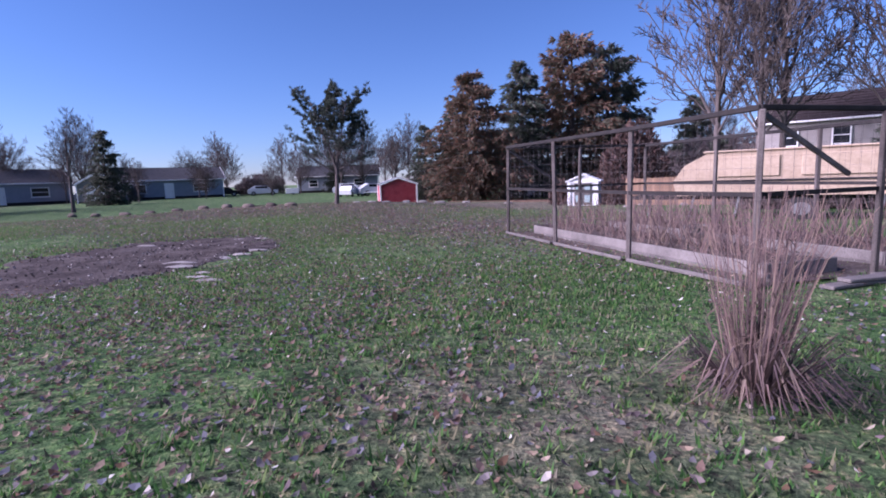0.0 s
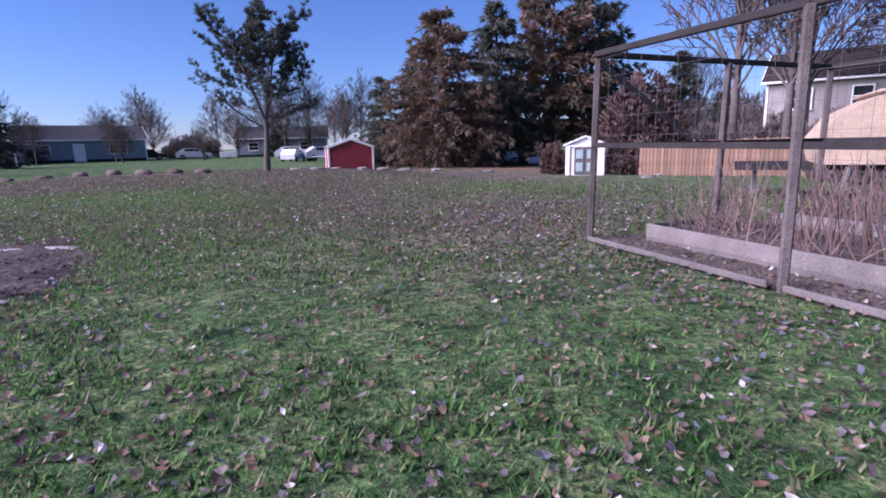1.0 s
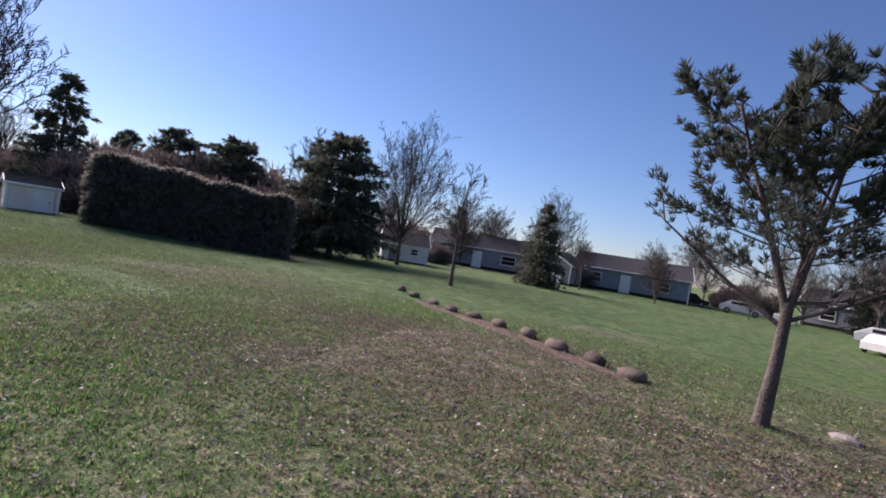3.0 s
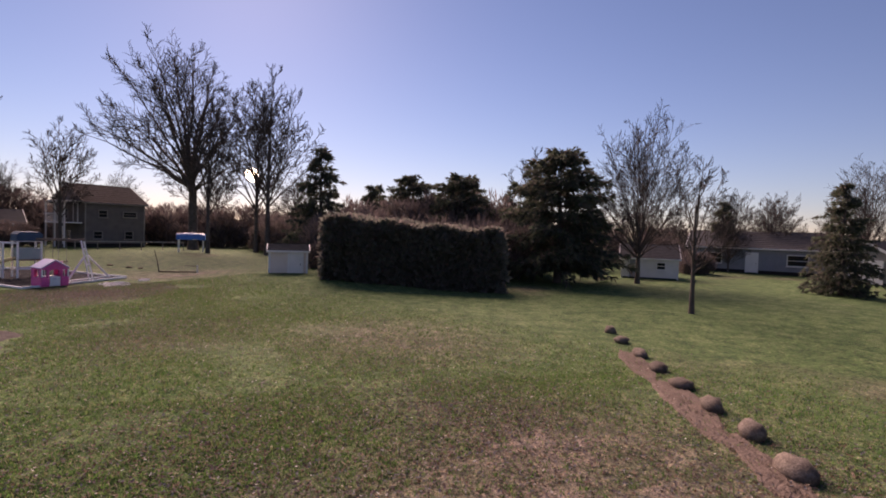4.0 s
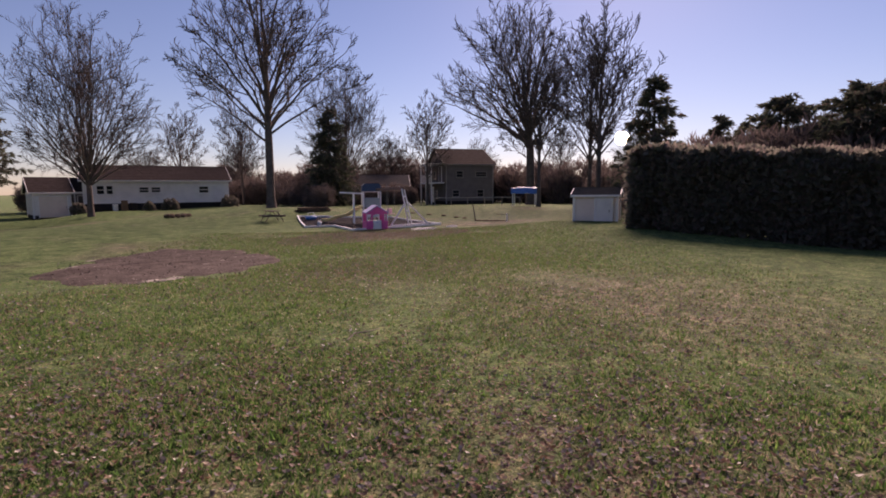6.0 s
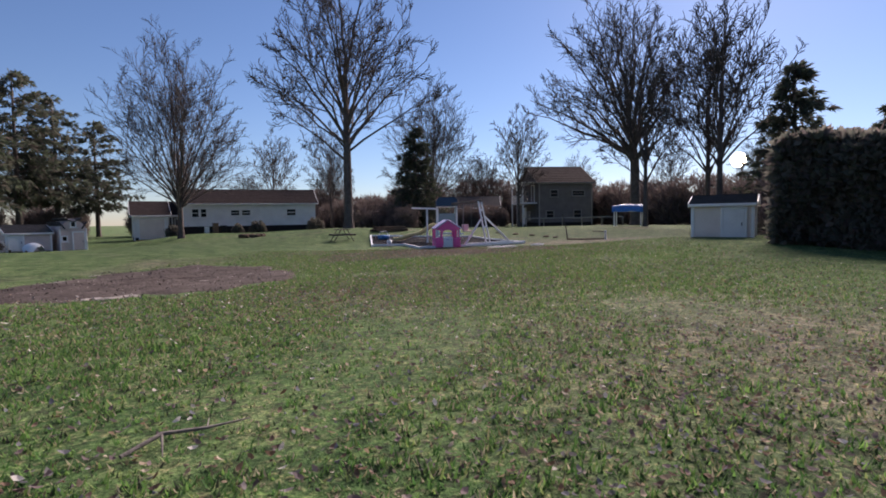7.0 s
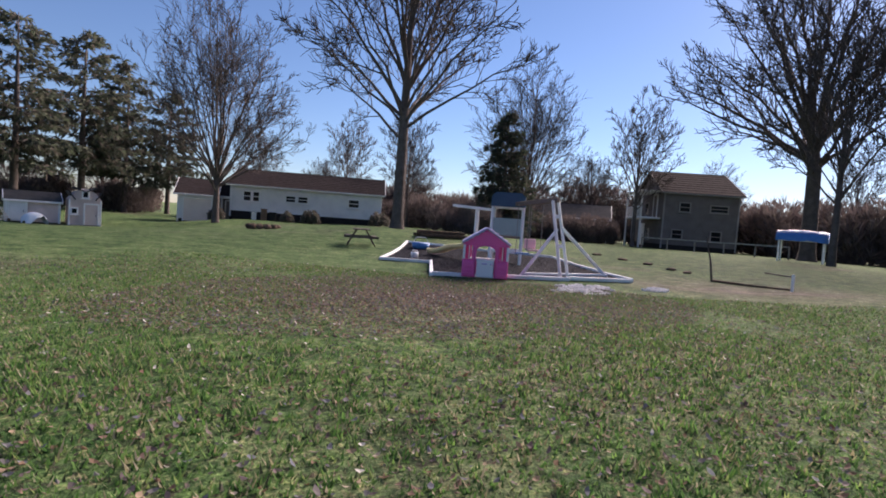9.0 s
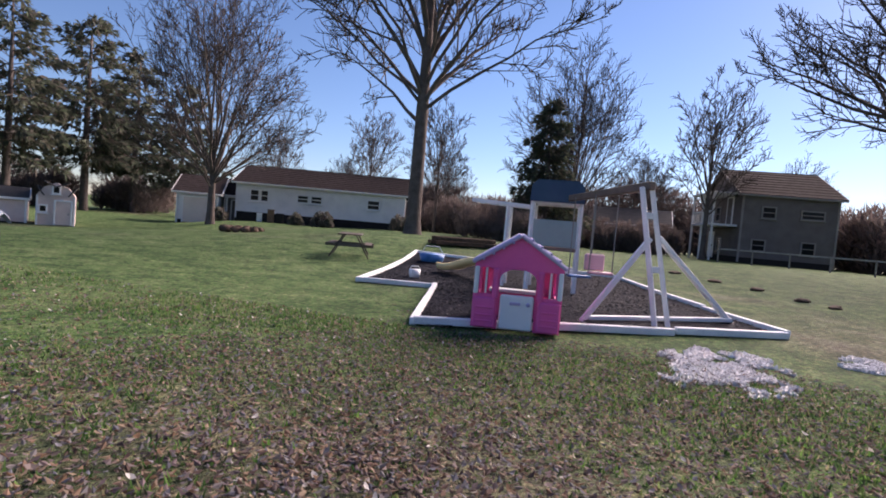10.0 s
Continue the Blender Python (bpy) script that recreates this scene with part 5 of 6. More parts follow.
# ---- play area ----
BED = [(-31.95, 4.33), (-37.6, 6.5), (-42.0, -0.6), (-37.6, -6.0), (-33.1, -0.5), (-34.6, 0.45)]


def inside(x, y, poly):
    hit = False
    for (ax, ay), (bx, by) in zip(poly, poly[1:] + poly[:1]):
        if (ay > y) != (by > y) and x < (bx - ax) * (y - ay) / (by - ay) + ax:
            hit = not hit
    return hit


def play_bed():
    rnd, bed = random.Random(9), MB()
    xs, ys = np.arange(-42.6, -31.6, 0.25), np.arange(-6.6, 6.6, 0.25)
    at = {}
    for i, x in enumerate(xs):
        for j, y in enumerate(ys):
            if all(inside(x + a, y + b, BED) for a, b in ((0, 0), (.25, 0), (.25, .25), (0, .25))):
                f = []
                for k in ((i, j), (i + 1, j), (i + 1, j + 1), (i, j + 1)):
                    if k not in at:
                        at[k] = len(bed.v)
                        X, Y = -42.6 + 0.25 * k[0], -6.6 + 0.25 * k[1]
                        bed.v.append((X, Y, gz(X, Y) + 0.05 + rnd.uniform(-0.012, 0.02)))
                    f.append(at[k])
                bed.f.append(tuple(f))
    bed.smooth = True
    tagged(part("mulch", bed, "rubber"), "black rubber mulch bed of the play area", "mulch", kind="structure")
    # strip between the grid and the border
    strip = MB()
    for (ax, ay), (bx, by) in zip(BED, BED[1:] + BED[:1]):
        d = Vector((bx - ax, by - ay, 0))
        nrm = Vector((d.y, -d.x, 0)).normalized() * -0.55
        if not inside((ax + bx) / 2 + nrm.x * 0.3, (ay + by) / 2 + nrm.y * 0.3, BED):
            nrm = -nrm
        for k in range(12):
            p, q = Vector((ax, ay, 0)) + d * k / 12, Vector((ax, ay, 0)) + d * (k + 1) / 12
            strip.add([(v.x, v.y, gz(v.x, v.y) + e) for v, e in ((p, .045), (q, .045), (q + nrm, .038), (p + nrm, .038))], [(0, 1, 2, 3)])
    tagged(part("mulch_edge", strip, "rubber"), "edge of the black rubber mulch bed", "mulch", kind="structure")
    chips = MB()
    for _ in range(12000):
        x, y = rnd.uniform(-42.3, -31.8), rnd.uniform(-5.8, 6.3)
        if inside(x, y, BED):
            rz, z, a, b = rnd.uniform(0, 3.14), gz(x, y) + 0.06, rnd.uniform(0.02, 0.045), rnd.uniform(0.008, 0.016)
            m = Matrix.Translation((x, y, z)) @ Matrix.Rotation(rz, 4, "Z") @ Matrix.Rotation(rnd.uniform(-.5, .5), 4, "X")
            chips.add([m @ Vector(v) for v in ((-a, -b, 0), (a, -b, 0.006), (a, b, 0), (-a, b, 0.012))], [(0, 1, 2, 3)])
    tagged(part("mulch_chips", chips, "chips"), "scattered black rubber chips", "mulch", kind="stuff")
    edge = thing("bed_border", "white painted timber border round the play area", "border", Matrix.Identity(4))
    for (ax, ay), (bx, by) in zip(BED, BED[1:] + BED[:1]):
        p, q = Vector((ax, ay, 0)), Vector((bx, by, 0))
        n = max(1, round((q - p).length / 2.4))
        for k in range(n):
            s, e = p.lerp(q, k / n), p.lerp(q, (k + 1) / n)
            u = (e - s).normalized() * 0.012
            s, e = s + u, e - u
            tm = part("timber", MB().beam((s.x, s.y, gz(s.x, s.y) + 0.08 + rnd.uniform(-.01, .01)), (e.x, e.y, gz(e.x, e.y) + 0.06 + rnd.uniform(-.01, .01)), 0.10, 0.11, 0.012), "timber_white", edge)


play_bed()


def playhouse():
    """Moulded plastic cottage: gabled front with arched doorway, half door, shutters, pillars."""
    e = Vector((0.777, -0.629, 0)).normalized()
    c = Vector((-33.48, 4.66, 0))
    ang = math.atan2(e.y, e.x)
    back = Vector((math.cos(ang + math.pi / 2), math.sin(ang + math.pi / 2), 0))
    # the front looks at +y of the lawn side
    m = Matrix.Translation((c.x, c.y, gz(c.x, c.y) + 0.05)) @ Matrix.Rotation(ang + math.pi, 4, "Z") @ Matrix.Scale(1.05, 4)
    t = thing("playhouse", "pink plastic toy cottage with lilac roof and white half door", "playhouse", m)
    W, D, H, rise = 1.16, 1.0, 0.88, 0.33

    def panel(name, holes, side):
        """A wall with rectangular holes: (x0, x1, z0, z1)."""
        mb = MB()
        xs = sorted({-W / 2, W / 2, *[h[0] for h in holes], *[h[1] for h in holes]}) if side else sorted({-D / 2, D / 2, *[h[0] for h in holes], *[h[1] for h in holes]})
        zs = sorted({0.0, H, *[h[2] for h in holes], *[h[3] for h in holes]})
        for a, b in zip(xs[:-1], xs[1:]):
            for lo, hi in zip(zs[:-1], zs[1:]):
                if any(h[0] <= (a + b) / 2 <= h[1] and h[2] <= (lo + hi) / 2 <= h[3] for h in holes):
                    continue
                mb.box(((a + b) / 2, 0, (lo + hi) / 2), (b - a, 0.06, hi - lo))
        return mb

    front = panel("front", [(-0.24, 0.24, 0.0, 0.80), (-0.50, -0.34, 0.46, 0.80), (0.34, 0.50, 0.46, 0.80)], True)
    # arched head of the doorway and the gable
    n = 12
    arch = [(-0.24, 0.66)] + [(-0.24 * math.cos(math.pi * k / n), 0.66 + 0.15 * math.sin(math.pi * k / n)) for k in range(n + 1)] + [(0.24, 0.66)]
    for a, b in zip(arch[1:-2], arch[2:-1]):
        front.add([(a[0], -0.03, a[1]), (b[0], -0.03, b[1]), (b[0], -0.03, 0.82), (a[0], -0.03, 0.82), (a[0], 0.03, a[1]), (b[0], 0.03, b[1]), (b[0], 0.03, 0.82), (a[0], 0.03, 0.82)],
            [(0, 1, 2, 3), (7, 6, 5, 4), (0, 4, 5, 1)])
    front.add([(-W / 2, -0.03, H), (W / 2, -0.03, H), (0, -0.03, H + rise), (-W / 2, 0.03, H), (W / 2, 0.03, H), (0, 0.03, H + rise)], [(0, 1, 2), (5, 4, 3), (0, 3, 4, 1), (1, 4, 5, 2), (2, 5, 3, 0)])
    f = part("front_wall", front, "pink", t)
    f.matrix_local = Matrix.Translation((0, -D / 2, 0))
    rear = panel("rear", [(-0.36, 0.36, 0.42, 0.78)], True)
    rear.add([(-W / 2, -0.03, H), (W / 2, -0.03, H), (0, -0.03, H + rise), (-W / 2, 0.03, H), (W / 2, 0.03, H), (0, 0.03, H + rise)], [(0, 1, 2), (5, 4, 3), (0, 3, 4, 1), (1, 4, 5, 2), (2, 5, 3, 0)])
    part("rear_wall", rear, "pink", t).matrix_local = Matrix.Translation((0, D / 2, 0))
    for sx in (-1, 1):
        part("side_wall", panel("side", [(-0.28, 0.28, 0.42, 0.78)], False), "pink", t).matrix_local = Matrix.Translation((sx * (W / 2 - 0.03), 0, 0)) @ Matrix.Rotation(math.pi / 2, 4, "Z")
        part("base_panel", MB().box((sx * 0.42, -D / 2 - 0.055, 0.21), (0.30, 0.06, 0.40), bevel=0.02), "pink", t)
        part("pilaster", MB().box((sx * 0.29, -D / 2 - 0.05, 0.60), (0.07, 0.06, 0.40), bevel=0.015), "pink", t)
        sh = part("shutter", MB().box((sx * 0.545, -D / 2 - 0.06, 0.63), (0.06, 0.05, 0.36), bevel=0.012), "plastic", t, "white plastic shutter")
        part("window_bar", MB().box((sx * 0.42, -D / 2, 0.63), (0.025, 0.04, 0.34)), "plastic", t)
        for z in (0.28, 0.18, 0.10):
            part("moulding", MB().box((sx * 0.42, -D / 2 - 0.09, z), (0.22, 0.025, 0.025), bevel=0.006), "pink", t)
        rf = MB()
        a, b = Vector((0, 0, H + rise + 0.05)), Vector((sx * (W / 2 + 0.035), 0, H - 0.02))
        d = b - a
        mm = Matrix.Translation((a + b) / 2) @ Matrix.Rotation(math.atan2(-d.z, d.x), 4, "Y")
        rf.box((0, 0, 0), (d.length, D + 0.22, 0.06), bevel=0.02, m=mm)
        for k in range(1, 5):
            rf.box((0, 0, 0), (0.03, D + 0.24, 0.03), bevel=0.008, m=mm @ Matrix.Translation((d.length * (k / 5 - 0.5), 0, 0.035)))
        part("roof_half", rf, "lilac", t, "lilac moulded roof panel")
    hd = part("half_door", MB().box((0, -D / 2 - 0.05, 0.24), (0.44, 0.05, 0.46), bevel=0.02), "plastic", t, "white plastic half door")
    part("door_knob", MB().box((0.15, -D / 2 - 0.09, 0.36), (0.05, 0.05, 0.05), bevel=0.015), "lilac", hd)
    part("letter_slot", MB().box((-0.02, -D / 2 - 0.085, 0.36), (0.14, 0.02, 0.04), bevel=0.006), "lilac", hd)
    part("kitchen_shelf", MB().box((0, D / 2 - 0.14, 0.42), (0.8, 0.2, 0.05), bevel=0.012), "plastic", t)


playhouse()


def swing_set():
    t = thing("swing_set", "white timber swing set with tower, slide and blue canopy", "playset", Matrix.Identity(4))

    def g(x, y, z=0.0):
        return Vector((x, y, gz(x, y) + 0.05 + z))

    base, top = g(-35.9, 5.42, -0.05), g(-35.66, 5.06, 2.22)
    tw = Vector((-37.45, 1.15, 0))
    # end frame: a close pair of uprights with two splayed braces and a foot bar
    knee = base.lerp(top, 0.64)
    part("leg", MB().beam(g(-34.85, 4.66, -0.05), knee + Vector((0.05, 0, 0)), 0.085, 0.085, 0.012), "timber_white", t)
    part("leg", MB().beam(g(-37.84, 5.46, -0.05), knee + Vector((-0.12, 0.02, 0.03)), 0.085, 0.085, 0.012), "timber_white", t)
    for k in (-0.12, 0.12):
        part("upright", MB().beam(base + Vector((k, -0.3 * k, 0)), top + Vector((k * 0.75, -0.2 * k, 0)), 0.10, 0.08, 0.01), "timber_white", t)
    for f in (0.42, 0.80):
        c = base.lerp(top, f)
        part("rung", MB().beam(c + Vector((-0.11, 0.03, 0)), c + Vector((0.11, -0.03, 0)), 0.04, 0.10, 0.008), "timber_white", t)
    part("foot_bar", MB().beam(g(-34.95, 4.72, 0.06), g(-37.75, 5.48, 0.06), 0.09, 0.07, 0.01), "timber_white", t)
    end = g(tw.x, tw.y, 2.2) + Vector((0.2, 0.6, 0))
    part("swing_beam", MB().beam(top + Vector((0, 0.1, 0.03)), end, 0.11, 0.14, 0.015), "cedar", t)
    # swings
    u = (end - top)
    for f, mat, low in ((0.42, "pale_pink", 0.72), (0.72, "blue", 0.55)):
        c = top + u * f
        s = Vector((-u.y, u.x, 0)).normalized() * 0.23
        seat = Vector((c.x, c.y, gz(c.x, c.y) + low))
        sw = part("swing_seat", MB().box((0, 0, 0), (0.46, 0.2, 0.05), bevel=0.015, m=Matrix.Translation(seat) @ Matrix.Rotation(math.atan2(s.y, s.x), 4, "Z")), mat, t, "plastic swing seat")
        for k in (-1, 1):
            part("chain", MB().tube([seat + s * k, c + s * k + Vector((0, 0, -0.05))], [0.012, 0.012], 5), "metal", sw)
        if mat == "pale_pink":
            part("seat_back", MB().box((0, 0, 0), (0.40, 0.06, 0.32), bevel=0.03, m=Matrix.Translation(seat + Vector((0.08, -0.1, 0.2))) @ Matrix.Rotation(math.atan2(s.y, s.x), 4, "Z")), "pale_pink", sw)
    # tower
    ang = radians(135)
    m = Matrix.Translation(g(tw.x, tw.y)) @ Matrix.Rotation(ang, 4, "Z")
    S = 0.55
    for sx in (-1, 1):
        for sy in (-1, 1):
            part("tower_post", MB().beam(m @ Vector((sx * S, sy * S, -0.1)), m @ Vector((sx * S, sy * S, 2.12)), 0.09, 0.09, 0.012), "timber_white", t)
    part("deck", MB().box((0, 0, 0), (1.16, 1.16, 0.08), bevel=0.01, m=m @ Matrix.Translation((0, 0, 1.0))), "cedar", t)
    for k, (x, y, a) in enumerate(((0, -S, 0), (0, S, 0), (S, 0, 90), (-S, 0, 90))):
        if k != 3:
            part("side_panel", MB().box((0, 0, 0), (1.0, 0.04, 0.62), bevel=0.012, m=m @ Matrix.Translation((x, y, 1.36)) @ Matrix.Rotation(radians(a), 4, "Z")), "panel", t, "pale green wall panel")
        part("top_plate", MB().box((0, 0, 0), (1.2, 0.07, 0.09), bevel=0.01, m=m @ Matrix.Translation((x, y, 2.08)) @ Matrix.Rotation(radians(a), 4, "Z")), "timber_white", t)
        part("lower_rail", MB().box((0, 0, 0), (1.1, 0.05, 0.09), bevel=0.01, m=m @ Matrix.Translation((x, y, 0.5)) @ Matrix.Rotation(radians(a), 4, "Z")), "timber_white", t)
    cn = MB()
    prof = [(-0.62, 2.08), (-0.6, 2.46), (-0.46, 2.6), (0.46, 2.6), (0.6, 2.46), (0.62, 2.08)]
    for (a, za), (b, zb) in zip(prof[:-1], prof[1:]):
        vs = [(a, -0.64, za), (b, -0.64, zb), (b, 0.64, zb), (a, 0.64, za)]
        cn.add([m @ Vector(v) for v in vs] + [m @ Vector((v[0], v[1], v[2] - 0.02)) for v in vs], [(0, 1, 2, 3), (7, 6, 5, 4), (0, 4, 5, 1), (2, 6, 7, 3)])
    for y in (-0.64, 0.64):
        cn.add([m @ Vector((x, y, z)) for x, z in prof] + [m @ Vector((x, y * 0.98, z)) for x, z in prof], [tuple(range(6)), tuple(reversed(range(6, 12)))])
    part("canopy", cn, "canopy", t, "dark blue canvas canopy")
    # slide towards the lawn
    a, b = m @ Vector((-0.6, 0.1, 1.02)), g(-36.4, -2.2, 0.14)
    d = (b - a)
    side = Vector((-d.y, d.x, 0)).normalized()
    sl = MB()
    n = 10
    for i in range(n + 1):
        f = i / n
        p = a + d * f + Vector((0, 0, -0.16 * math.sin(f * math.pi) + 0.05 * math.sin(f * math.pi * 4)))
        for o, z in ((-0.26, 0.14), (-0.22, 0.0), (0.22, 0.0), (0.26, 0.14), (0.29, 0.12), (0.22, -0.04), (-0.22, -0.04), (-0.29, 0.12)):
            sl.v.append(tuple(p + side * o + Vector((0, 0, z))))
    for i in range(n):
        for j in range(8):
            sl.f.append((i * 8 + j, i * 8 + (j + 1) % 8, (i + 1) * 8 + (j + 1) % 8, (i + 1) * 8 + j))
    sl.smooth = True
    part("slide", sl, "yellow", t, "pale yellow plastic slide")
    # side extension: rail frame reaching away from the tower
    for y in (-0.3, 0.3):
        part("climbing_bar", MB().beam(m @ Vector((-0.55, y, 1.95)), m @ Vector((-2.05, y, 2.02)), 0.07, 0.09, 0.01), "timber_white", t)
        foot = m @ Vector((-1.15, y, 0))
        part("bar_post", MB().beam((foot.x, foot.y, gz(foot.x, foot.y) - 0.05), m @ Vector((-1.15, y, 1.95)), 0.08, 0.08, 0.01), "timber_white", t)
    for k in range(6):
        part("bar_rung", MB().beam(m @ Vector((-0.75 - 0.24 * k, -0.28, 1.97)), m @ Vector((-0.75 - 0.24 * k, 0.28, 1.97)), 0.03, 0.03), "metal", t)


swing_set()


def tub(m, name, label, mat, r, h):
    """A round open tub with a rolled rim."""
    mb = MB()
    mb.smooth = True
    mb.tube([(0, 0, 0), (0, 0, h), (0, 0, h + 0.015), (0, 0, h), (0, 0, 0.03)], [r * 0.85, r, r * 1.06, r * 0.95, r * 0.8], 20)
    t = thing(name, label, "toy", m)
    part("shell", mb, mat, t)
    part("handle", MB().tube([(-r, 0, h), (-r * 0.6, 0, h + r * 0.6), (r * 0.6, 0, h + r * 0.6), (r, 0, h)], [0.01] * 4, 5), "plastic", t)
    return t


tub(place(-37.2, -4.2, 0, 0.05), "paddling_tub", "blue plastic tub on the rubber mulch", "blue", 0.42, 0.25)
tub(place(-34.9, -1.1, 0, 0.05), "bucket", "white plastic bucket on the rubber mulch", "plastic", 0.15, 0.2)


def picnic_table():
    t = thing("picnic_table", "weathered picnic table beyond the play area", "table", place(-34.9, -5.6, 65))
    for i in range(5):
        part("top_board", MB().box((0, -0.30 + 0.15 * i, 0.74), (1.7, 0.135, 0.04), bevel=0.008), "wood", t)
    for sy in (-1, 1):
        part("bench", MB().box((0, sy * 0.58, 0.44), (1.7, 0.22, 0.04), bevel=0.008), "wood", t)
        for sx in (-1, 1):
            part("leg", MB().beam((sx * 0.6, sy * 0.62, 0), (sx * 0.6, sy * 0.2, 0.73), 0.09, 0.04, 0.006), "wood", t)
    for sx in (-1, 1):
        part("brace", MB().box((sx * 0.6, 0, 0.40), (0.04, 1.5, 0.09), bevel=0.006), "wood", t)


picnic_table()


def timber_stack():
    """Old landscape timbers stacked in two layers."""
    t = thing("timber_stack", "low stack of brown landscape timbers behind the play area", "timber stack", place(-40.4, -7.2, -15))
    rnd = random.Random(6)
    for layer in range(2):
        for i in range(4 - layer):
            x = rnd.uniform(-0.2, 0.2)
            part("timber", MB().beam((x - 1.3, -0.3 + 0.2 * i + 0.1 * layer, 0.1 + 0.17 * layer), (x + 1.3, -0.3 + 0.2 * i + 0.1 * layer + rnd.uniform(-.04, .04), 0.1 + 0.17 * layer), 0.17, 0.16, 0.02), "log", t)


timber_stack()


def leaning_frame():
    """A dark leaning post and a low pale stake joined by a bar on the ground."""
    a, b = Vector((-41.8, 6.7, 0)), Vector((-41.0, 9.4, 0))
    t = thing("old_frame", "dark leaning post with a low bar on the lawn", "post", Matrix.Identity(4))
    A, B = Vector((a.x, a.y, gz(a.x, a.y))), Vector((b.x, b.y, gz(b.x, b.y)))
    part("post", MB().tube([A - Vector((0, 0, 0.1)), A + Vector((0.05, -0.1, 0.7)), A + Vector((0.16, -0.26, 1.5))], [0.035, 0.03, 0.022], 8), "wood", t)
    part("base_bar", MB().tube([A + Vector((0, 0, 0.04)), A.lerp(B, 0.5) + Vector((0, 0, 0.03)), B + Vector((0, 0, 0.05))], [0.04, 0.035, 0.03], 8), "log", t)
    part("stake", MB().box((B.x, B.y, B.z + 0.22), (0.07, 0.07, 0.54), bevel=0.01), "trim", t, "short white stake")
    part("side_bar", MB().tube([B + Vector((0, 0, 0.42)), B + Vector((-0.1, -0.8, 0.45))], [0.02, 0.016], 6), "wood", t)


leaning_frame()


def tarp_stand():
    t = thing("covered_stand", "white-legged stand under a bright blue tarpaulin", "stand", facing(-60.0, 2.6, -25, 12) @ Matrix.Translation((0, 0, 0.6)) @ Matrix.Scale(0.74, 4))
    for sx in (-1, 1):
        for sy in (-1, 1):
            part("leg", MB().beam((sx * 1.5, sy * 0.8, -0.8), (sx * 1.5, sy * 0.8, 1.05), 0.12, 0.12, 0.015), "trim", t)
    part("shelf", MB().box((0, 0, 0.95), (3.3, 1.9, 0.1), bevel=0.02), "trim", t)
    mb, n = MB(), 9
    prof = [(-1.05, 0.98), (-1.0, 1.35), (-0.6, 1.68), (0.0, 1.78), (0.6, 1.68), (1.0, 1.35), (1.05, 0.98)]
    rnd = random.Random(5)
    for i in range(n):
        x = -1.75 + 3.5 * i / (n - 1)
        for y, z in prof:
            mb.v.append((x + rnd.uniform(-.02, .02), y, z + (rnd.uniform(-.05, .05) if z > 1.1 else rnd.uniform(-0.1, 0.03)) - 0.08 * abs(x / 1.75) ** 3))
    k = len(prof)
    for i in range(n - 1):
        for j in range(k - 1):
            mb.f.append((i * k + j, (i + 1) * k + j, (i + 1) * k + j + 1, i * k + j + 1))
    mb.f += [tuple(range(k)), tuple((n - 1) * k + j for j in reversed(range(k)))]
    mb.smooth = True
    part("tarpaulin", mb, "blue", t, "bright blue sheet")


tarp_stand()

# low deck rail before the brown house
rail = thing("deck_rail", "long low pale rail before the brown house", "railing", Matrix.Identity(4))
pa, pb = Vector((-60.5, -8.5, 0)), Vector((-62.5, 1.0, 0))
for i in range(6):
    p = pa.lerp(pb, i / 5)
    part("post", MB().box((p.x, p.y, gz(p.x, p.y) + 0.4), (0.08, 0.08, 1.0), bevel=0.01), "slab", rail)
for z in (0.86,):
    part("rail", MB().beam(pa + Vector((0, 0, gz(pa.x, pa.y) + z)), pb + Vector((0, 0, gz(pb.x, pb.y) + z)), 0.05, 0.09), "slab", rail)

# firewood, covered heap and bins by the sheds and the house
pile = thing("firewood_stack", "pale split firewood stacked beside the grey shed", "firewood", facing(-20.6, -27.2, -26, 10))
wr = random.Random(44)
for row in range(5):
    for k in range(9 - row):
        x, z = -0.9 + 0.2 * k + 0.1 * row, 0.1 + 0.17 * row
        part("log", MB().tube([(x, -0.25 + wr.uniform(-.04, .04), z), (x, 0.25 + wr.uniform(-.04, .04), z)], [wr.uniform(0.075, 0.1)] * 2, 7), "cream" if wr.random() < 0.5 else "fence", pile)
heap = thing("covered_heap", "heap under a pale blue sheet beside the grey shed", "heap", facing(-22.6, -26.6, -26, 10))
hm = lumpy_disc(0, 0, 0.7, 0.5, 0, 31, 0.0, 8, 24)
hm.v = [(x, y, 0.75 * max(0.0, 1 - (x / 0.75) ** 2 - (y / 0.55) ** 2) ** 0.5 - 0.03) for x, y, z in hm.v]
part("sheet", hm, "plastic", heap)
for x, y, mt, w, h, lb in ((-38.4, -31.3, "fence", 0.5, 0.95, "orange-brown bin by the house wall"), (-39.0, -30.8, "dark", 0.55, 0.7, "dark bin by the house wall"), (-37.6, -31.5, "trim", 0.4, 0.6, "white tub by the house wall")):
    bin_ = thing("garden_bin", lb, "bin", facing(x, y, -28, 10))
    part("body", MB().box((0, 0, h / 2), (w, w, h), bevel=0.04), mt, bin_)
    part("lid", MB().box((0, 0, h + 0.03), (w + 0.06, w + 0.06, 0.07), bevel=0.02), mt, bin_)

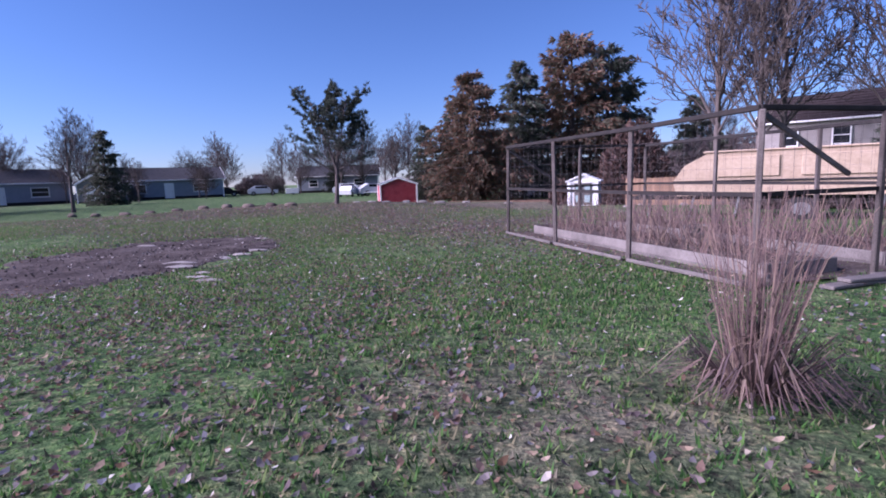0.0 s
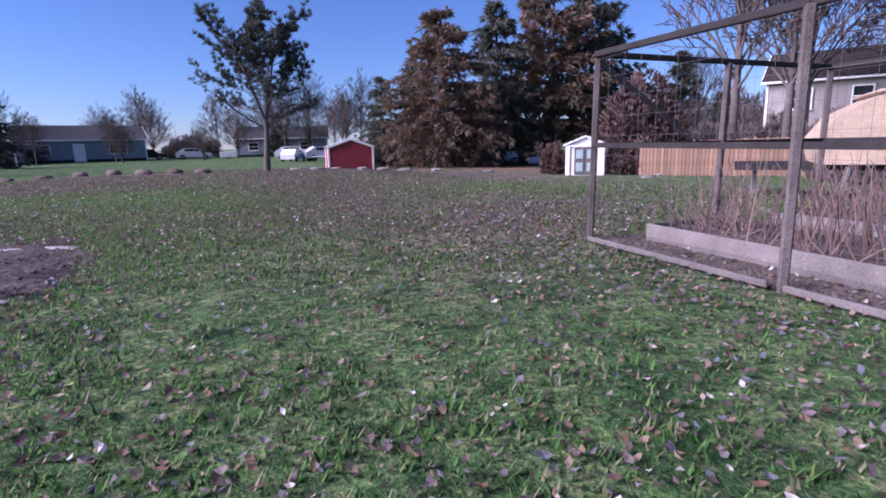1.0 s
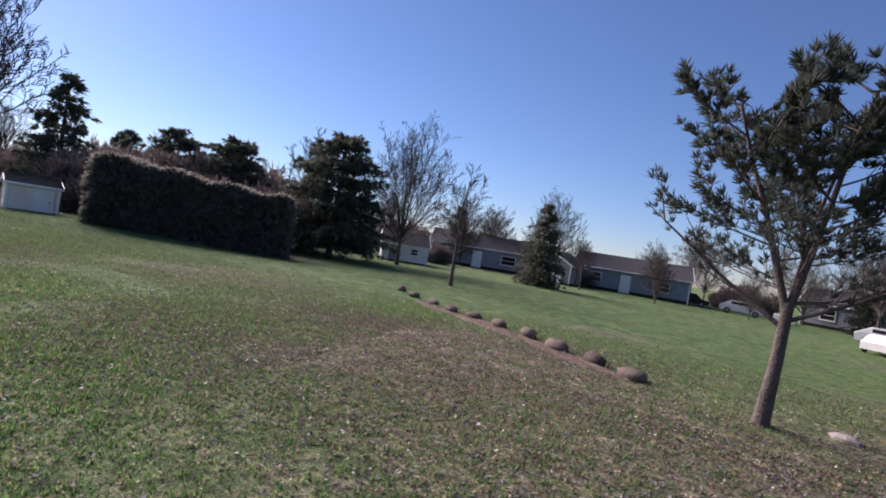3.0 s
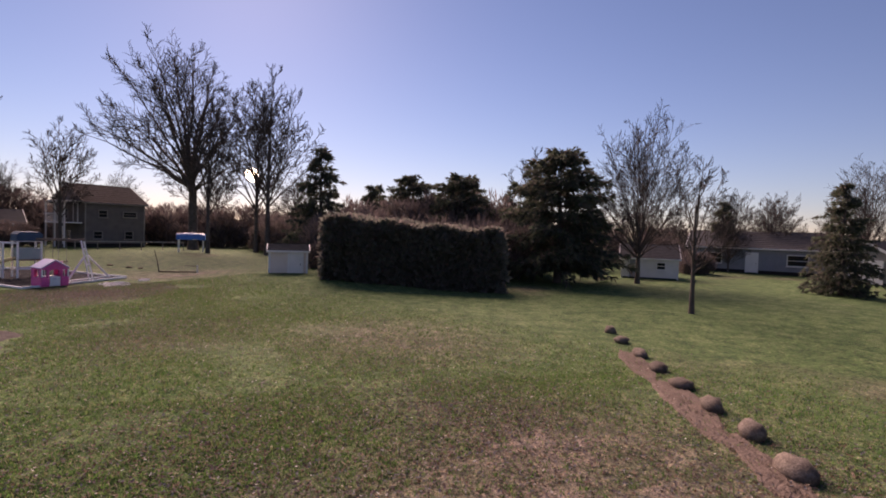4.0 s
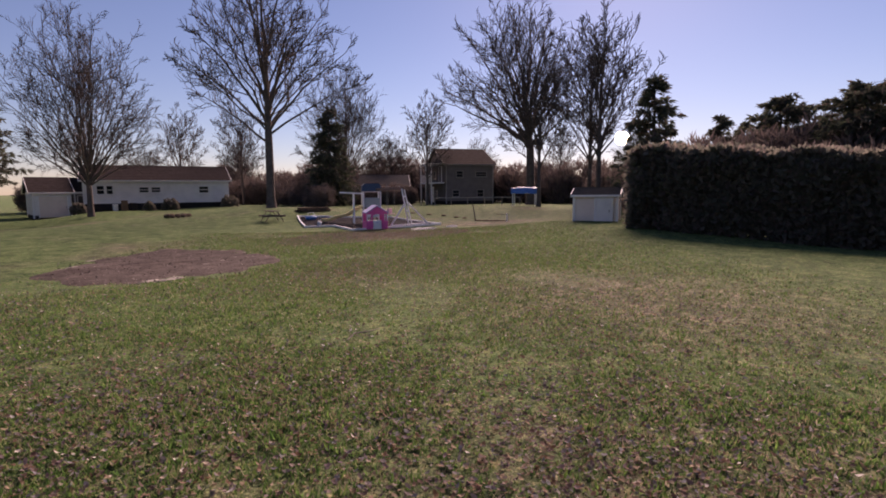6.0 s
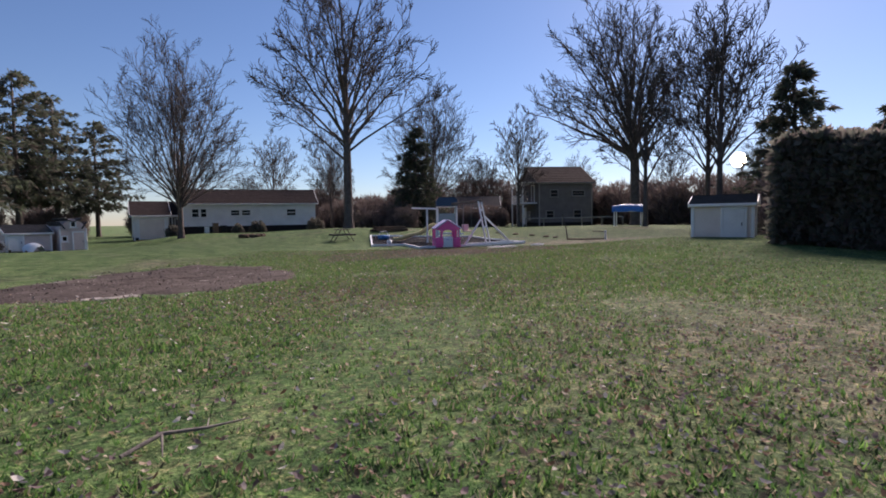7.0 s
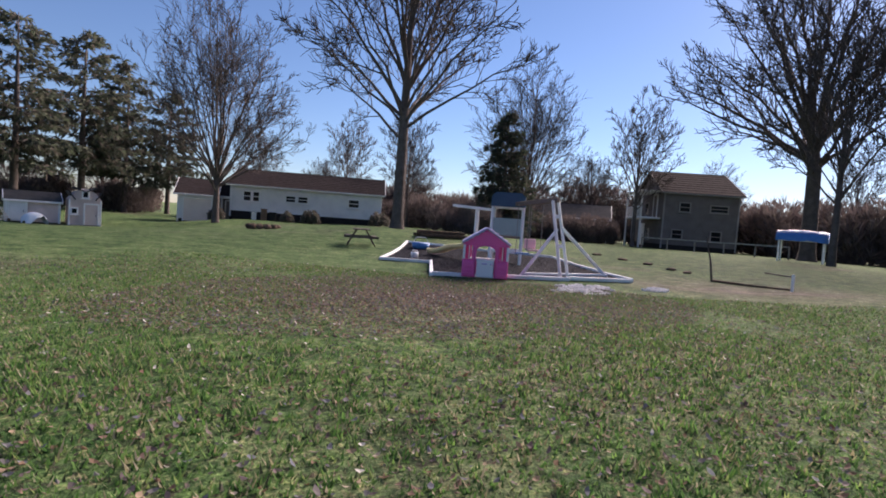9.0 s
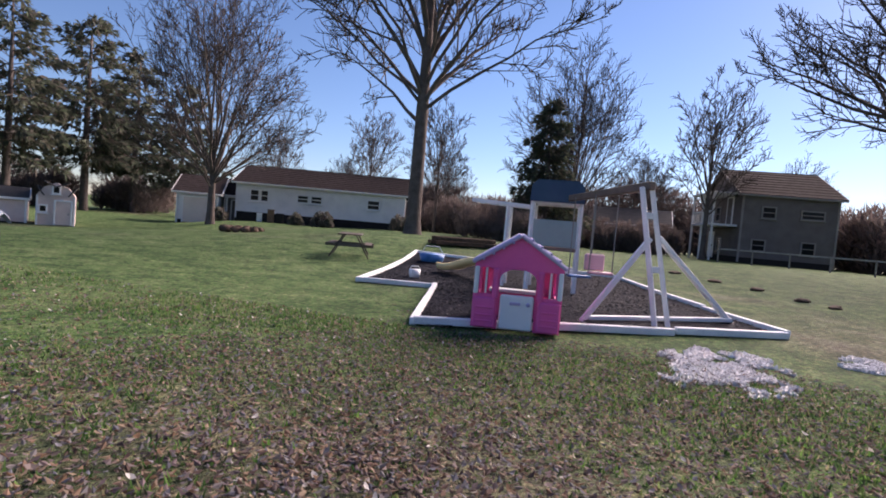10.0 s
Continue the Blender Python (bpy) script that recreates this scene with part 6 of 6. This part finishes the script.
# fire ring and shrubs by the house
ring = thing("fire_ring", "low ring of dark stones on the lawn", "fire pit", place(-33.0, -13.6))
for i in range(12):
    a = i * math.tau / 12
    part("stone", rock(MB(), 0.75 * math.cos(a), 0.75 * math.sin(a), 0.10, 0.22, 0.16, 0.16, 60 + i), "log", ring)
for i, (x, y, s, h) in enumerate(((-48.0, -27.9, 0.9, 0.9), (-41.8, -29.0, 0.75, 0.9), (-34.8, -32.6, 0.6, 0.8), (-39.8, -29.4, 0.45, 0.7))):
    sh = thing("shrub", "rounded dark evergreen shrub against the white house", "shrub", place(x, y), "house shrubs")
    for nm, mb, mt in zip(("wood", "crown"), bush_mesh(70 + i, s, s * 0.8, h, 420, 0.2, 0, 0.26), ("bark", "hedge")):
        part(nm, mb, mt, sh)

# stone row and flat stones along the north edge of the lawn
rnd = random.Random(12)
for i, (x, y) in enumerate(((-8.27, 26.45), (-9.47, 26.82), (-10.68, 26.93), (-12.06, 27.36), (-13.45, 27.6), (-15.1, 28.0), (-16.9, 28.45), (-18.7, 28.9), (-20.7, 29.3), (-22.4, 29.7))):
    a = -0.25 + rnd.uniform(-0.15, 0.15)
    mb = rock(MB(), 0, 0, 0, rnd.uniform(0.31, 0.41), rnd.uniform(0.21, 0.29), rnd.uniform(0.145, 0.20), 200 + i)
    mb.smooth = True
    ob = part("boulder", mb, "boulder")
    ob.matrix_world = Matrix.Translation((x, y, gz(x, y) + 0.07)) @ Matrix.Rotation(a, 4, "Z")
    tagged(ob, "rounded brown field stone in a row along the lawn", "stone", "stone row")
for i, (x, y, s) in enumerate(((-5.1, 27.2, .28), (-4.4, 27.5, .30), (-3.7, 28.1, .25), (-2.8, 29.1, .3), (-2.0, 30.0, .32), (-1.1, 31.5, .34), (0.4, 33.6, .36), (3.0, 33.2, .3), (9.8, 28.6, .3), (11.3, 27.0, .35), (8.6, 27.4, .28),
        (-44.5, 3.6, .30), (-45.6, 1.8, .30), (-46.1, 0.1, .28), (-46.6, -1.8, .3), (-44.0, 4.6, .26))):
    tagged(part("stone", rock(MB(), x, y, gz(x, y) + s * 0.1, s * (0.8 + 0.35 * (i * 0.37 % 1)), s * (0.5 + 0.3 * (i * 0.61 % 1)), s * 0.28, 100 + i), "slab" if x > -40 else "log"), "flat edging stone half sunk in the grass", "stone", "edging stones")
for i, (x, y, s) in enumerate(((-3.85, 8.4, .36), (-4.1, 8.85, .3), (-3.75, 9.4, .26), (-3.5, 9.9, .2), (-3.45, 10.4, .26), (-4.2, 12.5, .28), (-4.7, 12.4, .24), (-6.3, 11.4, .36), (-2.75, 7.2, .22), (-3.1, 7.5, .18), (-4.6, 8.0, .2), (-4.9, 9.7, .18), (-3.2, 7.9, .14), (-5.2, 8.9, .16),
        (-17.0, 11.6, .32), (-17.35, 11.4, .26), (-16.75, 11.3, .24), (-16.9, 6.6, .26), (-17.4, 6.1, .2), (-19.6, 9.3, .2), (-20.6, 8.9, .22), (-21.3, 8.5, .24), (-22.4, 7.5, .16), (-18.6, 4.6, .16))):
    tagged(part("stone", rock(MB(), x, y, gz(x, y) + s * 0.04, s * (0.8 + 0.5 * (i * 0.43 % 1)), s * (0.34 + 0.2 * (i * 0.29 % 1)), s * 0.14, 140 + i), "slab"), "pale broken slab lying by the bare soil", "stone", "slabs by the soil")

# white gravel spilled on the grass
gr, rnd = MB(), random.Random(15)
for _ in range(9000):
    a, k = rnd.uniform(0, 6.28), rnd.random() ** 0.6
    c = (-34.35, 7.35, 1.3, 0.75, 0.5) if rnd.random() < 0.85 else (-36.6, 7.9, 0.6, 0.3, 0.4)
    X, Y = c[2] * k * math.cos(a), c[3] * k * math.sin(a)
    x, y = c[0] + X * math.cos(c[4]) - Y * math.sin(c[4]), c[1] + X * math.sin(c[4]) + Y * math.cos(c[4])
    if noise.noise(Vector((x * 2.2, y * 2.2, 7))) + 0.5 * noise.noise(Vector((x * 6, y * 6, 1))) < -0.22 + 0.3 * k:
        continue
    s = rnd.uniform(0.015, 0.05)
    m = Matrix.Translation((x, y, gz(x, y) + 0.012)) @ Euler((rnd.uniform(0, 6), rnd.uniform(0, 6), rnd.uniform(0, 6))).to_matrix().to_4x4()
    gr.add([m @ Vector(v) for v in ((s, 0, -s * .5), (-s * .6, s * .8, -s * .5), (-s * .6, -s * .8, -s * .5), (0, 0, s * .7))], [(0, 2, 1), (0, 1, 3), (1, 2, 3), (2, 0, 3)])
tagged(part("gravel", gr, "gravel"), "white gravel spilled on the grass", "gravel", kind="stuff")

# fallen branch
br = MB()
bz = gz(-15.3, 19.1) + 0.03
br.tube([(-14.98, 19.10, bz), (-15.2, 19.03, bz + 0.03), (-15.42, 19.08, bz + 0.01), (-15.66, 19.10, bz)], [0.011, 0.012, 0.009, 0.004], 6)
br.tube([(-15.2, 19.03, bz + 0.03), (-15.12, 19.26, bz)], [0.008, 0.003], 5)
br.tube([(-15.42, 19.08, bz + 0.01), (-15.5, 18.92, bz)], [0.006, 0.003], 5)
tagged(part("fallen_branch", br, "board"), "pale dead branch lying on the grass", "branch")


# ---- dry ornamental grass at the garden's corner ----
def dry_clump():
    rnd = random.Random(17)
    m = place(2.32, 3.1)
    t = thing("ornamental_grass", "tall dry purple-brown ornamental grass clump", "grass clump", m)
    stems, low = MB(), MB()
    for i in range(190):
        a, k = rnd.uniform(0, 6.28), rnd.random() ** 0.6
        p = Vector((0.15 * k * math.cos(a), 0.13 * k * math.sin(a), 0))
        L = rnd.uniform(0.35, 1.15)
        bend = rnd.uniform(0.1, 0.42) * k
        pts = [p + Vector((math.cos(a) * bend * f ** 1.7 + rnd.uniform(-.02, .02), math.sin(a) * bend * f ** 1.7 + rnd.uniform(-.02, .02), f * (1 - 0.12 * bend * f))) * L for f in (0, 0.25, 0.5, 0.75, 1.0)]
        stems.tube(pts, [0.0034, 0.003, 0.0026, 0.002, 0.0012], 3, False)
        for j in range(rnd.randint(1, 4)):
            f = rnd.uniform(0.35, 0.95)
            q = pts[int(f * 4)]
            d = Vector((rnd.uniform(-1, 1), rnd.uniform(-1, 1), rnd.uniform(0.2, 1.3))).normalized() * rnd.uniform(0.06, 0.2)
            stems.tube([q, q + d * 0.6, q + d + Vector((0, 0, -0.02))], [0.0022, 0.0018, 0.001], 3, False)
    for i in range(380):
        a = rnd.uniform(0, 6.28)
        p = Vector((0.17 * rnd.random() * math.cos(a), 0.17 * rnd.random() * math.sin(a), 0.02))
        L = rnd.uniform(0.15, 0.62)
        o = Vector((math.cos(a), math.sin(a), 0))
        s = Vector((-o.y, o.x, 0)) * 0.004
        q1, q2 = p + o * L * 0.5 + Vector((0, 0, L * rnd.uniform(0.2, 0.6))), p + o * L + Vector((rnd.uniform(-.05, .05), rnd.uniform(-.05, .05), rnd.uniform(0.0, 0.15)))
        low.add([p - s, p + s, q1 + s, q1 - s, q2], [(0, 1, 2, 3), (3, 2, 4)])
    part("stems", stems, "straw", t)
    part("blades", low, "straw", t, "bent pale dry blades")


dry_clump()


# ---- grass blades and fallen leaves on the lawn strips that pass close by ----
STRIPS = [((0.8, -0.5), (-1, 14), 6.0), ((-1, 14), (-4, 24), 6.5), ((-4, 24), (-14, 21.5), 7.5), ((-14, 21.5), (-31, 7.5), 6.5)]


def on_soil(x, y):
    """How far inside a bare soil patch a place lies: below 1 is on the soil."""
    near = 9.0
    for cx, cy, a, b, rz in ((-5.4, 9.8, 3.2, 2.4, 1.45), (-19.4, 7.8, 5.0, 2.9, 1.1)):
        dx, dy, c, q = x - cx, y - cy, math.cos(rz), math.sin(rz)
        near = min(near, ((c * dx + q * dy) / a) ** 2 + ((c * dy - q * dx) / b) ** 2)
    return near + 0.5 * noise.noise(Vector((x * 1.1, y * 1.1, 4)))


def scatter(n, rnd, bare=False):
    total = sum(math.dist(a, b) for a, b, _ in STRIPS)
    for a, b, w in STRIPS:
        for _ in range(int(n * math.dist(a, b) / total)):
            f, o = rnd.uniform(-0.12, 1.12), rnd.uniform(-1, 1)
            o = w * (o + rnd.uniform(-0.6, 0.6))
            ux, uy = (b[0] - a[0]) / math.dist(a, b), (b[1] - a[1]) / math.dist(a, b)
            x, y = a[0] + (b[0] - a[0]) * f - uy * o, a[1] + (b[1] - a[1]) * f + ux * o
            if inside(x, y, BED):
                continue
            if on_soil(x, y) < (0.45 if bare and rnd.random() < 0.12 else 0.85):
                continue
            yield x, y


def soil_crumbs():
    """Loose clods and pale crumbs on the bare soil."""
    rnd = random.Random(23)
    for cx, cy, r in ((-5.4, 9.8, 3.4), (-19.4, 7.8, 5.4)):
        for name, mat_, n, size, label in (("soil_clods", "dirt", 1300, 0.022, "loose dark clods on the bare soil"), ("soil_crumbs", "slab", 300, 0.026, "pale stone crumbs on the bare soil")):
            mb = MB()
            for _ in range(n):
                a, k = rnd.uniform(0, 6.28), rnd.random() ** 0.5 * r
                x, y = cx + k * math.cos(a), cy + k * math.sin(a)
                if on_soil(x, y) > 1.0:
                    continue
                s = size * rnd.uniform(0.4, 1.3)
                m = Matrix.Translation((x, y, gz(x, y) + 0.035)) @ Euler((rnd.uniform(0, 6), rnd.uniform(0, 6), rnd.uniform(0, 6))).to_matrix().to_4x4()
                mb.add([m @ Vector(v) for v in ((s, 0, -s * .5), (-s * .6, s * .8, -s * .5), (-s * .6, -s * .8, -s * .5), (0, 0, s * .6), (s * .3, s * .5, s * .2))], [(0, 2, 1), (0, 1, 4), (1, 3, 4), (3, 0, 4), (1, 2, 3), (2, 0, 3)])
            tagged(part(name, mb, mat_), label, "soil", kind="stuff")


soil_crumbs()


def lawn_cover():
    rnd, blades, leaves = random.Random(19), MB(), MB()
    for x, y in scatter(430000, rnd):
        patch = noise.noise(Vector((x * 0.35, y * 0.35, 3)))
        if (patch < -0.28 and rnd.random() < 0.6) or rnd.random() < 0.62 * worn_at(x, y):
            continue
        z = gz(x, y) - 0.01
        h = rnd.uniform(0.022, 0.06) * (1 + 0.5 * patch + 0.7 * noise.noise(Vector((x * 4.5, y * 4.5, 8))))
        for k in range(3):
            a = rnd.uniform(0, 6.28)
            px, py = x + rnd.uniform(-.03, .03), y + rnd.uniform(-.03, .03)
            c, s = math.cos(a), math.sin(a)
            w = 0.0095
            n = len(blades.v)
            tip = h * rnd.uniform(0.7, 1.2)
            blades.v += [(px - s * w, py + c * w, z), (px + s * w, py - c * w, z), (px + c * h * 0.7, py + s * h * 0.7, z + tip)]
            blades.f.append((n, n + 1, n + 2))
    tagged(part("grass", blades, "blade"), "short uneven grass blades, green and straw coloured", "grass", kind="stuff")
    for x, y in scatter(290000, rnd, True):
        if noise.noise(Vector((x * 0.25, y * 0.25, 9))) + rnd.uniform(-0.6, 0.5) + 0.45 * worn_at(x, y) < 0 or (x < -14 and rnd.random() < 0.45):
            continue
        z = gz(x, y) + rnd.uniform(0.012, 0.04)
        s = rnd.uniform(0.013, 0.032)
        m = Matrix.Translation((x, y, z)) @ Euler((rnd.uniform(-.6, .6), rnd.uniform(-.6, .6), rnd.uniform(0, 6.28))).to_matrix().to_4x4()
        b = rnd.uniform(0.2, 0.5) * s
        if s > 0.021:
            leaves.add([m @ Vector(v) for v in ((-s, 0, b), (-s * .3, -s * .55, b * .2), (s * .5, -s * .4, 0), (s * 1.1, 0, b * .6), (s * .5, s * .4, b * .3), (-s * .3, s * .55, 0), (0, 0, -b * .3))],
                [(0, 1, 6), (1, 2, 6), (2, 3, 6), (3, 4, 6), (4, 5, 6), (5, 0, 6)])
        else:
            leaves.add([m @ Vector(v) for v in ((-s, 0, b), (-s * .1, -s * .6, 0), (s, 0, b), (s * .1, s * .6, 0))], [(0, 1, 2), (0, 2, 3)])
    pale = MB()
    for x, y in scatter(9000, rnd, True):
        s = rnd.uniform(0.012, 0.028)
        m = Matrix.Translation((x, y, gz(x, y) + rnd.uniform(0.03, 0.055))) @ Euler((rnd.uniform(-.7, .7), rnd.uniform(-.7, .7), rnd.uniform(0, 6.28))).to_matrix().to_4x4()
        b = 0.35 * s
        pale.add([m @ Vector(v) for v in ((-s, 0, b), (-s * .3, -s * .55, b * .2), (s * .5, -s * .4, 0), (s * 1.1, 0, b * .6), (s * .5, s * .4, b * .3), (-s * .3, s * .55, 0), (0, 0, -b * .3))],
            [(0, 1, 6), (1, 2, 6), (2, 3, 6), (3, 4, 6), (4, 5, 6), (5, 0, 6)])
    tagged(part("pale_leaves", pale, "pale_leaf"), "scattered bleached fallen leaves on the lawn", "leaves", kind="stuff")
    for _ in range(30000):
        a, k = rnd.uniform(0, 6.28), rnd.random() ** 0.65
        x, y = -29.6 + 5.5 * k * math.cos(a), 8.2 + 3.6 * k * math.sin(a)
        if inside(x, y, BED):
            continue
        s = rnd.uniform(0.012, 0.030)
        m = Matrix.Translation((x, y, gz(x, y) + rnd.uniform(0.012, 0.04))) @ Euler((rnd.uniform(-.6, .6), rnd.uniform(-.6, .6), rnd.uniform(0, 6.28))).to_matrix().to_4x4()
        leaves.add([m @ Vector(v) for v in ((-s, 0, s * .3), (-s * .2, -s * .55, 0), (s, 0, s * .25), (-s * .2, s * .55, 0))], [(0, 1, 2), (0, 2, 3)])
    for _ in range(13000):
        f, o = rnd.uniform(-0.05, 1.1), rnd.uniform(-11, 11)
        x, y = -13.0 - 17.0 * f + o * 0.62, 21.8 - 13.5 * f + o * 0.78
        if inside(x, y, BED) or on_soil(x, y) < 0.9 or noise.noise(Vector((x * 0.22, y * 0.22, 5))) + 0.6 * noise.noise(Vector((x * 1.3, y * 1.3, 2))) + rnd.uniform(-0.6, 0.5) < 0:
            continue
        s = rnd.uniform(0.012, 0.030)
        m = Matrix.Translation((x, y, gz(x, y) + rnd.uniform(0.015, 0.05))) @ Euler((rnd.uniform(-.7, .7), rnd.uniform(-.7, .7), rnd.uniform(0, 6.28))).to_matrix().to_4x4()
        leaves.add([m @ Vector(v) for v in ((-s, 0, s * .3), (-s * .2, -s * .6, 0), (s, 0, s * .25), (-s * .2, s * .6, 0))], [(0, 1, 2), (0, 2, 3)])
    tagged(part("fallen_leaves", leaves, "leaf"), "curled brown and pale fallen leaves on the lawn", "leaves", kind="stuff")


lawn_cover()
